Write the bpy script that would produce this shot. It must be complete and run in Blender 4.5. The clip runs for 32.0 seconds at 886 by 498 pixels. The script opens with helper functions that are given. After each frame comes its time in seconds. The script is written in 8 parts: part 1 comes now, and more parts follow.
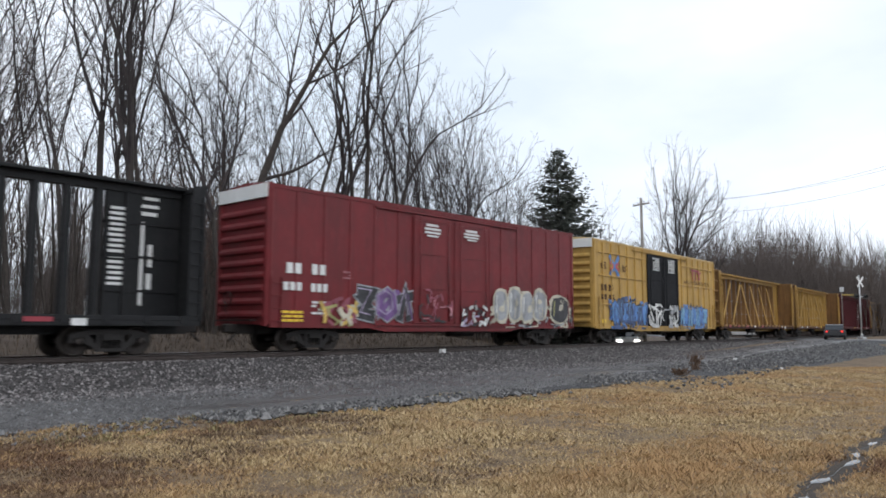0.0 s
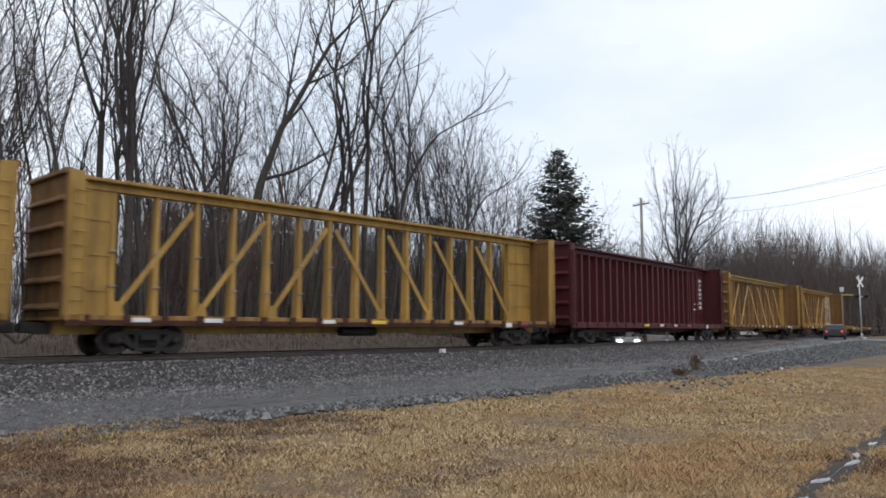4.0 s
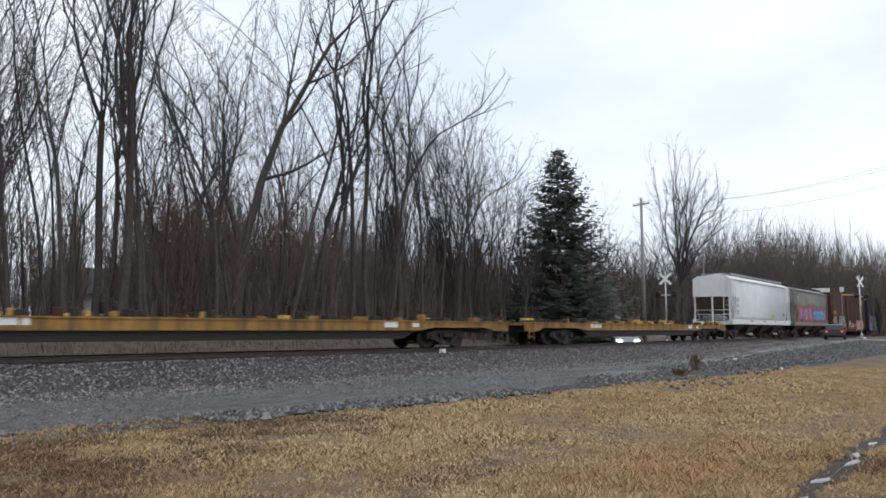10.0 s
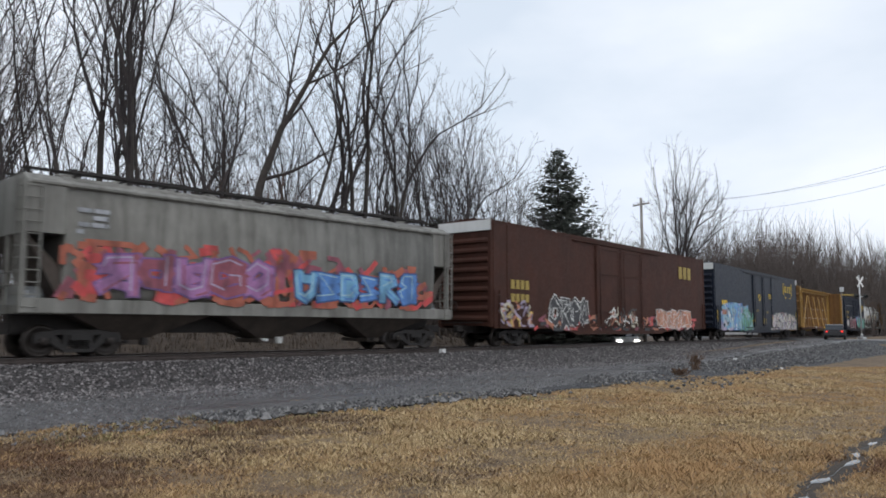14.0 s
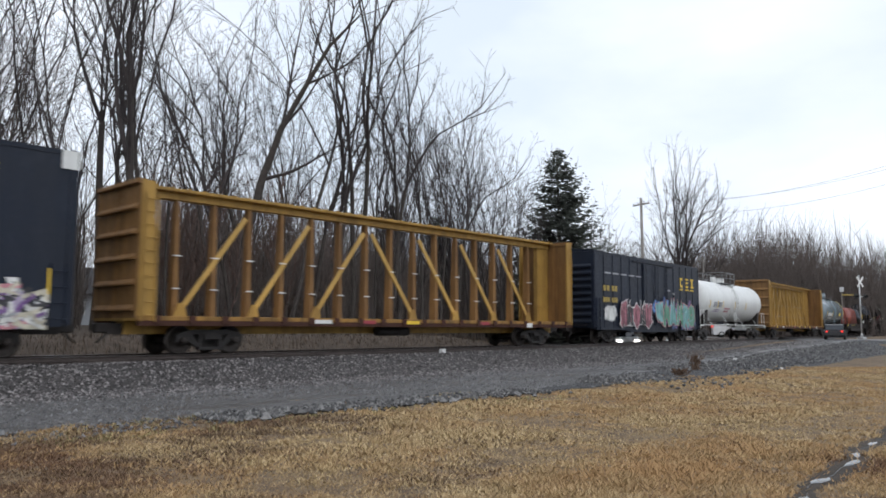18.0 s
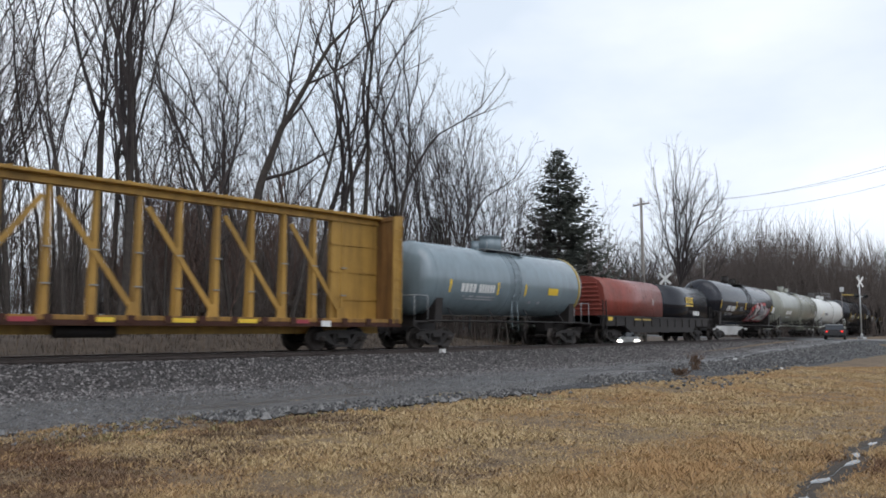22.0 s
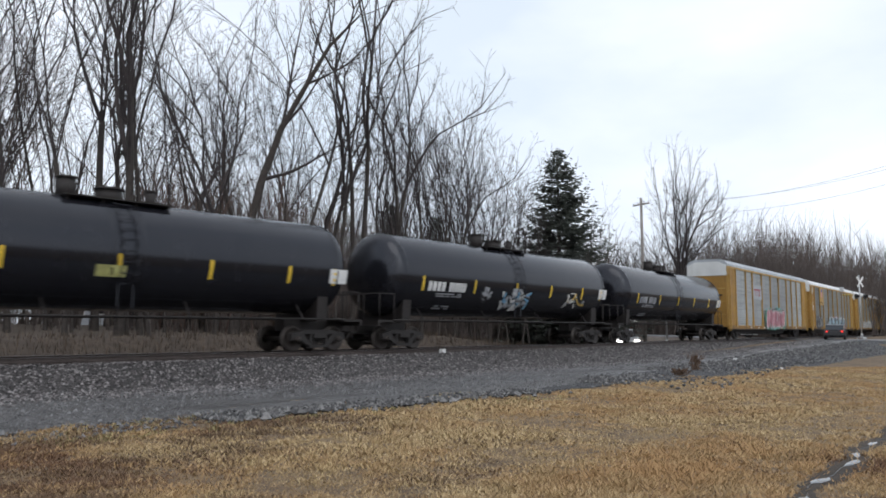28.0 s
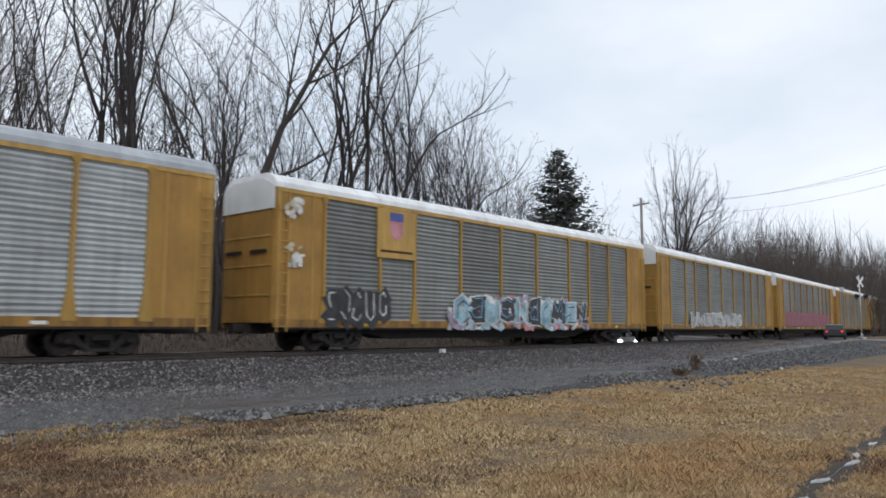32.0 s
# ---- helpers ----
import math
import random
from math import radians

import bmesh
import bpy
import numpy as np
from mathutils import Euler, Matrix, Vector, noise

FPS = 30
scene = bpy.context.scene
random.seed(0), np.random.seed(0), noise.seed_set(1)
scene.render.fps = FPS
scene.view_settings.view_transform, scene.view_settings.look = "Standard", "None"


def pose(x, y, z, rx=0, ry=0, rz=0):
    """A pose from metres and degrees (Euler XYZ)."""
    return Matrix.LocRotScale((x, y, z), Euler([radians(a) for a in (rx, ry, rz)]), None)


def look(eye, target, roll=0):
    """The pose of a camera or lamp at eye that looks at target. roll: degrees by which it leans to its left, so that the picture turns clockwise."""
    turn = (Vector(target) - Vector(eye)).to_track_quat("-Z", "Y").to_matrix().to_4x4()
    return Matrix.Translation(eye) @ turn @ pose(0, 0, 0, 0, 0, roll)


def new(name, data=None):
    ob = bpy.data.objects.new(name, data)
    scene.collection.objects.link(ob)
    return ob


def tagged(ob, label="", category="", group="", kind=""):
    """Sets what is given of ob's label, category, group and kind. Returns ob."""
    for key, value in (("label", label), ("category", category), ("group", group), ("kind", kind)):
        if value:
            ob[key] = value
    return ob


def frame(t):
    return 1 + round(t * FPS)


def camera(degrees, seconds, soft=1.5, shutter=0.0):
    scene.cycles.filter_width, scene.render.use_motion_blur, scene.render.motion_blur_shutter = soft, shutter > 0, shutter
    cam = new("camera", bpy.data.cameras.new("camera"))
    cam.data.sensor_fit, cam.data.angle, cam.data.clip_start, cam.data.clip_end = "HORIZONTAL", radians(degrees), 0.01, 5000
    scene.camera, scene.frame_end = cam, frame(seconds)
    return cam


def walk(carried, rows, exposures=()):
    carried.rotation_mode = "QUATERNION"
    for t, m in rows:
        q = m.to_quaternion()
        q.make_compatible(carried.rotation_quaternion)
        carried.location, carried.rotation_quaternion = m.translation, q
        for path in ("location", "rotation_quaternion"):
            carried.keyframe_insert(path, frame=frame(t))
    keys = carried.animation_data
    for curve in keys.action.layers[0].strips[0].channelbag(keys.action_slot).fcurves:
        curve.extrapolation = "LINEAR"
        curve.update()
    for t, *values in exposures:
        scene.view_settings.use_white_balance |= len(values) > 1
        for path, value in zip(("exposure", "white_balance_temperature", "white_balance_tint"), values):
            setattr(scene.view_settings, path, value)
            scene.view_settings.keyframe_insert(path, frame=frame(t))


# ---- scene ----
# Plan: x runs along the railway, y across it away from the viewer, z = 0 at the rail head.
EYE = Vector((0.0, -23.095, 0.883))
YAW, PITCH = 0.7562, 0.0990
AIM = EYE + Vector((math.cos(YAW) * math.cos(PITCH), math.sin(YAW) * math.cos(PITCH), math.sin(PITCH)))
cam = camera(60.53, 32.0, soft=1.7, shutter=0.22)
walk(cam, [(0.0, look(EYE, AIM, 0.09)), (32.0, look(EYE, AIM, 0.09))], exposures=[
    (0.0, 0.08), (1.0, 0.08), (2.0, 0.00), (3.0, 0.00), (6.0, 0.03), (7.0, 0.05), (8.0, 0.06), (13.0, 0.04), (14.0, -0.10), (17.0, 0.08), (18.0, 0.06), (19.0, 0.05),
    (20.0, 0.02), (21.0, -0.12), (22.0, -0.02), (23.0, -0.02), (24.0, -0.01), (25.0, 0.00), (28.0, 0.04), (29.0, 0.06), (30.0, 0.04), (31.0, -0.07), (32.0, -0.12)])

# ---- sky and light: an overcast winter day ----
world = bpy.data.worlds.new("world")
scene.world = world
world.use_nodes = True
wn, wl = world.node_tree.nodes, world.node_tree.links
sky = wn.new("ShaderNodeTexSky")
sky.sky_type, sky.sun_disc = "NISHITA", False
sky.sun_elevation, sky.sun_rotation = radians(38), radians(200)
sky.air_density, sky.dust_density, sky.ozone_density = 1.0, 4.0, 1.0
grey = wn.new("ShaderNodeHueSaturation")
grey.inputs["Saturation"].default_value = 0.22
cloud = wn.new("ShaderNodeMix")
cloud.data_type = "RGBA"
cloud.inputs[0].default_value = 0.72
cloud.inputs[7].default_value = (7.5, 7.95, 8.7, 1)
wl.new(sky.outputs[0], grey.inputs["Color"])
wl.new(grey.outputs[0], cloud.inputs[6])
veil_at = wn.new("ShaderNodeTexCoord")
veil_map = wn.new("ShaderNodeMapping")
veil_map.inputs["Scale"].default_value = (1.0, 1.0, 2.6)
veil = wn.new("ShaderNodeTexNoise")
veil.inputs["Scale"].default_value, veil.inputs["Detail"].default_value, veil.inputs["Roughness"].default_value = 2.3, 5, 0.5
veil_tone = wn.new("ShaderNodeValToRGB")
veil_tone.color_ramp.elements[0].position, veil_tone.color_ramp.elements[0].color = 0.34, (0.83, 0.885, 0.935, 1)
veil_tone.color_ramp.elements[1].position, veil_tone.color_ramp.elements[1].color = 0.66, (1.10, 1.10, 1.10, 1)
clouds = wn.new("ShaderNodeMix")
clouds.data_type, clouds.blend_type = "RGBA", "MULTIPLY"
clouds.inputs[0].default_value = 1.0
wl.new(veil_at.outputs["Generated"], veil_map.inputs["Vector"])
wl.new(veil_map.outputs[0], veil.inputs["Vector"])
wl.new(veil.outputs["Fac"], veil_tone.inputs[0])
wl.new(cloud.outputs[2], clouds.inputs[6])
wl.new(veil_tone.outputs[0], clouds.inputs[7])
wl.new(clouds.outputs[2], wn["Background"].inputs["Color"])
wn["Background"].inputs["Strength"].default_value = 0.147
sun = new("sun", bpy.data.lights.new("sun", "SUN"))
sun.data.energy, sun.data.angle, sun.data.color = 0.6, radians(40), (1.0, 0.97, 0.93)
sun.matrix_world = look((0, 0, 60), (0 + 18, 60 * 0.35, 0))

# ---- the line of the track ----
BEND_AT = np.array([-10.0, 8, 22, 36, 50, 70, 150])
BEND = np.array([-0.110, -0.213, 0.449, 0.385, 0.073, 0.026, 0.0]) / 100
GRADE = -0.0046
SPEED = 17.727
SG = np.arange(-760.0, 1300.0, 0.5)
_k = np.interp(SG, BEND_AT, BEND)
_k[SG < -12] = 0.0
TH = np.cumsum(_k) * 0.5
TH -= np.interp(20.0, SG, TH)
TX, TY = np.cumsum(np.cos(TH)) * 0.5, np.cumsum(np.sin(TH)) * 0.5
TX -= np.interp(0.0, SG, TX)
TY -= np.interp(0.0, SG, TY)


def track_z(s):
    return GRADE * min(max(s, -60.0), 220.0)


def on_track(s, lat=0.0, z=0.0):
    x, y, a = (float(np.interp(s, SG, v)) for v in (TX, TY, TH))
    return Vector((x - math.sin(a) * lat, y + math.cos(a) * lat, z + track_z(s)))


def track_y(x):
    return float(np.interp(x, TX, TY))


# ---- materials ----
def nodes_of(name):
    m = bpy.data.materials.new(name)
    m.use_nodes = True
    n, l = m.node_tree.nodes, m.node_tree.links
    return m, n, l, n["Principled BSDF"]


def tex(n, l, scale, detail=5, rough=0.6, stretch=(1, 1, 1), kind="Object"):
    co = n.new("ShaderNodeTexCoord")
    mp = n.new("ShaderNodeMapping")
    mp.inputs["Scale"].default_value = stretch
    nz = n.new("ShaderNodeTexNoise")
    nz.inputs["Scale"].default_value, nz.inputs["Detail"].default_value, nz.inputs["Roughness"].default_value = scale, detail, rough
    l.new(co.outputs[kind], mp.inputs["Vector"])
    l.new(mp.outputs[0], nz.inputs["Vector"])
    return nz.outputs["Fac"]


def ramp(n, l, fac, stops):
    r = n.new("ShaderNodeValToRGB")
    e = r.color_ramp.elements
    while len(e) < len(stops):
        e.new(0.5)
    for el, (p, c) in zip(e, stops):
        el.position, el.color = p, (*c, 1) if len(c) == 3 else c
    l.new(fac, r.inputs[0])
    return r.outputs[0]


def blend(n, l, fac, a, b, kind="MIX"):
    m = n.new("ShaderNodeMix")
    m.data_type, m.blend_type = "RGBA", kind
    for sock, v in ((m.inputs[0], fac), (m.inputs[6], a), (m.inputs[7], b)):
        if isinstance(v, (int, float)):
            sock.default_value = v
        elif isinstance(v, tuple):
            sock.default_value = (*v, 1)
        else:
            l.new(v, sock)
    return m.outputs[2]


def bump(n, l, b, fac, strength, dist):
    bn = n.new("ShaderNodeBump")
    bn.inputs["Strength"].default_value, bn.inputs["Distance"].default_value = strength, dist
    l.new(fac, bn.inputs["Height"])
    l.new(bn.outputs[0], b.inputs["Normal"])


def rnd(n, lo, hi, l):
    oi = n.new("ShaderNodeObjectInfo")
    mr = n.new("ShaderNodeMapRange")
    mr.inputs["To Min"].default_value, mr.inputs["To Max"].default_value = lo, hi
    l.new(oi.outputs["Random"], mr.inputs["Value"])
    return mr.outputs[0]


def paint(name, col, rough=0.45, grime=0.45, rust=0.25, dirt=(0.05, 0.04, 0.032), gloss=0.25, relief=0.12, blot=1.0, vary=0.0, level=0.0):
    """Weathered car paint: streaks run down, rust breaks out in spots."""
    m, n, l, b = nodes_of(name)
    fine = tex(n, l, 9.0, 6)
    broad = tex(n, l, 0.7, 4)
    streak = tex(n, l, 1.0, 7, 0.7, (2.6, 2.6, 0.22))
    worn = tex(n, l, 2.1, 8, 0.75, (1, 1, 0.6))
    c = blend(n, l, ramp(n, l, broad, [(0.35, (0, 0, 0)), (0.65, (0.8 * blot,) * 3)]), col, tuple(min(1, v * 0.66 + 0.006) for v in col))
    c = blend(n, l, ramp(n, l, worn, [(0.5, (0, 0, 0)), (0.74, (0.5 * blot,) * 3)]), c, tuple(min(1, v * 1.22 + 0.012) for v in col))
    if vary:
        oi = n.new("ShaderNodeObjectInfo")
        c = blend(n, l, ramp(n, l, oi.outputs["Random"], [(0.3, (0, 0, 0)), (1.0, (vary,) * 3)]), c, tuple(min(1, v * 1.9) for v in col))
    c = blend(n, l, ramp(n, l, streak, [(0.42, (0, 0, 0)), (0.72, (grime, grime, grime))]), c, dirt)
    if level:
        course = tex(n, l, 1.0, 6, 0.7, (0.22, 0.4, 7.0))
        c = blend(n, l, ramp(n, l, course, [(0.40, (0, 0, 0)), (0.64, (level,) * 3)]), c, tuple(v * 0.42 for v in col))
    spots = tex(n, l, 3.4, 9, 0.72)
    c = blend(n, l, ramp(n, l, spots, [(0.66 - 0.1 * rust, (0, 0, 0)), (0.78, (rust * 2, rust * 2, rust * 2))]), c, (0.10, 0.042, 0.02))
    l.new(c, b.inputs["Base Color"])
    l.new(ramp(n, l, fine, [(0.2, (rough - (0.12 if relief > 0.05 else 0.04),) * 3), (0.8, (rough + (0.2 if relief > 0.05 else 0.05),) * 3)]), b.inputs["Roughness"])
    b.inputs["Specular IOR Level"].default_value = gloss
    # Smooth coats carry the blue of the reflected sky as a painted-in tint.
    if relief < 0.05:
        b.inputs["Specular Tint"].default_value = (0.86, 0.90, 1.0, 1)
    bump(n, l, b, fine, relief, 0.01)
    return m


def plain(name, col, rough=0.6, metal=0.0, scale=12.0, depth=0.25, bumped=0.15, dist=0.01):
    m, n, l, b = nodes_of(name)
    f, g = tex(n, l, scale, 6), tex(n, l, scale * 0.11, 3)
    c = blend(n, l, ramp(n, l, f, [(0.25, (0, 0, 0)), (0.75, (1, 1, 1))]), tuple(v * (1 - depth) for v in col), tuple(min(1, v * (1 + depth)) for v in col))
    c = blend(n, l, ramp(n, l, g, [(0.3, (0, 0, 0)), (0.75, (0.5, 0.5, 0.5))]), c, tuple(v * 0.7 for v in col))
    l.new(c, b.inputs["Base Color"])
    b.inputs["Roughness"].default_value, b.inputs["Metallic"].default_value = rough, metal
    bump(n, l, b, f, bumped, dist)
    return m


RED = paint("oxide_red_paint", (0.165, 0.018, 0.022), 0.42, 0.35, 0.12, (0.06, 0.024, 0.022), 0.3)
YELLOW = paint("freight_yellow_paint", (0.50, 0.31, 0.088), 0.48, 0.45, 0.22, (0.10, 0.065, 0.035), 0.25, 0.12, 0.6)
TRUSSY = paint("worn_truss_yellow", (0.40, 0.24, 0.062), 0.5, 0.62, 0.42, (0.085, 0.052, 0.028), 0.22, 0.12, 0.8)
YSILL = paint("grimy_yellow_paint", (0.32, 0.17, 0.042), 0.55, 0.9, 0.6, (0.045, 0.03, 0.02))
RUSTY = paint("rusty_yellow_paint", (0.23, 0.122, 0.043), 0.55, 0.8, 0.5, (0.06, 0.034, 0.02))
CREAMR = paint("pale_yellow_roof_paint", (0.60, 0.45, 0.22), 0.5, 0.4, 0.1)
OCHRE = paint("faded_yellow_paint", (0.38, 0.21, 0.052), 0.5, 0.4, 0.42, (0.16, 0.09, 0.035))
DKRED = paint("dark_red_paint", (0.085, 0.016, 0.019), 0.5, 0.45, 0.15, (0.035, 0.02, 0.02), 0.18)
BROWN = paint("rust_brown_paint", (0.064, 0.026, 0.0185), 0.6, 0.5, 0.3, (0.04, 0.022, 0.016), 0.15)
NAVY = paint("dark_blue_paint", (0.0085, 0.0135, 0.027), 0.45, 0.25, 0.08, (0.02, 0.024, 0.034), 0.26)
BLACKP = paint("black_paint", (0.0075, 0.0075, 0.0105), 0.17, 0.2, 0.03, (0.018, 0.018, 0.02), 0.45, 0.03)
BLACKM = paint("flat_black_paint", (0.010, 0.010, 0.012), 0.6, 0.25, 0.08, (0.03, 0.03, 0.032), 0.12)
DKGREEN = paint("black_truss_paint", (0.013, 0.0135, 0.015), 0.5, 0.3, 0.12, (0.035, 0.033, 0.032), 0.2)
WHITEP = paint("off_white_paint", (0.67, 0.68, 0.67), 0.34, 0.26, 0.05, (0.34, 0.335, 0.32), 0.4, 0.08, 0.4)
HOPW = paint("pale_grey_paint", (0.66, 0.68, 0.69), 0.34, 0.30, 0.04, (0.33, 0.33, 0.32), 0.35, 0.08, 0.35)
HOPG = paint("weathered_grey_paint", (0.23, 0.225, 0.205), 0.45, 0.8, 0.14, (0.06, 0.053, 0.046))
TANKG = paint("blue_grey_paint", (0.18, 0.23, 0.255), 0.13, 0.35, 0.05, (0.075, 0.085, 0.09), 0.85, 0.03, 0.5)
TAN = paint("grey_green_tank_paint", (0.27, 0.277, 0.235), 0.2, 0.5, 0.12, (0.14, 0.13, 0.095), 0.6, 0.04, 0.5)
HOODRED = paint("red_oxide_hood_paint", (0.25, 0.056, 0.04), 0.30, 0.4, 0.18, (0.09, 0.035, 0.025), 0.5, 0.3)
ZINC = paint("galvanised_steel", (0.30, 0.32, 0.325), 0.4, 0.5, 0.08, (0.17, 0.16, 0.14), 0.3, 0.12, 1.0, 0.75, 0.6)
GREYZ = paint("weathered_zinc", (0.19, 0.20, 0.195), 0.48, 0.5, 0.2, (0.14, 0.12, 0.09), 0.25, 0.12, 1.0, 0.4, 0.5)
ROOFG = paint("grey_roof_sheet", (0.40, 0.43, 0.46), 0.35, 0.3, 0.05, (0.22, 0.22, 0.22))
ROOFW = paint("white_roof_sheet", (0.82, 0.83, 0.84), 0.35, 0.12, 0.03, (0.4, 0.4, 0.4))
STEEL = plain("dark_running_gear_steel", (0.021, 0.017, 0.016), 0.65, 0.2, 9.0, 0.5)
TRUCKM = plain("grimy_cast_steel", (0.018, 0.015, 0.014), 0.7, 0.1, 8.0, 0.5)
WHEELM = plain("wheel_steel", (0.05, 0.042, 0.038), 0.5, 0.6, 10.0, 0.4)
TREAD = plain("polished_tread_steel", (0.35, 0.35, 0.36), 0.3, 0.9, 10.0, 0.2)
RAILM = plain("rail_steel", (0.07, 0.055, 0.05), 0.5, 0.5, 7.0, 0.4)
RAILTOP = plain("polished_rail_head", (0.42, 0.43, 0.45), 0.28, 0.9, 7.0, 0.15)
TIEM = plain("creosoted_timber", (0.035, 0.028, 0.024), 0.8, 0.0, 6.0, 0.5, 0.5)
WHITEMARK = plain("white_stencil", (0.68, 0.68, 0.67), 0.5, 0, 20, 0.2)
YELLOWMARK = plain("yellow_stencil", (0.75, 0.50, 0.04), 0.5, 0, 20, 0.2)
WORNY = plain("worn_yellow_stencil", (0.36, 0.26, 0.06), 0.6, 0, 14, 0.5)
# Grimy brown, darkened for the shade on hopper bays and end sheets.
CHUTE = paint("grimy_shaded_brown_chute", (0.085, 0.068, 0.058), 0.6, 0.6, 0.25, (0.025, 0.022, 0.02), 0.2)
REDMARK = plain("red_stencil", (0.30, 0.035, 0.05), 0.5, 0, 20, 0.2)
BLUEMARK = plain("blue_stencil", (0.06, 0.08, 0.28), 0.5, 0, 20, 0.2)
GRID = plain("grey_grating", (0.24, 0.25, 0.26), 0.5, 0.4, 15, 0.3)


def spray(name, col):
    """Sprayed paint: one colour fading into a lighter and a darker pass of the can."""
    m, n, l, b = nodes_of(name)
    f, g, k = tex(n, l, 2.6, 3, 0.5), tex(n, l, 1.7, 2, 0.5, (1.6, 1, 0.8)), tex(n, l, 16.0, 5)
    c = blend(n, l, ramp(n, l, f, [(0.40, (0, 0, 0)), (0.66, (0.6, 0.6, 0.6))]), col, tuple(min(1.0, v * 1.25 + 0.035) for v in col))
    c = blend(n, l, ramp(n, l, g, [(0.46, (0, 0, 0)), (0.68, (0.75, 0.75, 0.75))]), c, tuple(v * 0.42 for v in col))
    c = blend(n, l, ramp(n, l, k, [(0.45, (0, 0, 0)), (0.75, (0.3, 0.3, 0.3))]), c, (0.06, 0.055, 0.055))
    l.new(c, b.inputs["Base Color"])
    b.inputs["Roughness"].default_value = 0.45
    return m


SP = {k: spray("spray_" + k, c) for k, c in dict(
    white=(0.62, 0.62, 0.60), cream=(0.50, 0.46, 0.36), black=(0.018, 0.018, 0.022), blue=(0.07, 0.20, 0.50), sky=(0.14, 0.34, 0.52), rust=(0.34, 0.085, 0.045),
    purple=(0.15, 0.07, 0.22), violet=(0.31, 0.13, 0.30), orange=(0.46, 0.17, 0.09), pink=(0.52, 0.20, 0.26), rose=(0.48, 0.20, 0.23),
    teal=(0.12, 0.33, 0.33), green=(0.08, 0.26, 0.17), grey=(0.30, 0.31, 0.33), maroon=(0.25, 0.06, 0.09), lime=(0.34, 0.33, 0.12),
    yellow=(0.62, 0.42, 0.10), lilac=(0.36, 0.30, 0.42), navy=(0.03, 0.07, 0.20), aqua=(0.30, 0.46, 0.53), red=(0.50, 0.05, 0.05)).items()}


# ---- mesh helpers ----
class Mesh:
    """Collects faces of simple solids, then becomes one mesh."""

    def __init__(self):
        self.v, self.f, self.sm = [], [], []

    def add(self, vs, fs, smooth=False):
        k = len(self.v)
        self.v.extend(vs)
        self.f.extend([tuple(i + k for i in f) for f in fs])
        self.sm.extend([smooth] * len(fs))
        return self

    def box(self, x0, x1, y0, y1, z0, z1):
        return self.add([(x, y, z) for x in (x0, x1) for y in (y0, y1) for z in (z0, z1)],
                        [(0, 1, 3, 2), (4, 6, 7, 5), (0, 4, 5, 1), (2, 3, 7, 6), (0, 2, 6, 4), (1, 5, 7, 3)])

    def bevel_box(self, x0, x1, y0, y1, z0, z1, r=0.02):
        """A box whose twelve edges are cut."""
        bm = bmesh.new()
        bmesh.ops.create_cube(bm, size=1.0)
        for w in bm.verts:
            w.co = Vector(((x0 + x1) / 2 + w.co.x * (x1 - x0), (y0 + y1) / 2 + w.co.y * (y1 - y0), (z0 + z1) / 2 + w.co.z * (z1 - z0)))
        bmesh.ops.bevel(bm, geom=bm.edges[:], offset=r, segments=1, affect="EDGES")
        bm.verts.index_update()
        self.add([tuple(w.co) for w in bm.verts], [tuple(w.index for w in f.verts) for f in bm.faces])
        bm.free()
        return self

    def rod(self, p, q, r0, r1=None, n=8, smooth=True, caps=True):
        r1 = r0 if r1 is None else r1
        p, q = Vector(p), Vector(q)
        d = q - p
        if d.length < 1e-6:
            return self
        rot = d.to_track_quat("Z", "Y").to_matrix()
        ring = [(math.cos(2 * math.pi * i / n), math.sin(2 * math.pi * i / n)) for i in range(n)]
        vs = [tuple(p + rot @ Vector((c * r0, s * r0, 0))) for c, s in ring] + [tuple(q + rot @ Vector((c * r1, s * r1, 0))) for c, s in ring]
        self.add(vs, [(i, (i + 1) % n, n + (i + 1) % n, n + i) for i in range(n)], smooth)
        if caps:
            k = len(self.v) - 2 * n
            self.f.append(tuple(k + i for i in reversed(range(n))))
            self.f.append(tuple(k + n + i for i in range(n)))
            self.sm += [False, False]
        return self

    def bar(self, p, q, w, h, up=(0, 0, 1)):
        """A flat bar from p to q."""
        p, q = Vector(p), Vector(q)
        a = (q - p).normalized()
        u = Vector(up)
        s = a.cross(u).normalized()
        u = s.cross(a)
        vs = [tuple(e + s * (w / 2 * i) + u * (h / 2 * j)) for e in (p, q) for i, j in ((-1, -1), (1, -1), (1, 1), (-1, 1))]
        return self.add(vs, [(3, 2, 1, 0), (4, 5, 6, 7), (0, 1, 5, 4), (1, 2, 6, 5), (2, 3, 7, 6), (3, 0, 4, 7)])

    def prism(self, outline, axis, a, b, smooth=False):
        """An outline of (u, w) pairs pushed from a to b along axis 'x' (y, z), 'y' (x, z) or 'z' (x, y)."""
        n = len(outline)
        put = {"x": lambda u, w, e: (e, u, w), "y": lambda u, w, e: (u, e, w), "z": lambda u, w, e: (u, w, e)}[axis]
        vs = [put(u, w, a) for u, w in outline] + [put(u, w, b) for u, w in outline]
        self.add(vs, [(i, (i + 1) % n, n + (i + 1) % n, n + i) for i in range(n)], smooth)
        k = len(self.v) - 2 * n
        self.f += [tuple(k + i for i in reversed(range(n))), tuple(k + n + i for i in range(n))]
        self.sm += [False, False]
        return self

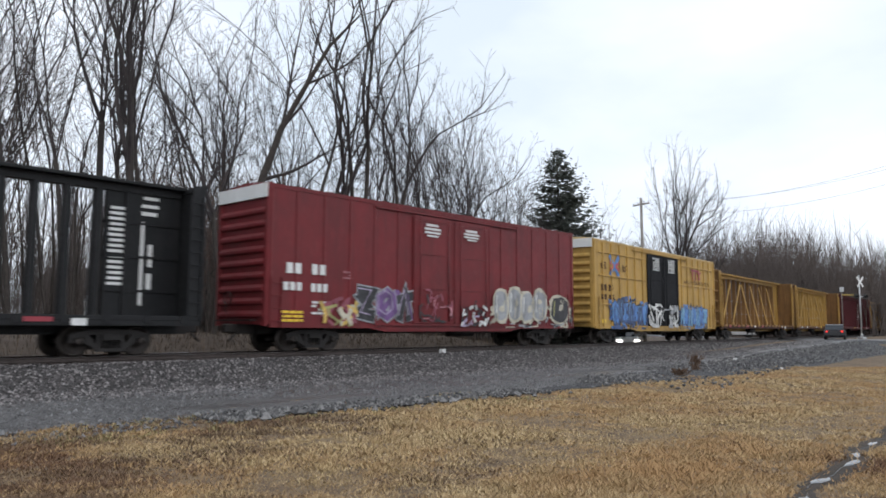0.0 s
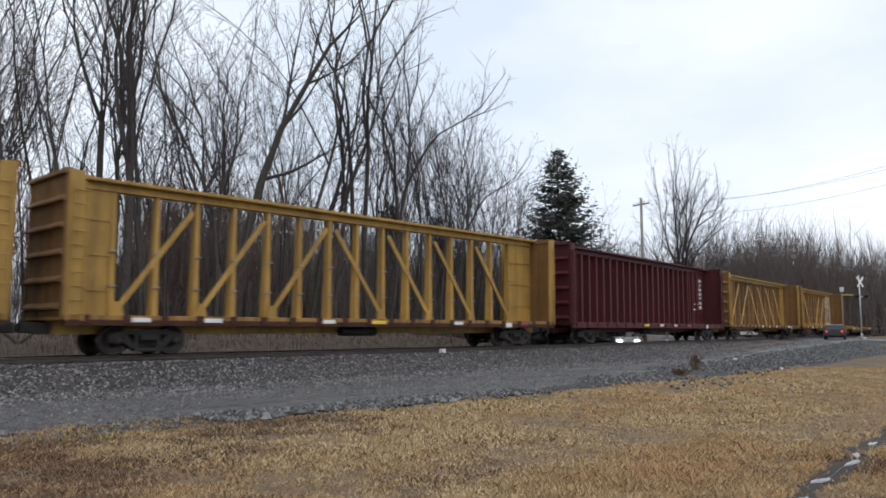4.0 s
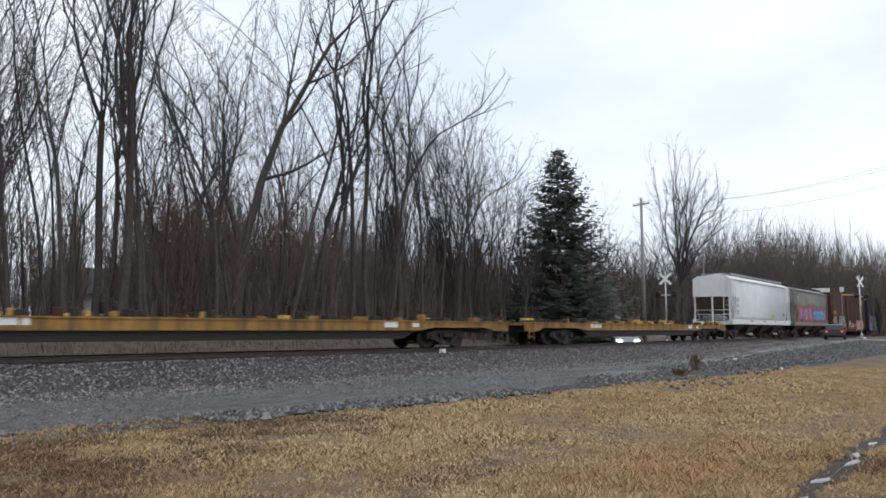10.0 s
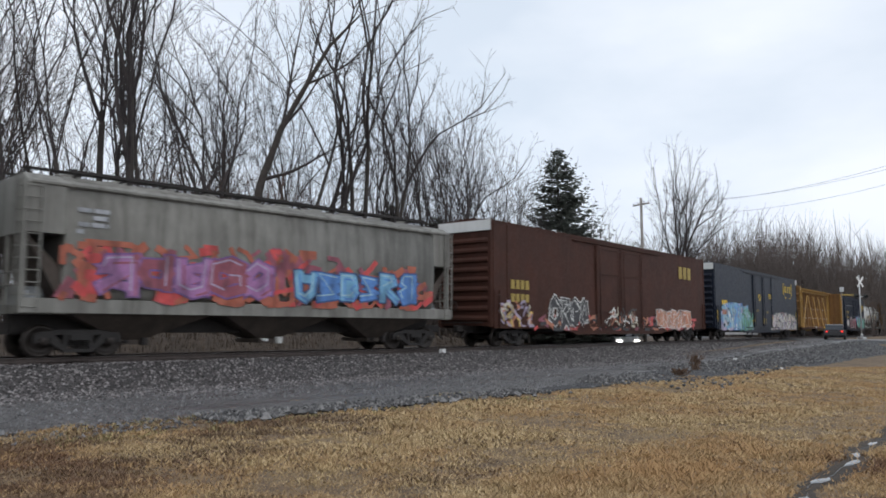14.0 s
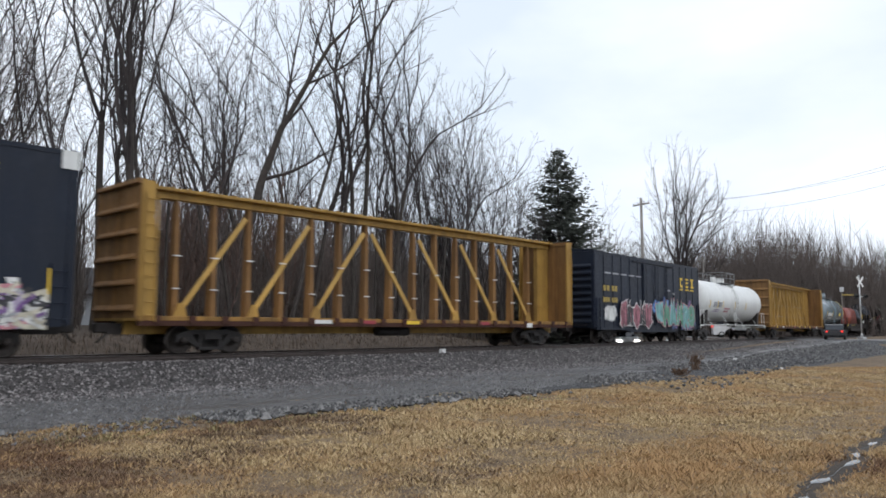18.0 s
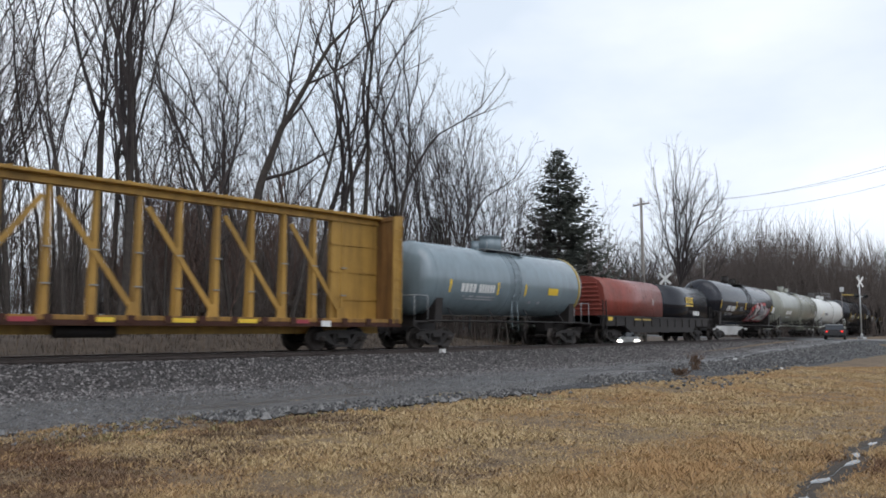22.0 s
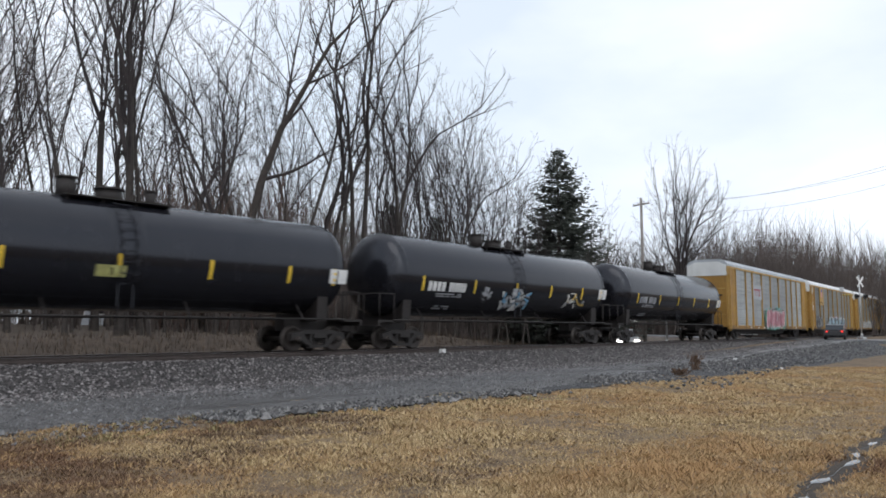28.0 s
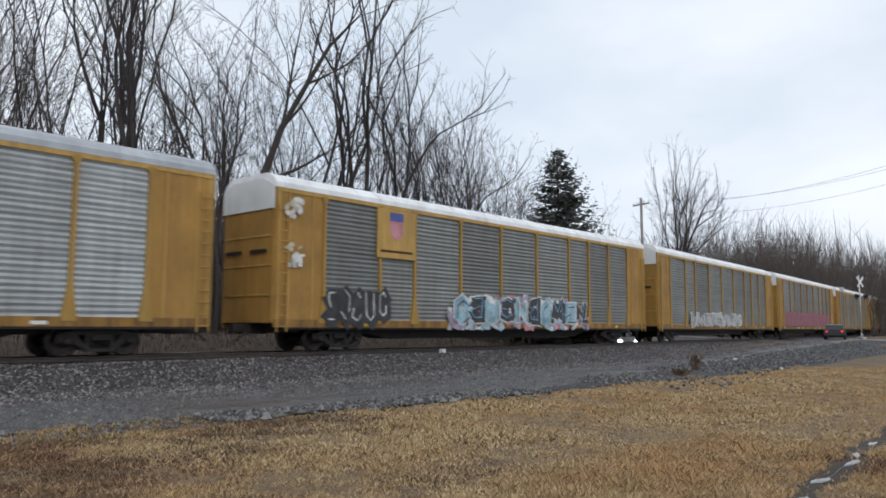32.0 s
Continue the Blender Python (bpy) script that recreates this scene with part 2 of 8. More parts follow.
    def lathe(self, profile, n=24, axis="y", centre=(0, 0, 0)):
        """Profile of (distance along the axis, radius)."""
        cx, cy, cz = centre
        vs = []
        for a, r in profile:
            for i in range(n):
                c, s = math.cos(2 * math.pi * i / n) * r, math.sin(2 * math.pi * i / n) * r
                vs.append({"y": (cx + c, cy + a, cz + s), "x": (cx + a, cy + c, cz + s), "z": (cx + c, cy + s, cz + a)}[axis])
        fs = [(j * n + i, j * n + (i + 1) % n, (j + 1) * n + (i + 1) % n, (j + 1) * n + i) for j in range(len(profile) - 1) for i in range(n)]
        return self.add(vs, fs, True)

    def sheet(self, pts):
        return self.add(pts, [tuple(range(len(pts)))])

    def data(self, name, mat=None):
        me = bpy.data.meshes.new(name)
        me.from_pydata(self.v, [], self.f)
        me.polygons.foreach_set("use_smooth", self.sm)
        bm = bmesh.new()
        bm.from_mesh(me)
        bmesh.ops.recalc_face_normals(bm, faces=bm.faces[:])
        bm.to_mesh(me)
        bm.free()
        if mat:
            me.materials.append(mat)
        return me


def part(name, m, mat, parent, label="", at=None):
    ob = new(name, m.data(name, mat) if isinstance(m, Mesh) else m)
    ob.parent = parent
    if at is not None:
        ob.matrix_basis = at
    if label:
        tagged(ob, label)
    return ob


def setting(name, m, mat, label, category):
    return tagged(new(name, m.data(name, mat)), label, category, kind="structure")


# ---- ground, roads, ballast and rails ----
def ground_mat(name, cols, scale, rough=0.9, bumpy=0.6, wet=None):
    m, n, l, b = nodes_of(name)
    a, c, d = tex(n, l, scale, 8, 0.7), tex(n, l, scale * 0.12, 5), tex(n, l, scale * 4.0, 4, 0.7)
    col = ramp(n, l, a, [(0.3, cols[0]), (0.5, cols[1]), (0.72, cols[2])])
    col = blend(n, l, ramp(n, l, c, [(0.4, (0, 0, 0)), (0.66, (0.8, 0.8, 0.8))]), col, cols[3])
    col = blend(n, l, ramp(n, l, d, [(0.35, (0.35, 0.35, 0.35)), (0.6, (0, 0, 0))]), col, tuple(v * 0.35 for v in cols[0]))
    l.new(col, b.inputs["Base Color"])
    if wet:
        l.new(ramp(n, l, tex(n, l, wet, 4, 0.55, (0.35, 1.4, 1)), [(0.36, (0.30, 0.30, 0.30)), (0.60, (rough,) * 3)]), b.inputs["Roughness"])
    else:
        b.inputs["Roughness"].default_value = rough
    bump(n, l, b, d, bumpy, 0.05)
    return m


GRASS = ground_mat("winter_lawn", [(0.06, 0.04, 0.024), (0.14, 0.094, 0.05), (0.25, 0.18, 0.10), (0.11, 0.066, 0.034)], 1.3)
LITTER = ground_mat("leaf_litter", [(0.042, 0.031, 0.024), (0.085, 0.063, 0.047), (0.14, 0.105, 0.077), (0.07, 0.052, 0.04)], 2.0)
GRAVEL = ground_mat("wet_gravel", [(0.042, 0.040, 0.040), (0.088, 0.084, 0.083), (0.16, 0.154, 0.152), (0.066, 0.062, 0.060)], 5.0, 0.7, 0.7, 0.5)
BALLAST = ground_mat("ballast_bed", [(0.018, 0.0165, 0.0165), (0.045, 0.042, 0.041), (0.10, 0.096, 0.094), (0.04, 0.036, 0.035)], 9.0, 0.7, 1.0)
ASPHALT = ground_mat("wet_asphalt", [(0.04, 0.04, 0.042), (0.055, 0.055, 0.058), (0.07, 0.07, 0.073), (0.05, 0.05, 0.052)], 6.0, 0.45, 0.2, 0.8)
BERM = ground_mat("dark_crushed_stone", [(0.018, 0.018, 0.02), (0.04, 0.04, 0.042), (0.075, 0.075, 0.08), (0.03, 0.03, 0.032)], 6.0, 0.75, 1.0)


def ground_z(x, y):
    """Height of the soil: lawn on one side of the line, a low bank under the wood on the other."""
    lat = y - track_y(x)
    base = GRADE * min(max(x, -60.0), 220.0)
    lawn = -0.80 + 0.05 * noise.noise((x * 0.12, y * 0.12, 0.0)) + 0.03 * noise.noise((x * 0.5, y * 0.5, 3.0))
    weedy = max(0.0, min(1.0, (44.0 - x) / 12.0))
    bank = -0.72 + (1.12 * weedy) * max(0.0, min(1.0, (lat - 3.6) / 3.0)) + 0.45 * max(0.0, min(1.0, (lat - 7.0) / 12.0)) + 0.10 * noise.noise((x * 0.1, y * 0.1, 7.0))
    w = max(0.0, min(1.0, (lat + 3.0) / 6.0))
    # the road climbs to the level crossing on a low embankment
    climb = max(0.0, min(1.0, (x - 34.0) / 36.0)) * 0.62 * max(0.0, min(1.0, (lat + 11.5) / 3.2)) * (1 - w)
    street = 0.62 * max(0.0, 1.0 - max(0.0, abs(x - 78.0) - 4.5) / 5.0) * max(0.0, min(1.0, 1.0 - (abs(lat) - 9.0) / 25.0))
    near = math.hypot(x, y + 23)
    return (lawn * (1 - w) + bank * w) + max(climb, street if abs(x - 78) < 10 else 0.0) + base * min(1.0, near / 40.0)


def build_ground():
    xs = [-3000, -1200, -500, -200, -100, -60, -30] + [-20 + 0.9 * i for i in range(90)] + [63 + 3 * i for i in range(40)] + [200, 300, 500, 900, 1600, 3000]
    ys = [-3000, -1200, -400, -150, -70, -40, -30] + [-26 + 0.6 * i for i in range(80)] + [24, 28, 34, 42, 55, 75, 110, 180, 300, 600, 1200, 3000]
    m = Mesh()
    vs = [(x, y, ground_z(x, y)) for x in xs for y in ys]
    ny = len(ys)
    m.add(vs, [(i * ny + j, (i + 1) * ny + j, (i + 1) * ny + j + 1, i * ny + j + 1) for i in range(len(xs) - 1) for j in range(ny - 1)], True)
    ob = setting("ground", m, GRASS, "tan winter lawn and leaf-strewn soil beside a railway", "ground")
    ob.data.materials.append(LITTER)
    for p in ob.data.polygons:
        if p.center.y - track_y(p.center.x) > -1.0 or abs(p.center.x) > 400 or p.center.y > 60:
            p.material_index = 1
    return ob


def strip(name, mat, label, category, s0, s1, step, edges, lift=0.0, ragged=0.0, cols=8, hump=None):
    """A sheet along the track between two lateral edges, each a function of s."""
    m = Mesh()
    ss = np.arange(s0, s1 + step / 2, step)
    vs = []
    for s in ss:
        a, b = edges(s)
        for j in range(cols + 1):
            f = j / cols
            lat = a + (b - a) * f
            if j in (0, cols):
                lat += ragged * (noise.noise((s * 0.45, j * 7.0, 1.0)) + 0.5 * noise.noise((s * 1.7, j * 7.0, 2.0)))
            p = on_track(s, lat)
            edge = 1.0 if 0 < j < cols else 0.0
            z = ground_z(p.x, p.y) + (lift * edge - 0.03 * (1 - edge)) if hump is None else hump(s, lat)
            vs.append((p.x, p.y, z))
    n = cols + 1
    m.add(vs, [(i * n + j, (i + 1) * n + j, (i + 1) * n + j + 1, i * n + j + 1) for i in range(len(ss) - 1) for j in range(cols)], True)
    return setting(name, m, mat, label, category)


def ballast_z(s, lat):
    a = abs(lat)
    base = track_z(s)
    top = -0.25 if a < 0.9 else -0.175 if a < 1.75 else -0.175 - (a - 1.75) * 0.36
    wob = 0.03 * noise.noise((s * 0.8, lat * 0.8, 5.0)) + 0.05 * noise.noise((s * 0.2, lat * 0.3, 9.0)) * min(1.0, max(0.0, a - 1.7))
    return max(top, -0.95) + wob + base


build_ground()
strip("ballast_bed", BALLAST, "grey crushed-stone ballast bank under the track", "ballast", -40, 240, 0.5, lambda s: (-3.75, 3.4), cols=24, hump=ballast_z)
strip("access_road", GRAVEL, "wet grey gravel track beside the railway", "gravel road", -30, 76, 0.6, lambda s: (-10.3 - 0.7 * max(0.0, min(1.0, (s - 4) / 6)) + 3.0 * max(0.0, min(1.0, (s - 18) / 14)), -3.3), lift=0.025, ragged=0.7, cols=12)
strip("embankment", BERM, "dark crushed-stone edge of the gravel road", "stone bank", 8, 74, 0.6, lambda s: (-11.1 - 1.1 * max(0.0, min(1.0, (s - 14) / 14)), -10.7 + 0.8 * max(0.0, min(1.0, (s - 14) / 14)) + 2.6 * max(0.0, min(1.0, (s - 18) / 14))), lift=0.03, ragged=0.8, cols=8)


def build_street():
    m = Mesh()
    rows = [-60 + 2.0 * i for i in range(80)]
    vs = []
    for y in rows:
        lat = y - track_y(78)
        for u in (-3.9, -3.6, 0.0, 3.6, 3.9):
            z = ground_z(78 + u, y) + (0.05 if abs(u) < 3.8 else -0.1)
            if abs(lat) < 6:
                z = track_z(78) - 0.02 - 0.02 * abs(lat) - (0.1 if abs(u) > 3.8 else 0.0)
            vs.append((78 + u, y, z))
    m.add(vs, [(i * 5 + j, i * 5 + j + 1, i * 5 + j + 6, i * 5 + j + 5) for i in range(len(rows) - 1) for j in range(4)], True)
    return setting("street", m, ASPHALT, "wet dark asphalt street over the level crossing", "street")


build_street()


# ---- loose stones, grass, a rut full of water ----
def island_mat(name, a, b, c, rough=0.75, patch=None, sheen=None):
    m, n, l, bs = nodes_of(name)
    g = n.new("ShaderNodeNewGeometry")
    col = ramp(n, l, g.outputs["Random Per Island"], [(0.0, a), (0.55, b), (1.0, c)])
    if patch:
        f = ramp(n, l, tex(n, l, 0.35, 5, 0.65), [(0.42, (0, 0, 0)), (0.62, (0.85, 0.85, 0.85))])
        col = blend(n, l, f, col, patch)
        f = ramp(n, l, tex(n, l, 1.3, 4, 0.6), [(0.50, (0, 0, 0)), (0.72, (0.7, 0.7, 0.7))])
        col = blend(n, l, f, col, tuple(v * 0.58 for v in b))
    l.new(col, bs.inputs["Base Color"])
    bs.inputs["Roughness"].default_value = rough
    return m


STONES = island_mat("crushed_granite", (0.016, 0.014, 0.0145), (0.075, 0.066, 0.066), (0.24, 0.222, 0.22), 0.8)
DARKST = island_mat("dark_broken_stone", (0.016, 0.016, 0.017), (0.065, 0.062, 0.062), (0.20, 0.195, 0.19), 0.7)
FINES = island_mat("wet_grit", (0.026, 0.025, 0.026), (0.075, 0.072, 0.074), (0.17, 0.168, 0.17), 0.65)
BLADES = island_mat("straw_blades", (0.22, 0.148, 0.075), (0.40, 0.285, 0.145), (0.60, 0.47, 0.275), 0.85, (0.35, 0.205, 0.09))
GREENBLADES = island_mat("greenish_blades", (0.12, 0.115, 0.045), (0.22, 0.20, 0.08), (0.36, 0.32, 0.15), 0.85)
DULLBLADES = island_mat("brown_blades", (0.065, 0.041, 0.027), (0.14, 0.09, 0.053), (0.28, 0.195, 0.115), 0.85, (0.135, 0.068, 0.036))
WATER, _n, _l, _b = nodes_of("ditch_water")
_b.inputs["Base Color"].default_value, _b.inputs["Roughness"].default_value = (0.03, 0.028, 0.025, 1), 0.04
MUD = plain("dark_mud", (0.035, 0.025, 0.017), 0.9, 0, 5.0, 0.5, 0.8, 0.05)
OCTA = [(1, 0, 0), (-1, 0, 0), (0, 1, 0), (0, -1, 0), (0, 0, 1), (0, 0, -1)]
OCTF = [(0, 2, 4), (2, 1, 4), (1, 3, 4), (3, 0, 4), (2, 0, 5), (1, 2, 5), (3, 1, 5), (0, 3, 5)]


def scatter(name, label, mat, count, place, size, seed):
    """Broken stones, each an octahedron pulled out of shape."""
    rng = random.Random(seed)
    spots = [p for p in (place(rng) for i in range(count)) if p is not None]
    n = len(spots)
    gen = np.random.default_rng(seed)
    r = size * gen.uniform(0.5, 1.4, (n, 1, 1)) * gen.choice([0.75, 1.0, 1.35], (n, 1, 1))
    v = np.array(OCTA, float)[None] * gen.uniform(0.65, 1.2, (n, 6, 1)) * r
    v[:, :, :2] += gen.uniform(-0.25, 0.25, (n, 6, 2)) * r
    v[:, :, 2] *= 0.8
    a = gen.uniform(0, 6.28, (n, 1))
    c, s = np.cos(a), np.sin(a)
    vs = np.stack((v[:, :, 0] * c - v[:, :, 1] * s, v[:, :, 0] * s + v[:, :, 1] * c, v[:, :, 2]), 2) + np.array(spots)[:, None, :]
    fs = np.array(OCTF)[None] + 6 * np.arange(n)[:, None, None]
    me = bpy.data.meshes.new(name)
    me.from_pydata(vs.reshape(-1, 3), [], fs.reshape(-1, 3))
    me.materials.append(mat)
    return tagged(new(name, me), label, "stones", kind="stuff")


def ballast_spot(rng):
    s, lat = -6 + 76 * rng.random() ** 1.6, -rng.triangular(0.85, 6.2, 2.4)
    p = on_track(s, lat)
    return p.x, p.y, ballast_z(s, lat) if lat > -3.6 else ground_z(p.x, p.y) + 0.025


def edge_spot(rng):
    s = 6 + 62 * rng.random() ** 1.3
    k = max(0.0, min(1.0, (s - 18) / 14))
    lat = -10.9 + 3.0 * k + (rng.gauss(-0.1 - 0.25 * k, 0.30 + 0.3 * k) if rng.random() > 0.6 * k else rng.uniform(-3.8, 0.2))
    if noise.noise((s * 0.25, 3.0, 1.0)) < -0.15 and s < 30:
        return None
    p = on_track(s, lat)
    return p.x, p.y, ground_z(p.x, p.y) + 0.045


def road_spot(rng):
    s, lat = -6 + 56 * rng.random() ** 1.5, rng.uniform(-11.4, -3.4)
    if noise.noise((s * 0.15, lat * 0.7, 8.0)) < -0.3:
        return None
    p = on_track(s, lat)
    return p.x, p.y, ground_z(p.x, p.y) + 0.022


scatter("ballast_stones", "grey and pale crushed stones heaped along the rails", STONES, 56000, ballast_spot, 0.037, 11)
scatter("road_edge_stones", "dark broken stones along the edge of the gravel road", DARKST, 9000, edge_spot, 0.050, 12)
scatter("road_grit", "small wet stones strewn on the gravel road", FINES, 24000, road_spot, 0.032, 13)


def rut_line(x):
    return -20.38 + 0.09 * (x - 8) + 0.05 * math.sin(x * 2.3) + 0.03 * math.sin(x * 5.1 + 1)


def build_grass():
    """Short matted winter turf: fine blades in tufts, straw, russet and, by the road, greenish."""
    rng = random.Random(21)
    gen = np.random.default_rng(21)
    piles = {"straw": [], "dull": [], "green": []}
    f2, r2 = Vector((math.cos(YAW), math.sin(YAW))), Vector((math.sin(YAW), -math.cos(YAW)))
    tufts = 0
    while tufts < 44000:
        d = 6.0 + 28.0 * rng.random() ** 1.55
        u = rng.uniform(-0.66, 0.66)
        x, y = EYE.x + f2.x * d + r2.x * u * d, EYE.y + f2.y * d + r2.y * u * d
        lat = y - track_y(x)
        edge = -10.05 + 1.3 * noise.noise((x * 0.4, y * 0.4, 4.0)) + 0.9 * noise.noise((x * 1.7, y * 1.7, 4.0)) + rng.gauss(0, 0.12) - 1.2 * min(1.0, max(0.0, (x - 6) / 12.0))
        if lat > edge or (abs(y - rut_line(x)) < 0.12 + 0.07 * rng.random() and x > 4):
            continue
        tufts += 1
        patchy = noise.noise((x * 0.22, y * 0.3, 6.0)) + 0.5 * noise.noise((x * 0.9, y * 0.9, 1.0))
        kind = "dull" if rng.random() < 0.05 + 0.85 * max(0.0, min(1.0, 0.34 + 2.1 * patchy + (5.5 - x) / 10.0)) else "straw"
        if edge - lat < 1.6 and 4 < x < 16 and rng.random() < 0.5 * max(0.0, 0.4 + noise.noise((x * 0.6, y * 0.6, 9.0))):
            kind = "green"
        piles[kind].append((x, y, ground_z(x, y) - 0.01, d, 0.75 + 0.8 * max(-0.5, noise.noise((x * 0.5, y * 0.5, 2.0)) + 0.7 * noise.noise((x * 2.2, y * 2.2, 3.0)))))
    for kind, mat, label in (("straw", BLADES, "tufts of dry straw-coloured winter grass"), ("dull", DULLBLADES, "matted red-brown winter grass"), ("green", GREENBLADES, "yellow-green grass by the gravel road")):
        t = np.repeat(np.array(piles[kind]), 6, axis=0)
        n = len(t)
        a = gen.uniform(0, 6.28, n)
        h = gen.uniform(0.025, 0.085, n) * t[:, 4]
        w = 0.004 + 0.00065 * t[:, 3]
        bx, by = t[:, 0] + gen.normal(0, 0.06, n), t[:, 1] + gen.normal(0, 0.06, n)
        out = h * gen.uniform(0.4, 1.6, n)
        vs = np.empty((n, 3, 3))
        vs[:, 0] = np.stack((bx - r2.x * w, by - r2.y * w, t[:, 2]), 1)
        vs[:, 1] = np.stack((bx + r2.x * w, by + r2.y * w, t[:, 2]), 1)
        vs[:, 2] = np.stack((bx + np.cos(a) * out, by + np.sin(a) * out, t[:, 2] + h), 1)
        me = bpy.data.meshes.new("grass")
        me.from_pydata(vs.reshape(-1, 3), [], np.arange(3 * n).reshape(-1, 3))
        me.materials.append(mat)
        tagged(new("grass", me), label, "grass", kind="stuff")


build_grass()


def build_rut():
    for name, mat, label, half, lift in (("mud_rut", MUD, "dark muddy rut worn through the lawn", 0.17, 0.012), ("rut_water", WATER, "narrow strip of standing water in the rut", 0.05, 0.02)):
        m = Mesh()
        xs = [5.0 + 0.12 * i for i in range(110)]
        vs = []
        for x in xs:
            w = half * (1 + 0.7 * noise.noise((x * 1.6, half * 9, 0)) + 0.35 * noise.noise((x * 5.0, half, 2)))
            w = max(0.004, w * (1.0 if x < 12.5 else max(0.25, 1 - (x - 12.5) / 7)))
            if name == "rut_water" and noise.noise((x * 1.6, 4.0, 4.0)) < 0.08:
                w = 0.003
            for k in (-1, 0, 1):
                y = rut_line(x) + k * w
                vs.append((x, y, ground_z(x, rut_line(x)) + lift - 0.004 * abs(k)))
        m.add(vs, [(i * 3 + j, i * 3 + j + 1, i * 3 + j + 4, i * 3 + j + 3) for i in range(len(xs) - 1) for j in range(2)], True)
        setting(name, m, mat, label, "rut" if mat is MUD else "puddle")


build_rut()


def build_track():
    track = tagged(new("railway_track"), "steel railway track on dark timber sleepers", "railway track", kind="structure")
    for name, lat in (("near_rail", -0.755), ("far_rail", 0.755)):
        prof = [(-0.07, -0.172), (0.07, -0.172), (0.07, -0.155), (0.012, -0.13), (0.012, -0.05), (0.036, -0.035), (0.036, -0.006), (0.028, 0.0), (-0.028, 0.0), (-0.036, -0.006), (-0.036, -0.035), (-0.012, -0.05), (-0.012, -0.13), (-0.07, -0.155)]
        ss = [-700, -300, -120, -60] + list(np.arange(-40, 200, 1.5)) + [240, 320, 500, 900]
        m, k = Mesh(), len(prof)
        vs = []
        for s in ss:
            for u, w in prof:
                p = on_track(s, lat + u, w)
                vs.append(tuple(p))
        m.add(vs, [(i * k + j, (i + 1) * k + j, (i + 1) * k + (j + 1) % k, i * k + (j + 1) % k) for i in range(len(ss) - 1) for j in range(k)])
        rail = part("rail", m, RAILM, track)
        rail.data.materials.append(RAILTOP)
        for i, p in enumerate(rail.data.polygons):
            if i % k in (6, 7, 8):
                p.material_index = 1
    tie = Mesh()
    tie.bevel_box(-0.115, 0.115, -1.3, 1.3, -0.35, -0.172, 0.012)
    tied = tie.data("sleeper", TIEM)
    plate = Mesh()
    for lat in (-0.755, 0.755):
        plate.box(-0.09, 0.09, lat - 0.17, lat + 0.17, -0.174, -0.155)
    for i in range(190):
        s = -14.0 + 0.55 * i
        a = float(np.interp(s, SG, TH))
        p = on_track(s)
        ob = part("sleeper", tied, None, track, at=pose(p.x, p.y, p.z, 0, 0, math.degrees(a) + (i * 37 % 7 - 3) * 0.25))
    return track


track = build_track()


# ---- small things beside the track ----
def white_marker(s, lat, w, h, label):
    p = on_track(s, lat)
    z = ballast_z(s, lat) if abs(lat) < 3.7 else ground_z(p.x, p.y)
    m = Mesh()
    m.bevel_box(-w / 2, w / 2, -w / 2, w / 2, -0.08, h, 0.015)
    ob = new("marker_block", m.data("marker_block", WHITEMARK))
    ob.matrix_basis = Matrix.Translation((p.x, p.y, z))
    return tagged(ob, label, "marker")


white_marker(22.6, -1.62, 0.20, 0.16, "small white marker block beside the rail")
white_marker(37.5, -7.9, 0.14, 0.16, "small white marker at the road's edge")
white_marker(31.5, -11.9, 0.09, 0.10, "small white scrap on the lawn's edge")


def dry_weed(x, y, h, seed):
    rng = random.Random(seed)
    m = Mesh()
    for i in range(60):
        a, r = rng.uniform(0, 6.28), rng.uniform(0, 0.22)
        p = Vector((x + math.cos(a) * r, y + math.sin(a) * r, ground_z(x, y) - 0.03))
        q = p + Vector((rng.gauss(0, 0.12), rng.gauss(0, 0.12), h * rng.uniform(0.5, 1.0)))
        m.rod(p, q, 0.008, 0.003, n=3, caps=False)
        m.rod(p.lerp(q, 0.6), p.lerp(q, 0.6) + Vector((rng.gauss(0, 0.1), rng.gauss(0, 0.1), 0.14)), 0.006, 0.012, n=3, caps=False)
    return tagged(new("dry_weed", m.data("dry_weed", BRUSHY)), "clump of dry brown weed stalks by the road", "weed", "dry weeds")


BRUSHY = plain("dead_stalks", (0.13, 0.075, 0.045), 0.9, 0, 6, 0.4, 0.1)
for wx, wy, wh, ws in ((28.6, -9.7, 0.9, 1), (24.8, -10.9, 0.3, 3)):
    dry_weed(wx, wy, wh, ws)


def bank_weeds():
    rng = random.Random(41)
    m = Mesh()
    for i in range(9000):
        x = rng.uniform(-12, 46)
        lat = rng.triangular(3.4, 8.5, 5.6)
        y = track_y(x) + lat
        z = ground_z(x, y) - 0.02
        h = rng.uniform(0.10, 0.42)
        w = rng.uniform(0.008, 0.02)
        a = rng.uniform(0, 6.28)
        tx, ty = rng.gauss(0, 0.08), rng.gauss(0, 0.08)
        c, s_ = math.cos(a) * w, math.sin(a) * w
        k = len(m.v)
        m.v += [(x - c, y - s_, z), (x + c, y + s_, z), (x + tx, y + ty, z + h)]
        m.f.append((k, k + 1, k + 2))
        m.sm.append(False)
    me = bpy.data.meshes.new("bank_weeds")
    me.from_pydata(m.v, [], m.f)
    me.materials.append(island_mat("dead_weed_stems", (0.035, 0.026, 0.02), (0.085, 0.062, 0.045), (0.17, 0.125, 0.088), 0.9))
    return tagged(new("bank_weeds", me), "dull brown dead weeds on the bank behind the track", "weeds", kind="stuff")


bank_weeds()


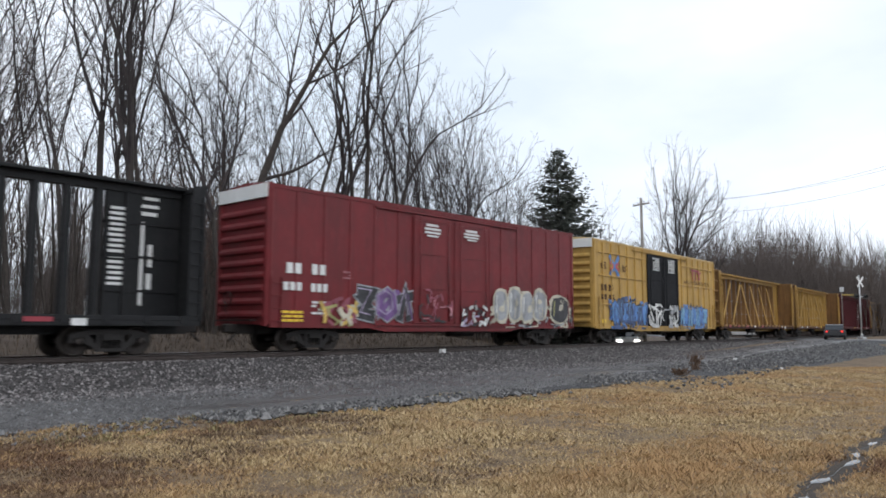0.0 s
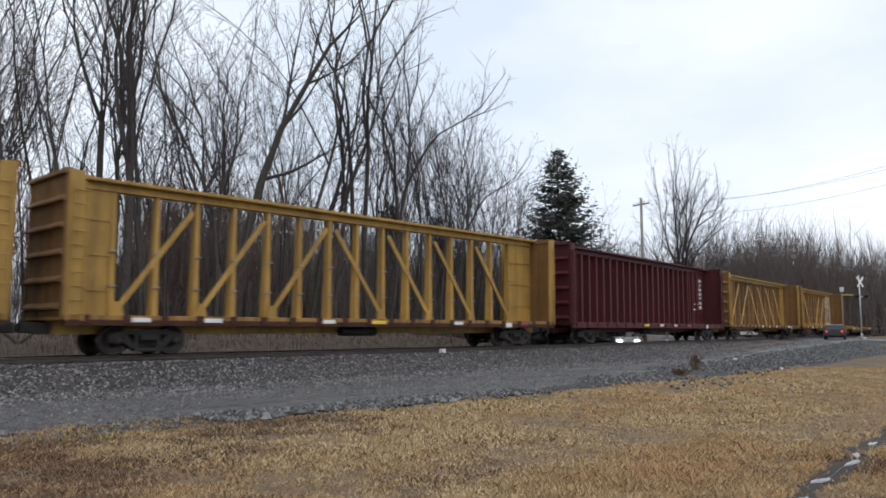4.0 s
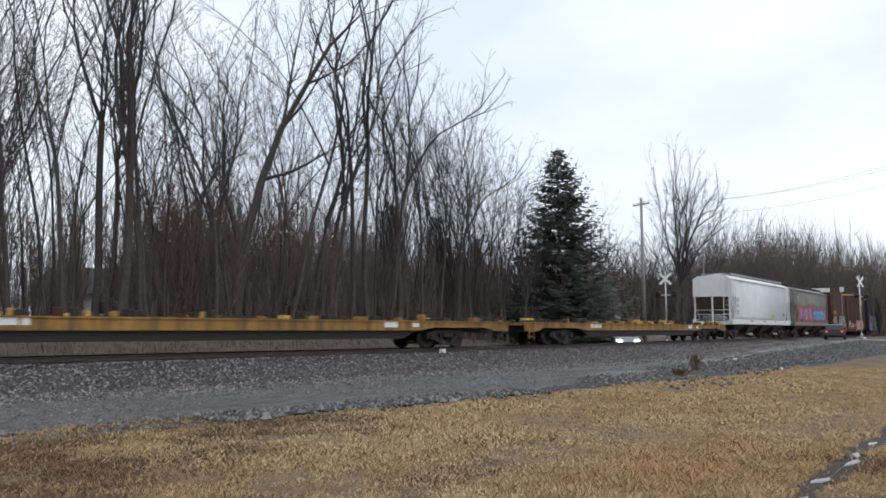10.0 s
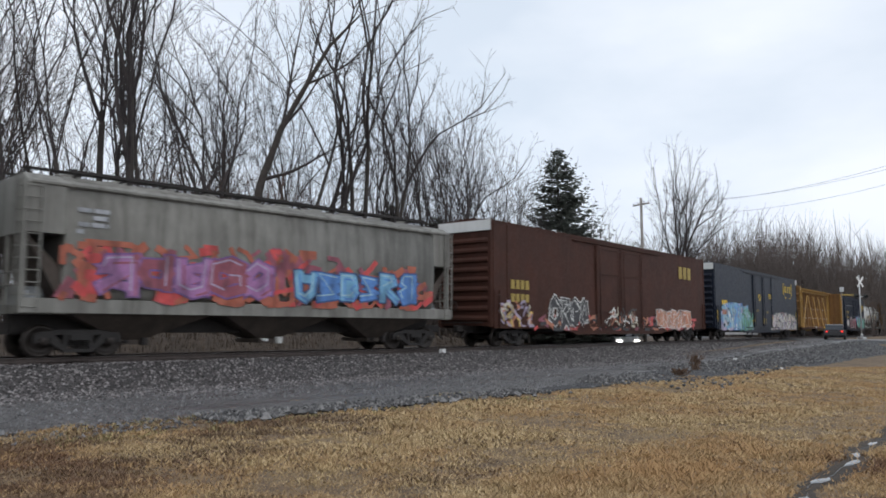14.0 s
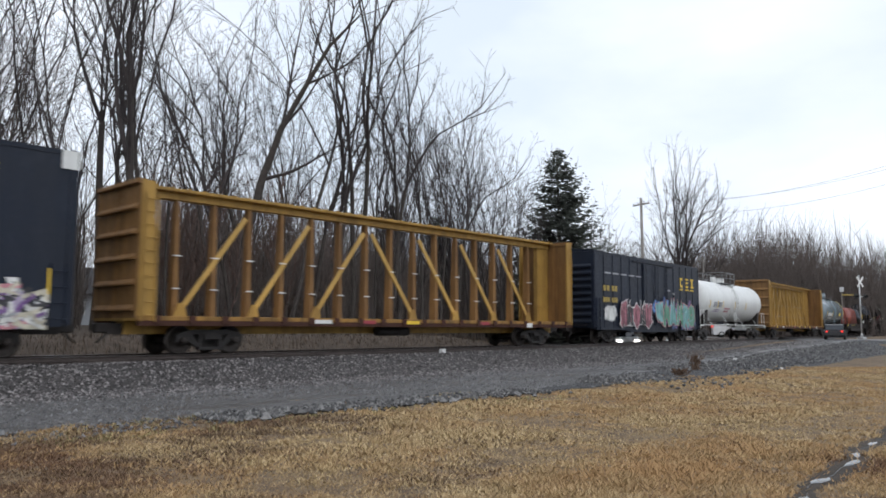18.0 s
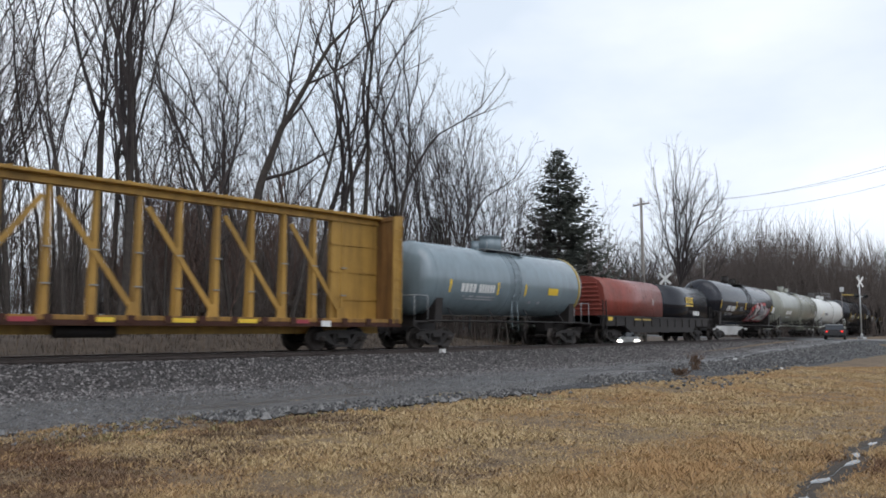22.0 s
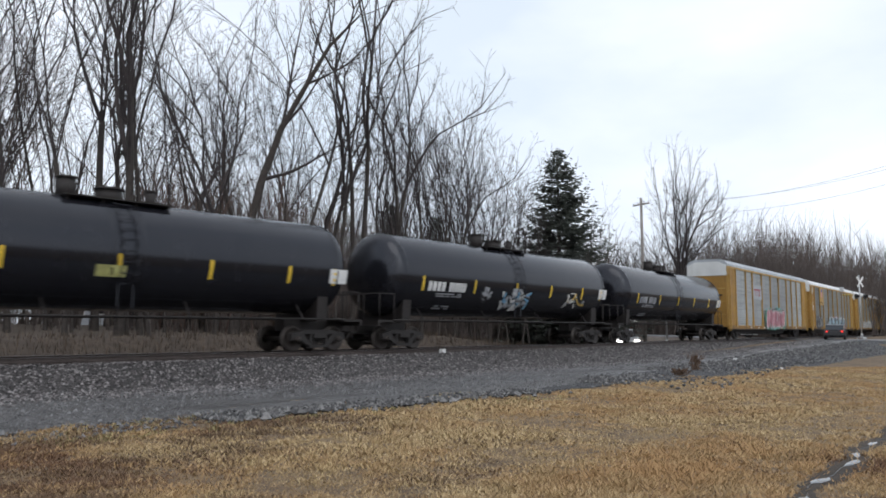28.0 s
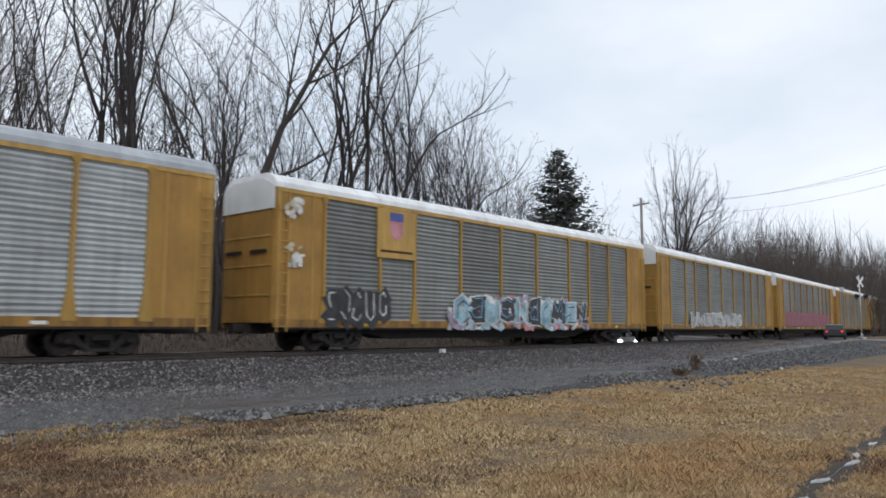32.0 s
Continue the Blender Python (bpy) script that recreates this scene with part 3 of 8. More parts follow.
# ---- railway cars: running gear ----
WHEEL_R = 0.44


def wheel_data():
    m = Mesh()
    for side in (-1, 1):
        c = side * 0.755
        o = side
        m.lathe([(c - o * 0.07, 0.30), (c - o * 0.075, 0.47), (c - o * 0.045, 0.47), (c - o * 0.035, WHEEL_R + 0.005), (c + o * 0.065, WHEEL_R - 0.005), (c + o * 0.07, 0.37),
                 (c + o * 0.03, 0.35), (c + o * 0.015, 0.16), (c + o * 0.075, 0.14), (c + o * 0.075, 0.09), (c + o * 0.24, 0.085), (c + o * 0.26, 0.11), (c + o * 0.42, 0.11), (c + o * 0.42, 0.02)], 20)
        for i in range(3):
            a = i * 2 * math.pi / 3
            m.rod((math.cos(a) * 0.065, c + o * 0.41, math.sin(a) * 0.065), (math.cos(a) * 0.065, c + o * 0.455, math.sin(a) * 0.065), 0.025, n=6)
    m.rod((0, -0.72, 0), (0, 0.72, 0), 0.085, n=10)
    return m.data("wheelset", WHEELM)


def side_frame_data():
    """One cast side frame: arched top, dropped spring seat, two windows, springs."""
    m = Mesh()
    t = 0.075
    top = [(-1.16, 0.40), (-1.16, 0.62), (-0.98, 0.68), (-0.55, 0.76), (0.55, 0.76), (0.98, 0.68), (1.16, 0.62), (1.16, 0.40), (1.03, 0.40), (1.03, 0.52), (0.74, 0.52), (0.66, 0.62), (-0.66, 0.62), (-0.74, 0.52), (-1.03, 0.52), (-1.03, 0.40)]
    m.prism(top, "y", -t, t)
    for s in (-1, 1):
        m.prism([(s * 0.74, 0.40), (s * 0.74, 0.56), (s * 0.62, 0.64), (s * 0.36, 0.28), (s * 0.36, 0.16)], "y", -t * 0.9, t * 0.9)
        m.prism([(s * 0.40, 0.2), (s * 0.28, 0.2), (s * 0.28, 0.64), (s * 0.40, 0.64)], "y", -t * 1.1, t * 1.1)
    m.box(-0.42, 0.42, -0.13, 0.13, 0.14, 0.23)
    for x in (-0.17, 0.0, 0.17):
        for k in range(4):
            m.rod((x, -0.03, 0.24 + k * 0.055), (x, -0.03, 0.27 + k * 0.055), 0.07, n=10)
    m.box(-0.26, 0.26, -0.16, 0.12, 0.47, 0.62)
    return m.data("side_frame", TRUCKM)


def bolster_data():
    m = Mesh()
    m.bevel_box(-0.2, 0.2, -1.0, 1.0, 0.48, 0.72, 0.03)
    m.rod((0, 0, 0.7), (0, 0, 0.86), 0.2, n=14)
    for s in (-1, 1):
        m.box(s * 0.62 - 0.05, s * 0.62 + 0.05, -0.85, 0.85, 0.3, 0.42)
    return m.data("truck", TRUCKM)


WHEELSET, SIDE_FRAME, BOLSTER = wheel_data(), side_frame_data(), bolster_data()
WHEELS = []
CARS = []


def car_thing(name, label, q0, q1, category, centres=None, span=None):
    """The Empty of a car whose body runs from q0 to q1 along the train; its trucks, couplers and wheels."""
    car = tagged(new(name), label, category, "cars of the freight train")
    length = q1 - q0
    half = (centres or length - 4.6) / 2
    CARS.append((car, (q0 + q1) / 2, half))
    for s in (-1, 1):
        tr = part("truck", BOLSTER, None, car, at=pose(s * half, 0, 0))
        for y in (-1, 1):
            part("side_frame", SIDE_FRAME, None, tr, at=pose(0, y * 1.03, 0, 0, 0, 0 if y < 0 else 180))
        for x in (-0.89, 0.89):
            w = part("wheelset", WHEELSET, None, tr)
            WHEELS.append((w, x, (q0 + q1) / 2 + s * half))
        m = Mesh()
        e = s * length / 2
        m.box(min(e - s * 0.7, e + s * 0.25), max(e - s * 0.7, e + s * 0.25), -0.16, 0.16, 0.62, 0.95)
        m.bevel_box(min(e + s * 0.2, e + s * 0.62), max(e + s * 0.2, e + s * 0.62), -0.14, 0.16, 0.66, 0.96, 0.04)
        m.rod((e + s * 0.3, -0.28, 0.66), (e + s * 0.62, -0.3, 0.38), 0.035, n=6)
        part("coupler", m, STEEL, car)
    return car, length


def ladder(car, x, y, z0, z1, w=0.42, mat=None, rungs=None, name="ladder", axis="x"):
    m = Mesh()
    n = rungs or max(2, int((z1 - z0) / 0.36))
    for s in (-1, 1):
        if axis == "x":
            m.box(x + s * w / 2 - 0.02, x + s * w / 2 + 0.02, y - 0.035, y + 0.02, z0, z1)
        else:
            m.box(x - 0.03, x + 0.02, y + s * w / 2 - 0.02, y + s * w / 2 + 0.02, z0, z1)
    for i in range(n):
        z = z0 + (i + 0.5) * (z1 - z0) / n
        if axis == "x":
            m.rod((x - w / 2, y - 0.03, z), (x + w / 2, y - 0.03, z), 0.016, n=6)
        else:
            m.rod((x, y - w / 2, z), (x, y + w / 2, z), 0.016, n=6)
    return part(name, m, mat, car)


def fine_print(ob, rows):
    """Lettering too small to take apart stays joined."""
    return tagged(ob, kind="stuff") if len(rows) > 1 else ob


def side_bars(car, x0, z0, rows, y, mat, name="stencil", label=""):
    """Unreadable lettering: rows of short bars. rows: (x, z, w, h) from x0, z0, on the side at y."""
    m = Mesh()
    for x, z, w, h in rows:
        m.box(x0 + x, x0 + x + w, y - 0.006, y + 0.002, z0 + z, z0 + z + h)
    return fine_print(part(name, m, mat, car, label), rows)


def blob(rng, cx, cz, w, h, n=12, sharp=0.12):
    """The outline of a fat sprayed letter."""
    pts = []
    for i in range(n):
        a = 2 * math.pi * i / n + 0.13
        c, s = math.cos(a), math.sin(a)
        k = (abs(c) ** 3.2 + abs(s) ** 3.2) ** (-1 / 3.2)
        k *= 1 + rng.uniform(-sharp, sharp)
        pts.append((cx + c * k * w / 2, cz + s * k * h / 2))
    return pts


def banded(m, pts, d, r, zc):
    """A sprayed shape wrapped on a round shell, in level bands."""
    zs = [p[1] for p in pts]
    lo, hi = min(zs), max(zs)
    rows = []
    n = len(pts)
    for k in range(8):
        z = lo + (hi - lo) * (0.02 + 0.96 * k / 7)
        cut = []
        for i in range(n):
            (u0, w0), (u1, w1) = pts[i], pts[(i + 1) % n]
            if (w0 - z) * (w1 - z) <= 0 and w0 != w1:
                cut.append(u0 + (u1 - u0) * (z - w0) / (w1 - w0))
        if len(cut) >= 2:
            a = max(-0.99, min(0.99, (z - zc) / r))
            yy = -(r + d) * math.sqrt(1 - a * a)
            rows.append((min(cut), max(cut), yy, z))
    vs = [q for a, b, yy, z in rows for q in ((a, yy, z), (b, yy, z), (a, yy + 0.02, z), (b, yy + 0.02, z))]
    fs = []
    for i in range(len(rows) - 1):
        k = 4 * i
        fs += [(k, k + 1, k + 5, k + 4), (k + 2, k + 6, k + 7, k + 3), (k, k + 4, k + 6, k + 2), (k + 1, k + 3, k + 7, k + 5)]
    m.add(vs, fs)


STROKES = (((-0.42, -0.5), (-0.3, 0.46), (0.05, -0.1), (0.3, 0.46), (0.44, -0.5)), ((-0.4, 0.40), (0.4, 0.46), (-0.3, -0.38), (0.44, -0.44)), ((0.40, 0.34), (0.1, 0.48), (-0.36, 0.30), (-0.38, -0.28), (0.0, -0.47), (0.42, -0.30), (0.40, 0.0), (0.1, 0.0)),
           ((-0.36, -0.5), (-0.34, 0.46), (0.22, 0.42), (0.34, 0.2), (-0.2, 0.02), (0.42, -0.5)), ((-0.38, 0.48), (-0.34, -0.46)), ((-0.4, -0.46), (0.04, 0.48), (0.42, -0.46)), ((-0.40, 0.46), (-0.34, -0.3), (0.0, -0.48), (0.34, -0.34), (0.42, 0.5)),
           ((-0.36, -0.46), (-0.36, 0.46), (0.2, 0.44), (0.34, 0.24), (0.02, 0.02), (0.38, -0.2), (0.2, -0.46), (-0.36, -0.44)), ((0.0, 0.48), (0.36, 0.26), (0.38, -0.26), (0.0, -0.48), (-0.38, -0.26), (-0.36, 0.26), (0.0, 0.48)))


def bars_of(points, thick):
    """A bent ribbon: one four-cornered shape along each leg, mitred where the legs meet."""
    ps = [Vector(p) for p in points]
    ends = []
    for i, p in enumerate(ps):
        a = (p - ps[i - 1]).normalized() if i else (ps[1] - p).normalized()
        b = (ps[i + 1] - p).normalized() if i + 1 < len(ps) else a
        d = (a + b).normalized() if (a + b).length > 0.3 else a
        k = Vector((-d.y, d.x)) * (thick / 2) / max(0.55, abs(d.dot(a)))
        c = p - a * (thick * 0.35) if i == 0 else p + a * (thick * 0.35) if i + 1 == len(ps) else p
        ends.append((c - k, c + k))
    return [[tuple(e[0]), tuple(f[0]), tuple(f[1]), tuple(e[1])] for e, f in zip(ends, ends[1:])]


def scrawl(car, x0, x1, z0, z1, y, colours, count, seed=1, size=0.5, thick=0.08, label="", shell=None, dome=0.3):
    """One sprayed tangle of short bent strokes in several colours, higher in its middle than at its ends."""
    rng = random.Random(seed)
    m, slots = Mesh(), []
    mats = [SP[c] for c in colours]
    for k in range(count):
        f = rng.random()
        cx = x0 + (x1 - x0) * f
        hi = z1 - dome * (z1 - z0) * abs(2 * f - 1) ** 2 * rng.uniform(0.5, 1.2)
        cz = rng.uniform(z0 + 0.05, max(z0 + 0.1, hi - 0.1))
        a = rng.uniform(0, 6.28)
        pts = [(cx, cz)]
        for q in range(rng.randrange(1, 4)):
            a += rng.gauss(0, 0.9)
            r = size * rng.uniform(0.3, 0.8)
            pts.append((min(x1, max(x0, pts[-1][0] + r * math.cos(a))), min(hi, max(z0, pts[-1][1] + r * math.sin(a)))))
        pts = [p for i, p in enumerate(pts) if i == 0 or (Vector(p) - Vector(pts[i - 1])).length > 0.06]
        if len(pts) < 2:
            continue
        n = len(m.f)
        d = 0.004 + 0.018 * k / count
        for quad in bars_of(pts, thick * rng.uniform(0.6, 1.5)):
            if shell:
                banded(m, quad, d, *shell)
            else:
                m.prism(quad, "y", y - d, y - d + 0.003)
        slots += [k * len(mats) // count if rng.random() < 0.45 else rng.randrange(len(mats))] * (len(m.f) - n)
    ob = tagged(part("graffiti", m, None, car), label, kind="stuff")
    for mt in mats:
        ob.data.materials.append(mt)
    ob.data.polygons.foreach_set("material_index", slots)
    return ob


def graffiti(car, x0, x1, z0, z1, y, letters, fill, line, glow=None, shine=None, seed=1, lean=0.0, label="", shell=None, sharp=0.10, second=None):
    """Sprayed lettering no one can read: fat shapes with an outline, a cloud behind them and strokes across. One mesh a letter."""
    rng = random.Random(seed)
    w = (x1 - x0) / letters
    made = []
    for i in range(letters):
        cx, cz = x0 + (i + 0.5) * w + rng.uniform(-0.05, 0.05) * w, (z0 + z1) / 2 + rng.uniform(-0.05, 0.05) * (z1 - z0)
        a, b = w * (rng.uniform(1.0, 1.16) if sharp <= 0.14 else rng.uniform(1.25, 1.5)), (z1 - z0) * rng.uniform(0.84, 1.02)
        m, slots, used = Mesh(), [], []

        def spray_on(mat, p, d):
            q = [(u + lean * (v - z0), v) for u, v in p]
            k = len(m.f)
            d += 0.0006 * (i % 4)
            if shell:
                banded(m, q, d, *shell)
            else:
                m.prism(q, "y", y - d, y - d + 0.0035)
            if SP[mat] not in used:
                used.append(SP[mat])
            slots.extend([used.index(SP[mat])] * (len(m.f) - k))

        if glow:
            spray_on(glow, blob(rng, cx, cz, a + (0.10 if sharp > 0.14 else 0.42), b + 0.12, 17, 0.08 + sharp * 0.4), 0.004)
            if sharp > 0.14:
                spray_on(line, blob(rng, cx, cz, a * 0.94, b * 0.92, 13, 0.14), 0.0068)
        inner = second if second and i % 2 else fill
        if sharp > 0.14:
            # letters of thick bent strokes, lit along one edge and shaded along the other
            thick = min(0.34 * a, 0.24 * b)
            legs = []
            for q, way in enumerate(rng.sample(STROKES, 2)):
                flip, k = rng.choice((-1, 1)), rng.uniform(0.72, 0.92)
                if q:
                    way = [(0.8 * v, -0.8 * u) for u, v in way]
                legs.append([(cx + flip * u * (a - thick) * k + rng.gauss(0, 0.03), cz + v * (b - thick) * rng.uniform(0.9, 1.0) + rng.gauss(0, 0.03)) for u, v in way])
            pts = legs[0]
            for k, p in enumerate([q for g in legs for q in bars_of(g, thick + 0.12)]):
                spray_on(line, p, 0.009 + 0.0004 * k)
            for k, p in enumerate([q for g in legs for q in bars_of(g, thick)]):
                spray_on(inner, p, 0.0145 + 0.0003 * k)
            if shine:
                for k, p in enumerate(bars_of([(u - thick * 0.26, v + thick * 0.24) for u, v in pts], 0.05)):
                    if rng.random() < 0.75:
                        spray_on(shine, p, 0.0215 + 0.0003 * k)
            for k, p in enumerate(bars_of([(u + thick * 0.28, v - thick * 0.26) for u, v in pts], 0.06)):
                if rng.random() < 0.6:
                    spray_on(second or line, p, 0.0195 + 0.0003 * k)
            if rng.random() < 0.6:
                spray_on(inner, blob(rng, cx + rng.uniform(-0.4, 0.4) * a, cz + rng.choice((-0.36, 0.36)) * b, thick * 0.9, thick * 0.7, 7, 0.3), 0.0165)
        else:
            spray_on(line, blob(rng, cx, cz, a + 0.04, b + 0.05, 15, sharp), 0.009)
            spray_on(inner, blob(rng, cx, cz, a * 0.86, b * 0.88, 15, sharp), 0.014)
            spray_on(line, blob(rng, cx + rng.uniform(-0.12, 0.2) * a, cz + rng.uniform(-0.2, 0.16) * b, a * rng.uniform(0.12, 0.36), b * rng.uniform(0.1, 0.26), 9, 0.3), 0.0195)
            for k in range(2):
                u, v = cx + rng.choice((-0.2, 0.0, 0.16)) * a, cz + rng.choice((-0.22, 0.02, 0.2)) * b
                spray_on(line, bars_of([(u, v - 0.16 * b), (u + rng.uniform(-0.1, 0.3) * a, v + 0.14 * b)], 0.06)[0], 0.019 + 0.0006 * k)
            if shine:
                spray_on(shine, bars_of([(cx - 0.3 * a, cz - 0.2 * b), (cx - 0.26 * a, cz + 0.3 * b)], 0.08)[0], 0.0235)
        ob = part("graffiti_letter", m, None, car, label)
        for mt in used:
            ob.data.materials.append(mt)
        ob.data.polygons.foreach_set("material_index", slots)
        made.append(ob)
    return made


SIDE = -1.52


# ---- box cars ----
def box_car(name, label, q0, q1, top, col, roof_mat, end_mat=None, sill=0.84, ribs=14, ribbed=True, doors=(0.36, 0.64), door_mat=None, door_panels=True, white_cap=True, centres=None, girts=(), posts=None, rib=0.035):
    car, ln = car_thing(name, label, q0, q1, "box car", centres)
    h, y = ln / 2, 1.5
    m = Mesh()
    m.bevel_box(-h + 0.06, h - 0.06, -y + 0.06, y - 0.06, sill + 0.16, top - 0.02, 0.03)
    part("body", m, col, car)
    for s in (-1, 1):
        # side sheets with posts
        m = Mesh()
        m.box(-h + 0.02, h - 0.02, min(s * y, s * (y - 0.05)), max(s * y, s * (y - 0.05)), sill + 0.10, top - 0.08)
        m.box(-h, h, min(s * (y + 0.025), s * (y - 0.08)), max(s * (y + 0.025), s * (y - 0.08)), top - 0.12, top + 0.005)
        part("side", m, col, car)
        m = Mesh()
        dz = 0.16 if ln > 22 else 0.0
        m.prism([(-h + 0.2, sill + 0.12), (-h + 0.2, sill), (-h * 0.5, sill - 0.02), (-h * 0.42, sill - 0.14 - dz), (h * 0.42, sill - 0.14 - dz), (h * 0.5, sill - 0.02), (h - 0.2, sill), (h - 0.2, sill + 0.12)], "y", min(s * (y + 0.02), s * (y - 0.1)), max(s * (y + 0.02), s * (y - 0.1)))
        part("side_sill", m, col, car)
        if ribbed:
            for x in posts or [-h + 0.07 + (ln - 0.14) * i / ribs for i in range(ribs + 1)]:
                if doors[0] * ln - h - 0.1 < x < doors[1] * ln - h + 0.1:
                    continue
                m = Mesh()
                m.bevel_box(x - 0.05, x + 0.05, min(s * (y - 0.01), s * (y + rib)), max(s * (y - 0.01), s * (y + rib)), sill + 0.12, top - 0.12, 0.012)
                part("side_post", m, col, car)
        for z in girts:
            for a, b in ((-h + 0.6, doors[0] * ln - h - 0.12), (doors[1] * ln - h + 0.12, h - 0.5)):
                m = Mesh()
                m.bevel_box(a, b, min(s * (y - 0.01), s * (y + rib - 0.006)), max(s * (y - 0.01), s * (y + rib - 0.006)), z, z + 0.07, 0.012)
                part("girt", m, col, car)
        if s < 0 or ln < 20:
            a, b = doors[0] * ln - h, doors[1] * ln - h
            mid = (a + b) / 2
            for d0, d1 in ((a, mid - 0.02), (mid + 0.02, b)):
                m = Mesh()
                o0, o1 = sorted((s * (y + 0.02), s * (y + 0.075)))
                m.bevel_box(d0, d1, o0, o1, sill + 0.16, top - 0.30, 0.015)
                dr = part("door", m, door_mat or col, car)
                p0, p1 = sorted((s * (y + 0.07), s * (y + 0.10)))
                if door_panels:
                    for k in range(4):
                        z = sill + 0.2 + k * (top - sill - 0.5) / 3.15
                        m = Mesh()
                        m.box(d0 + 0.10, d1 - 0.10, p0, p1, z, z + 0.07)
                        part("door_rib", m, door_mat or col, dr)
                    for x in (d0 + 0.03, d1 - 0.09):
                        m = Mesh()
                        m.box(x, x + 0.06, p0, p1 - 0.003, sill + 0.2, top - 0.36)
                        part("door_stile", m, door_mat or col, dr)
                m = Mesh()
                for x in (d0 + 0.35, d1 - 0.35):
                    m.rod((x, s * (y + 0.125), sill + 0.25), (x, s * (y + 0.125), top - 0.35), 0.02, n=6)
                m.box(d0 + 0.3, d1 - 0.3, min(s * (y + 0.09), s * (y + 0.14)), max(s * (y + 0.09), s * (y + 0.14)), sill + 0.9, sill + 0.98)
                part("lock_rod", m, door_mat or col, dr)
            m = Mesh()
            for z, w in ((top - 0.27, 0.05), (sill + 0.09, 0.07)):
                m.box(a - (b - a) * 0.42, b + (b - a) * 0.42, min(s * (y + 0.01), s * (y + 0.11)), max(s * (y + 0.01), s * (y + 0.11)), z, z + w)
            part("door_track", m, col, car)
    for s in (-1, 1):
        m = Mesh()
        e = s * (h - 0.03)
        m.box(min(e, e - s * 0.05), max(e, e - s * 0.05), -y + 0.03, y - 0.03, sill + 0.1, top - 0.05)
        for yy in (-y + 0.08, y - 0.08):
            m.box(min(e - s * 0.05, e + s * 0.06), max(e - s * 0.05, e + s * 0.06), yy - 0.08, yy + 0.08, sill + 0.05, top)
        wall = part("end_wall", m, end_mat or col, car)
        n = 9
        for k in range(n):
            z = sill + 0.3 + k * (top - sill - 0.9) / n
            m = Mesh()
            m.prism([(e, z), (e + s * 0.10, z + 0.07), (e + s * 0.10, z + 0.15), (e, z + 0.27)], "y", -y + 0.18, y - 0.18)
            part("end_rib", m, end_mat or col, wall)
        if white_cap:
            m = Mesh()
            m.box(min(e + s * 0.02, e + s * 0.115), max(e + s * 0.02, e + s * 0.115), -y + 0.02, y - 0.02, top - 0.46, top + 0.01)
            part("end_cap", m, WHITEP, car, "white-painted end panel")
        ladder(car, s * (h - 0.35), -y - 0.05, sill, sill + 1.7, 0.42, col)
        m = Mesh()
        m.box(min(e + s * 0.1, e + s * 0.34), max(e + s * 0.1, e + s * 0.34), -1.1, 1.1, sill + 0.22, sill + 0.26)
        m.rod((e + s * 0.25, 0.55, sill + 0.5), (e + s * 0.25, 0.55, sill + 0.95), 0.02, n=6)
        m.lathe([(0.0, 0.24), (0.03, 0.25), (0.06, 0.24)], 14, "x", (e + s * 0.24, 0.55, sill + 1.0))
        part("brake_platform", m, STEEL, car)
    m = Mesh()
    m.prism([(-y - 0.03, top - 0.03), (y + 0.03, top - 0.03), (y + 0.03, top + 0.01), (0, top + 0.13), (-y - 0.03, top + 0.01)], "x", -h + 0.02, h - 0.02)
    n = int(ln / 1.25)
    for i in range(n + 1):
        x = -h + 0.1 + (ln - 0.2) * i / n
        m.prism([(-y, top), (y, top), (y, top + 0.045), (0, top + 0.17), (-y, top + 0.045)], "x", x - 0.05, x + 0.05)
    part("roof", m, roof_mat, car)
    m = Mesh()
    m.box(-h + 0.5, h - 0.5, -0.22, 0.22, 0.62, sill + 0.2)
    for i in range(int(ln / 2.2)):
        x = -h + 1.2 + i * 2.2
        m.box(x, x + 0.12, -y + 0.1, y - 0.1, sill - 0.02, sill + 0.16)
    m.rod((0.8, -0.5, 0.66), (2.4, -0.5, 0.66), 0.19, n=10)
    m.rod((-h + 3, -0.75, 0.72), (h - 3, -0.75, 0.72), 0.025, n=6)
    part("underframe", m, STEEL, car)
    return car, ln


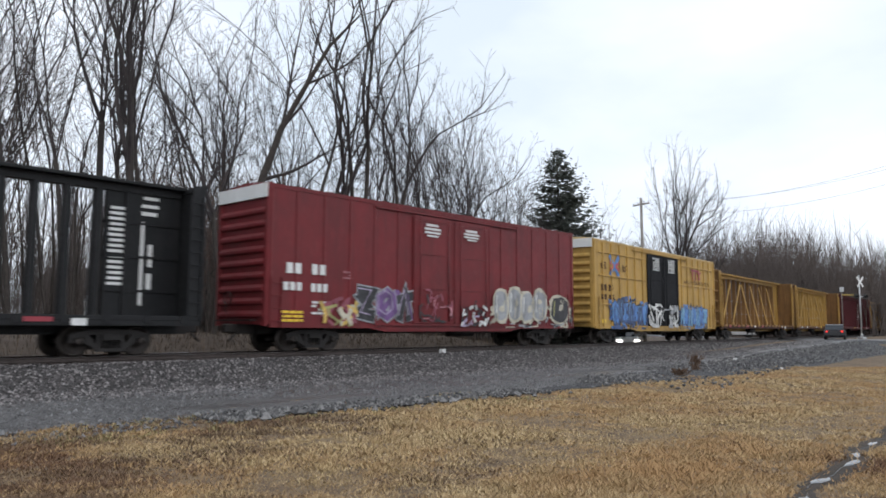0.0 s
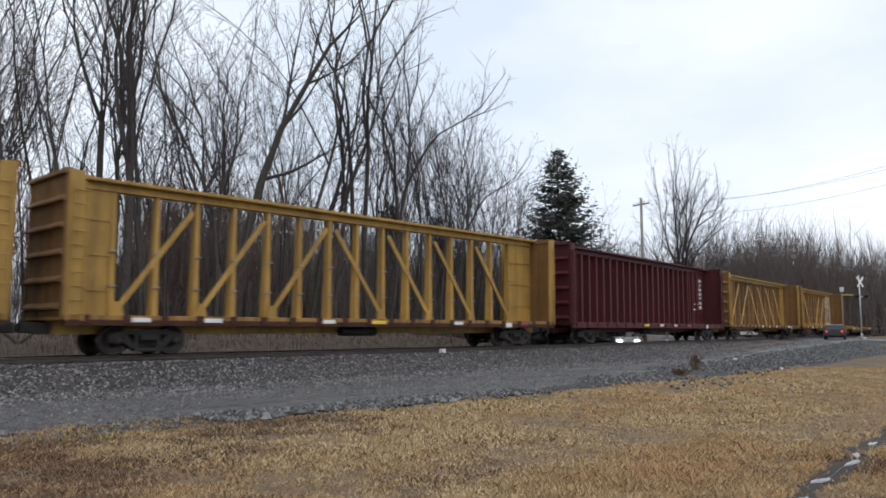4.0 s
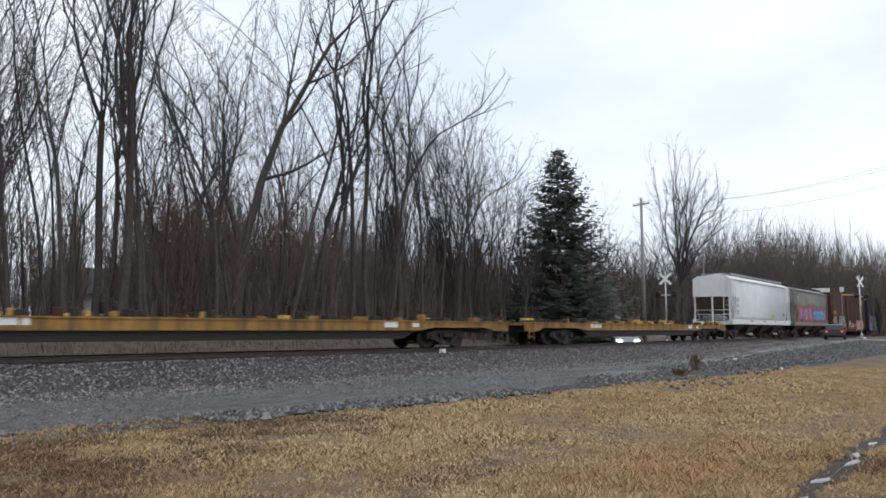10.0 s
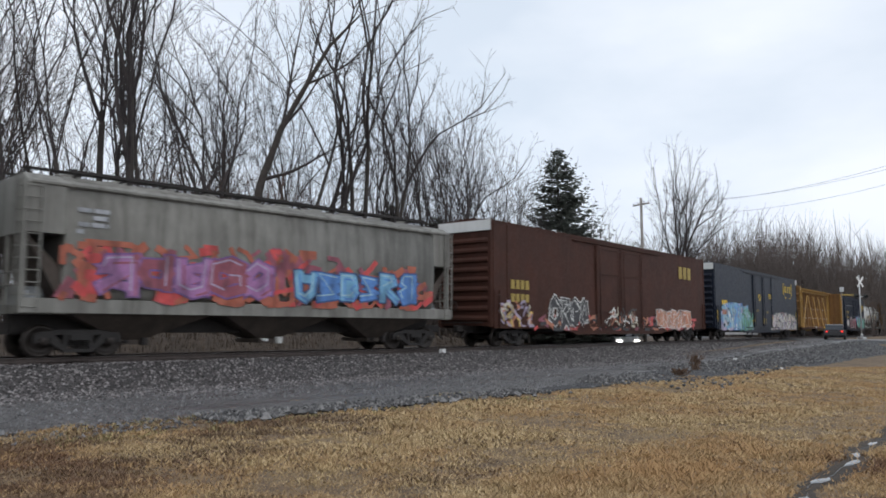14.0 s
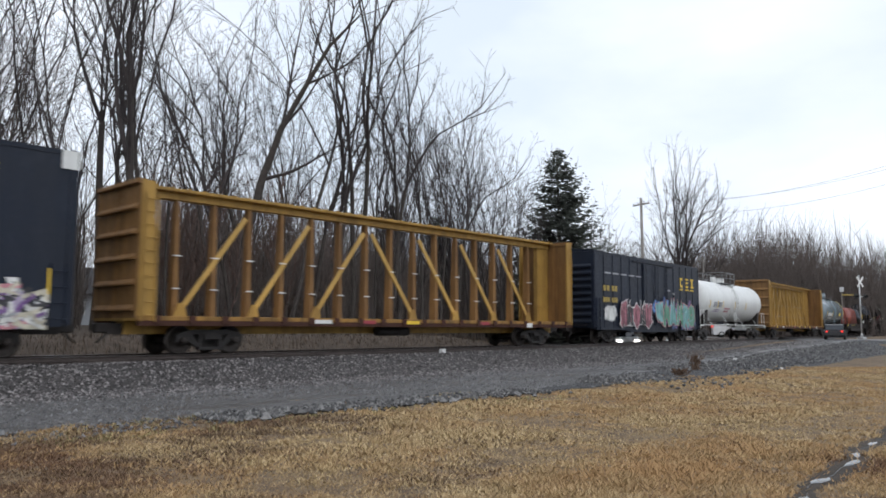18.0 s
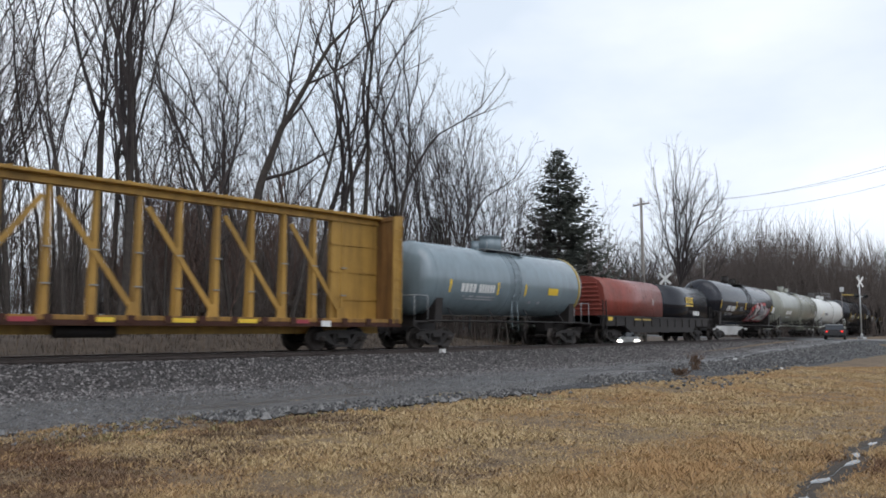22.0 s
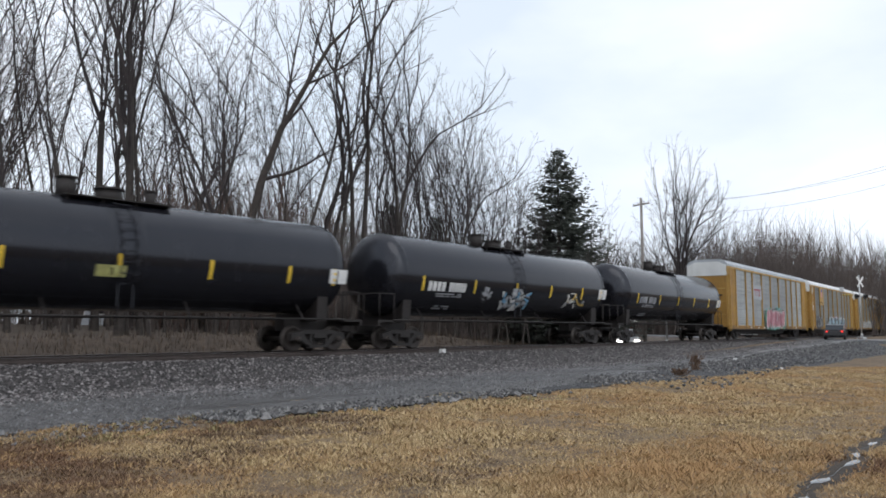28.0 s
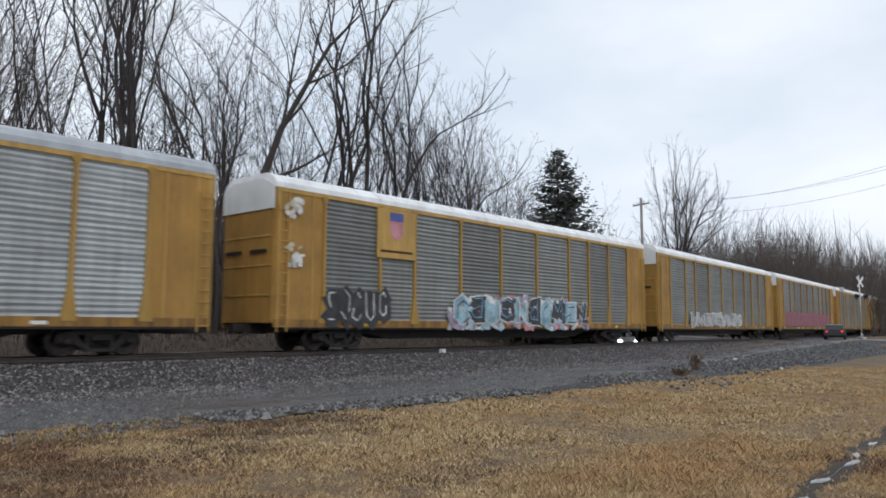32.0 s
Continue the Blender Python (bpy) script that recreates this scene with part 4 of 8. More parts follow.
# ---- centre-beam flat cars ----
def centre_beam(name, label, q0, q1, col, style="truss", top=5.22, seed=1, panel=0.55, post_mat=None):
    car, ln = car_thing(name, label, q0, q1, "centre-beam car", (q1 - q0) - 5.2)
    h = ln / 2
    rng = random.Random(seed)
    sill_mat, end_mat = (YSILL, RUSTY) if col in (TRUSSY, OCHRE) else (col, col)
    # deck and side sills
    m = Mesh()
    m.box(-h, h, -1.38, 1.38, 1.02, 1.10)
    m.box(-h + 0.2, h - 0.2, -0.30, 0.30, 0.62, 1.02)
    part("deck", m, col, car)
    for s in (-1, 1):
        m = Mesh()
        a, b = sorted((s * 1.38, s * 1.52))
        m.bevel_box(-h, h, a, b, 1.03, 1.17, 0.012)
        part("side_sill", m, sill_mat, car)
        m = Mesh()
        m.box(-h + 0.05, h - 0.05, a + 0.01, b - 0.01, 0.88, 1.03)
        n = 20
        for i in range(n):
            x = -h + 0.6 + i * (ln - 1.2) / (n - 1)
            m.box(x - 0.11, x + 0.11, min(s * 1.5, s * 1.56), max(s * 1.5, s * 1.56), 0.95, 1.18)
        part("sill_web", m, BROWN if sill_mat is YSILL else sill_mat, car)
    m = Mesh()
    n = 20
    for i in range(n):
        x = -h + 0.6 + i * (ln - 1.2) / (n - 1)
        m.box(x - 0.06, x + 0.06, -1.4, 1.4, 0.88, 1.03)
    m.rod((-1.2, -0.6, 0.7), (0.5, -0.6, 0.7), 0.18, n=10)
    part("underframe", m, STEEL, car)
    for i in range(n - 1):
        if rng.random() < 0.6 and i % 2:
            side_bars(car, 0, 0, [(-h + 0.75 + i * (ln - 1.2) / (n - 1), 0.98, 0.45 + 0.3 * rng.random(), 0.13)], -1.525, rng.choice((YELLOWMARK, WHITEMARK, WHITEMARK, REDMARK)), "tie_down_mark")
    side_bars(car, 0, 0, [(h - 3.9, 0.88, 0.42, 0.2)], -1.56, WHITEMARK, "data_plate")
    # bulkheads
    for s in (-1, 1):
        e = s * h
        m = Mesh()
        m.box(min(e, e - s * 0.06), max(e, e - s * 0.06), -1.46, 1.46, 1.1, top - 0.02)
        for yy in (-1.44, -0.02, 1.34):
            m.box(min(e + s * 0.04, e - s * 0.16), max(e + s * 0.04, e - s * 0.16), yy, yy + 0.12, 1.1, top)
        m.box(min(e + s * 0.1, e - s * 0.12), max(e + s * 0.1, e - s * 0.12), -1.48, 1.48, top - 0.14, top)
        bh = part("bulkhead", m, end_mat, car)
        for k in range(6):
            z = 1.3 + k * (top - 1.45) / 5.0
            m = Mesh()
            m.prism([(e, z), (e + s * 0.13, z + 0.02), (e + s * 0.13, z + 0.07), (e, z + 0.20)], "y", -1.36, 1.36)
            part("bulkhead_rib", m, end_mat, bh)
        m = Mesh()
        w = panel
        for yy in (-1.5, 1.44):
            m = Mesh()
            m.prism([(e, 1.15), (e - s * 0.50, 1.15), (e - s * 0.42, top - 0.05), (e, top - 0.02)], "y", yy, yy + 0.06)
            part("corner_post", m, col, bh)
        # solid panel of the centre wall beside the bulkhead
        m = Mesh()
        a, b = sorted((e - s * 0.1, e - s * (0.5 + w)))
        m.box(a, b, -0.10, 0.10, 1.1, top - 0.15)
        pn = part("end_panel", m, col, car)
        for k in range(3):
            m = Mesh()
            m.box(a, b, -0.14, 0.14, 1.9 + k * 1.05, 1.98 + k * 1.05)
            part("stiffener", m, col, pn)
        ladder(car, e - s * 0.30, -1.54, 1.0, top - 0.4, 0.40, col, 10)
    # top chord
    m = Mesh()
    m.bevel_box(-h + 0.05, h - 0.05, -0.42, 0.42, top - 0.06, top + 0.05, 0.02)
    m.box(-h + 0.1, h - 0.1, -0.17, 0.17, top - 0.28, top - 0.06)
    for i in range(40):
        x = -h + 0.4 + i * (ln - 0.8) / 39
        m.box(x - 0.04, x + 0.04, -0.46, 0.46, top - 0.02, top + 0.075)
    part("top_chord", m, col, car)
    # posts and braces of the centre wall
    n = 14 if style != "slim" else 22
    bay = (ln - 3.7) / n
    for i in range(n + 1):
        x = -h + 1.85 + bay * i
        m = Mesh()
        w = 0.088 if style != "slim" else 0.085
        m.add([(x + a * w * k, b * (0.17 if z < 2 else 0.12), z) for z, k in ((1.1, 1.15), (top - 0.25, 0.7)) for a, b in ((-1, -1), (1, -1), (1, 1), (-1, 1))], [(0, 1, 2, 3), (4, 7, 6, 5), (0, 4, 5, 1), (1, 5, 6, 2), (2, 6, 7, 3), (3, 7, 4, 0)]) if style != "slim" else m.box(x - w, x + w, -0.2, 0.2, 1.1, top - 0.25)
        post = part("post", m, post_mat or col, car)
        if style == "truss" or style == "panel":
            for z in (2.05, 3.1):
                m = Mesh()
                m.box(x - 0.13, x + 0.13, -0.23, -0.15, z, z + 0.035)
                part("strap_anchor", m, WHITEMARK if seed == 8 else GRID, post)
    if style in ("truss", "panel"):
        for i in range(0, n, 2):
            if style == "panel" and i not in (2, 4, 8, 10):
                continue
            x = -h + 1.85 + bay * i
            left = i + 1 < n / 2
            a, b = (x, x + bay * 1.85) if left else (x + bay * 2, x + bay * 0.15)
            if style == "panel":
                a, b = b, a
            m = Mesh()
            m.bar((a, -0.20, 1.15), (b, -0.17, top - 0.62), 0.17, 0.06, (0, -1, 0))
            part("brace", m, YELLOW if post_mat else col, car)
            m = Mesh()
            g = 0.3 if a < b else -0.3
            m.prism([(a - g * 0.4, 1.12), (a + g * 1.3, 1.12), (a + g, 1.55), (a + g * 0.3, 1.62)], "y", -0.25, -0.22)
            part("gusset", m, col, car)
    if style == "panel":
        m = Mesh()
        m.box(-h + 1.9, h - 1.9, -0.05, 0.05, 1.1, 1.55)
        part("kick_panel", m, col, car)
    return car, ln


# ---- long flat cars ----
def flat_car(name, label, q0, q1, col, seed=1):
    car, ln = car_thing(name, label, q0, q1, "flat car", 20.1)
    h = ln / 2
    rng = random.Random(seed)
    m = Mesh()
    m.box(-h + 0.1, h - 0.1, -1.28, 1.28, 0.98, 1.06)
    part("deck", m, col, car)
    for s in (-1, 1):
        m = Mesh()
        a, b = sorted((s * 1.28, s * 1.42))
        m.prism([(-h, 1.10), (-h, 0.72), (-h + 1.0, 0.72), (-h + 1.5, 0.86), (-h + 4.8, 0.86), (-h + 5.6, 0.74), (h - 5.6, 0.74), (h - 4.8, 0.86), (h - 1.5, 0.86), (h - 1.0, 0.72), (h, 0.72), (h, 1.10)], "y", a, b)
        m.box(-h, h, min(s * 1.22, s * 1.47), max(s * 1.22, s * 1.47), 1.08, 1.13)
        part("side_sill", m, col, car)
    m = Mesh()
    m.prism([(-h + 0.4, 1.0), (-h + 0.4, 0.66), (-h + 5.2, 0.66), (-h + 6.2, 0.46), (h - 6.2, 0.46), (h - 5.2, 0.66), (h - 0.4, 0.66), (h - 0.4, 1.0)], "y", -0.45, 0.45)
    for yy in (-1.24, 1.14):
        m.prism([(-h + 5.4, 0.80), (-h + 6.4, 0.42), (h - 6.4, 0.42), (h - 5.4, 0.80)], "y", yy, yy + 0.1)
    for i in range(12):
        x = -h + 1.5 + i * (ln - 3.0) / 11
        m.box(x - 0.06, x + 0.06, -1.3, 1.3, 0.82, 0.98)
    m.rod((-2.2, -0.8, 0.62), (-0.4, -0.8, 0.62), 0.17, n=10)
    part("underframe", m, STEEL, car)
    for i in range(66):
        x = -h + 0.4 + i * (ln - 0.8) / 65 + rng.uniform(-0.12, 0.12)
        m = Mesh()
        w = rng.choice((0.12, 0.2, 0.28, 0.45))
        hh = rng.choice((0.08, 0.12, 0.16, 0.24))
        s = rng.choice((-1, -1, 1))
        m.bevel_box(x - w / 2, x + w / 2, min(s * 1.05, s * 1.40), max(s * 1.05, s * 1.40), 1.13, 1.13 + hh, 0.015)
        part("container_pedestal", m, rng.choice((col, STEEL, STEEL, BROWN, YELLOW)), car)
    for x in (-h + 3.2, 1.0, h - 4.0):
        m = Mesh()
        m.prism([(x - 1.2, 1.06), (x + 1.2, 1.06), (x + 0.9, 1.20), (x - 1.0, 1.24)], "y", -0.42, 0.42)
        m.rod((x - 0.6, -0.45, 1.16), (x - 0.6, 0.45, 1.16), 0.06, n=8)
        part("folded_hitch", m, STEEL, car, "folded trailer hitch, dark steel")
    side_bars(car, -h + 6.3, 1.0, [(0, -0.12, 0.34, 0.2), (0.42, -0.12, 0.5, 0.2), (1.0, -0.12, 0.22, 0.2)], -1.425, WHITEMARK)
    side_bars(car, h - 7.5, 1.0, [(0, -0.14, 0.7, 0.22), (1.5, -0.12, 0.35, 0.16)], -1.425, WHITEMARK, "data_plate")
    ladder(car, -h + 0.35, -1.44, 0.35, 0.8, 0.4, col, 2, "step")
    return car, ln


# ---- covered hoppers ----
def hopper_car(name, label, q0, q1, col, eave=4.80, sill=1.20, bays=4, rail_mat=None):
    car, ln = car_thing(name, label, q0, q1, "hopper car", (q1 - q0) - 3.6)
    h = ln / 2
    bl = h - 1.15
    # the side bellies out between the sill and the eave
    prof = [(1.545 - 0.15 * (2 * k / 12 - 1.08) ** 2, sill + 0.40 + (eave - 0.12 - sill - 0.40) * k / 12) for k in range(13)] + [(1.36, eave + 0.06), (1.1, eave + 0.2), (0.5, eave + 0.32)]
    prof = prof + [(-a, z) for a, z in reversed(prof)]
    m = Mesh()
    m.prism(prof, "x", -bl, bl, True)
    part("body", m, col, car)
    for s in (-1, 1):
        m = Mesh()
        e = s * bl
        f = s * (h - 0.15)
        m.prism([(-1.49, sill + 2.15), (1.49, sill + 2.15), (1.48, eave - 0.1), (1.1, eave + 0.18), (-1.1, eave + 0.18), (-1.48, eave - 0.1)], "x", min(e, f), max(e, f))
        part("end_hood", m, col, car)
        m = Mesh()
        # sloping end sheet; the shade on its underside is put into its colour
        m.add([(e, -1.3, sill + 0.35), (e, 1.3, sill + 0.35), (f, 1.35, sill + 2.2), (f, -1.35, sill + 2.2), (e - s * 0.9, -1.3, sill + 0.35), (e - s * 0.9, 1.3, sill + 0.35)], [(0, 1, 2, 3), (0, 4, 5, 1), (0, 3, 4), (1, 5, 2)])
        part("slope_sheet", m, CHUTE, car, "sloping end sheet in grimy brown darkened for shade")
        m = Mesh()
        for yy in (-1.42, -0.05, 1.32):
            m.box(min(f, f - s * 0.1), max(f, f - s * 0.1), yy, yy + 0.1, sill, sill + 2.25)
        m.box(min(f, f - s * 1.2), max(f, f - s * 1.2), -1.45, 1.45, sill - 0.02, sill + 0.22)
        for z in (sill + 0.75, sill + 1.1):
            m.rod((f, -1.4, z), (f, 1.4, z), 0.022, n=6)
        part("end_frame", m, col, car)
        ladder(car, s * (h - 0.32), -1.53, sill, eave - 0.05, 0.42, col, 11)
        ladder(car, f + s * 0.03, -1.1, sill, eave, 0.42, col, 11, axis="y")
        m = Mesh()
        m.lathe([(0.0, 0.26), (0.03, 0.27), (0.06, 0.26)], 16, "x", (f + s * 0.05, 0.35, sill + 0.95))
        m.box(min(f - s * 0.9, f - s * 0.2), max(f - s * 0.9, f - s * 0.2), -0.4, 0.4, sill + 0.2, sill + 0.75)
        m.rod((f - s * 0.5, -0.9, sill + 0.45), (f - s * 0.5, 0.9, sill + 0.45), 0.2, n=12)
        part("brake_gear", m, GRID, car)
    for s in (-1, 1):
        m = Mesh()
        a, b = sorted((s * 1.42, s * 1.54))
        m.bevel_box(-h + 0.1, h - 0.1, a, b, sill, sill + 0.40, 0.015)
        part("side_sill", m, WHITEP if col is HOPW else col, car)
        m = Mesh()
        for i in range(9):
            x = -bl + 0.15 + i * (2 * bl - 0.3) / 8
            m.prism([(s * 1.48, eave - 0.22), (s * 1.55, eave - 0.14), (s * 1.50, eave), (s * 1.38, eave + 0.06)], "x", x - 0.03, x + 0.03)
        m.prism([(s * 1.47, eave - 0.16), (s * 1.53, eave - 0.12), (s * 1.53, eave - 0.06), (s * 1.42, eave + 0.03)], "x", -bl - 0.9, bl + 0.9)
        part("eave_rail", m, col, car)
    w = 2 * bl / bays
    for i in range(bays):
        x0 = -bl + w * i
        m = Mesh()
        c = x0 + w / 2
        t0, t1 = sill + 0.06, 0.46
        top = [(x0 + 0.12, -1.42, t0), (x0 + w - 0.12, -1.42, t0), (x0 + w - 0.12, 1.42, t0), (x0 + 0.12, 1.42, t0)]
        bot = [(c - 0.35, -0.55, t1), (c + 0.35, -0.55, t1), (c + 0.35, 0.55, t1), (c - 0.35, 0.55, t1)]
        m.add(top + bot, [(0, 1, 5, 4), (1, 2, 6, 5), (2, 3, 7, 6), (3, 0, 4, 7), (4, 5, 6, 7), (3, 2, 1, 0)])
        m.box(c - 0.45, c + 0.45, -0.75, 0.75, t1 - 0.14, t1)
        bay = part("discharge_bay", m, CHUTE, car)
        m = Mesh()
        m.rod((c - 0.3, -0.95, t1 - 0.04), (c - 0.3, 0.95, t1 - 0.04), 0.05, n=8)
        m.bevel_box(c + 0.15, c + 0.32, -0.98, -0.74, t1 - 0.16, t1 + 0.06, 0.02)
        part("gate", m, WHITEMARK if i % 2 else STEEL, bay)
    m = Mesh()
    m.box(-h + 0.3, h - 0.3, -0.25, 0.25, 0.66, sill)
    part("centre_sill", m, STEEL, car)
    # raised edge rails of the running boards
    for s in (-1, 1):
        m = Mesh()
        m.box(-bl + 0.1, bl - 0.1, s * 1.12 - 0.03, s * 1.12 + 0.03, eave + 0.34, eave + 0.42)
        part("edge_rail", m, rail_mat or ZINC, car)
        for i in range(10):
            x = -bl + 0.3 + i * (2 * bl - 0.6) / 9
            m = Mesh()
            m.box(x - 0.04, x + 0.04, s * 1.12 - 0.04, s * 1.12 + 0.04, eave + 0.14, eave + 0.45)
            part("rail_post", m, rail_mat or ZINC, car)
    # running boards and hatches on the roof
    z = eave + 0.36
    m = Mesh()
    for yy in (-0.85, 0.55):
        for k in range(4):
            m.box(-h + 0.2, h - 0.2, yy + k * 0.085, yy + k * 0.085 + 0.05, z + 0.02, z + 0.05)
    for i in range(13):
        x = -h + 0.4 + i * (ln - 0.8) / 12
        for yy in (-0.95, 0.95):
            m.rod((x, yy, z - 0.3), (x, yy * 0.9, z + 0.06), 0.025, n=6)
        m.box(x - 0.03, x + 0.03, -0.95, 0.95, z - 0.02, z + 0.02)
    part("running_board", m, rail_mat or GRID, car)
    for i in range(10):
        x = -bl + 0.5 + i * (2 * bl - 1.0) / 9
        m = Mesh()
        m.rod((x, 0, z - 0.1), (x, 0, z + 0.07), 0.36, 0.33, n=14)
        part("hatch", m, col, car)
    return car, ln


# ---- tank cars ----
def tank_car(name, label, q0, q1, col, r=1.50, zc=2.98, over=0.75, band=None, dome="house", stripes=None, walk=None, sill_mat=None, n=36):
    car, ln = car_thing(name, label, q0, q1, "tank car", (q1 - q0) - 3.4)
    h = ln / 2
    b = h - over
    m = Mesh()
    prof = [(-b, 0.0)] + [(-b + 0.78 * (1 - math.cos(a)), r * math.sin(a)) for a in (0.25, 0.5, 0.75, 1.0, 1.25, 1.45)] + [(-b + 0.78, r)]
    full = prof + [(-0.26, r), (0.26, r)] + [(-x, rr) for x, rr in reversed(prof)]
    m.lathe(full, n, "x", (0, 0, zc))
    part("tank", m, col, car)
    m = Mesh()
    for x in (-b + 0.82, -0.45, 0.45, b - 0.82):
        m = Mesh()
        m.lathe([(-0.03, r + 0.002), (-0.03, r + 0.012), (0.03, r + 0.012), (0.03, r + 0.002)], n, "x", (x, 0, zc))
        part("weld_band", m, col, car)
    sm = sill_mat or STEEL
    for s in (-1, 1):
        m = Mesh()
        x = s * (h - 1.7)
        m.prism([(-1.25, 1.05), (1.25, 1.05), (1.32, zc - 0.75), (0.6, zc - r + 0.05), (-0.6, zc - r + 0.05), (-1.32, zc - 0.75)], "x", x - 0.22, x + 0.22)
        part("saddle", m, STEEL, car)
        m = Mesh()
        e = s * h
        m.box(min(e, e - s * 2.6), max(e, e - s * 2.6), -0.3, 0.3, 0.72, 1.12)
        m.box(min(e, e - s * 0.85), max(e, e - s * 0.85), -1.42, 1.42, 1.06, 1.14)
        m.box(min(e, e - s * 0.08), max(e, e - s * 0.08), -1.45, 1.45, 0.92, 1.14)
        part("end_platform", m, sm, car)
        m = Mesh()
        for yy in (-1.38, -0.5, 0.5, 1.38):
            m.rod((e - s * 0.12, yy, 1.1), (e - s * 0.12, yy, 2.15), 0.022, n=6)
        m.rod((e - s * 0.12, -1.38, 2.15), (e - s * 0.12, 1.38, 2.15), 0.022, n=6)
        for yy in (-1.38, 1.38):
            m.rod((e - s * 0.12, yy, 2.15), (e - s * 0.9, yy, 2.15), 0.022, n=6)
            m.rod((e - s * 0.9, yy, 2.15), (e - s * 0.9, yy, 1.1), 0.022, n=6)
        part("end_rail", m, col if sm != STEEL else STEEL if col is BLACKP else GRID, car)
    # side walkway rail and centre ladder
    m = Mesh()
    for s in (-1, 1):
        m.rod((-h + 0.8, s * 1.46, 1.14), (h - 0.8, s * 1.46, 1.14), 0.035, n=6)
        for k in range(4):
            x = -h + 2.6 + k * (ln - 5.2) / 3
            m.bar((x, s * 1.40, 1.14), (x, s * 0.95, zc - r + 0.35), 0.05, 0.03)
    part("side_rail", m, sm, car)
    for s in (-1, 1):
        m = Mesh()
        for dx in (-0.22, 0.22):
            last = None
            for k in range(9):
                a = -0.55 + k * 0.215
                p = (dx, s * (r + 0.08) * math.cos(a), zc + (r + 0.08) * math.sin(a))
                if last:
                    m.rod(last, p, 0.02, n=5)
                last = p
            m.rod((dx, s * (r + 0.08) * math.cos(-0.55), zc + (r + 0.08) * math.sin(-0.55)), (dx, s * 1.46, 0.75), 0.02, n=5)
        for k in range(10):
            a = -0.55 + k * 0.19
            p = Vector((0, s * (r + 0.08) * math.cos(a), zc + (r + 0.08) * math.sin(a)))
            m.rod(p + Vector((-0.22, 0, 0)), p + Vector((0.22, 0, 0)), 0.015, n=5)
        part("ladder", m, col, car)
    m = Mesh()
    t = zc + r
    m.rod((0, 0, t - 0.1), (0, 0, t + 0.30), 0.42, 0.40, n=16)
    m.rod((0, 0, t + 0.30), (0, 0, t + 0.36), 0.46, n=16)
    for i in range(8):
        a = i * math.pi / 4
        m.rod((0.4 * math.cos(a), 0.4 * math.sin(a), t + 0.36), (0.4 * math.cos(a), 0.4 * math.sin(a), t + 0.42), 0.03, n=5)
    part("manway", m, dome_mat(col), car)
    m = Mesh()
    m.box(-1.6, 1.6, -0.95, -0.5, t - 0.10, t - 0.06)
    m.box(-1.6, 1.6, 0.5, 0.95, t - 0.10, t - 0.06)
    for x in (-1.5, -0.5, 0.5, 1.5):
        for yy in (-0.9, 0.9):
            m.bar((x, yy, t - 0.08), (x, yy * 0.75, t - 0.42), 0.05, 0.05)
    plat = part("top_platform", m, GRID if col is not BLACKP else STEEL, car)
    m = Mesh()
    if dome == "rails":
        for yy in (-0.92, 0.92):
            for x in (-1.55, -0.5, 0.5, 1.55):
                m.rod((x, yy, t - 0.08), (x, yy, t + 0.75), 0.022, n=6)
            for z in (t + 0.35, t + 0.75):
                m.rod((-1.55, yy, z), (1.55, yy, z), 0.022, n=6)
        for x in (-1.55, 1.55):
            m.rod((x, -0.92, t + 0.75), (x, 0.92, t + 0.75), 0.022, n=6)
    else:
        for x in (-1.45, 1.45):
            for yy in (-0.92, 0.92):
                m.rod((x, yy, t - 0.08), (x, yy, t + 0.28), 0.02, n=6)
    part("top_rail", m, GRID if col is not BLACKP else STEEL, plat)
    for x, rr, hh in {"house": ((0.0, 0.56, 0.62), (-1.15, 0.2, 0.3)), "rails": ((-0.9, 0.2, 0.4), (0.95, 0.28, 0.35)), "low": ((-1.25, 0.3, 0.5), (1.3, 0.16, 0.4))}[dome]:
        m = Mesh()
        m.rod((x, 0, t - 0.08), (x, 0, t + hh), rr, rr * 0.96, n=14)
        m.rod((x, 0, t + hh), (x, 0, t + hh + 0.06), rr * 1.08, n=14)
        part("valve_housing", m, dome_mat(col), car)
    for x in stripes or ():
        m = Mesh()
        for k in range(3):
            a0, a1 = -0.40 + k * 0.12, -0.28 + k * 0.12
            for s in (-1,):
                m.add([(x + dx, s * (r + d) * math.cos(a), zc + (r + d) * math.sin(a)) for dx in (-0.055, 0.055) for a in (a0, a1) for d in (-0.004, 0.006)],
                      [(0, 1, 3, 2), (4, 6, 7, 5), (0, 4, 5, 1), (2, 3, 7, 6), (1, 5, 7, 3)])
        part("reflective_stripe", m, YELLOWMARK, car)
    if band:
        m = Mesh()
        m.lathe([(-0.09, r + 0.004), (-0.09, r + 0.014), (0.09, r + 0.014), (0.09, r + 0.004)], n, "x", (b - 0.88, 0, zc))
        part("safety_band", m, band, car, "dull yellow band at the tank's end")
    return car, ln


def dome_mat(col):
    return STEEL if col is BLACKP else col


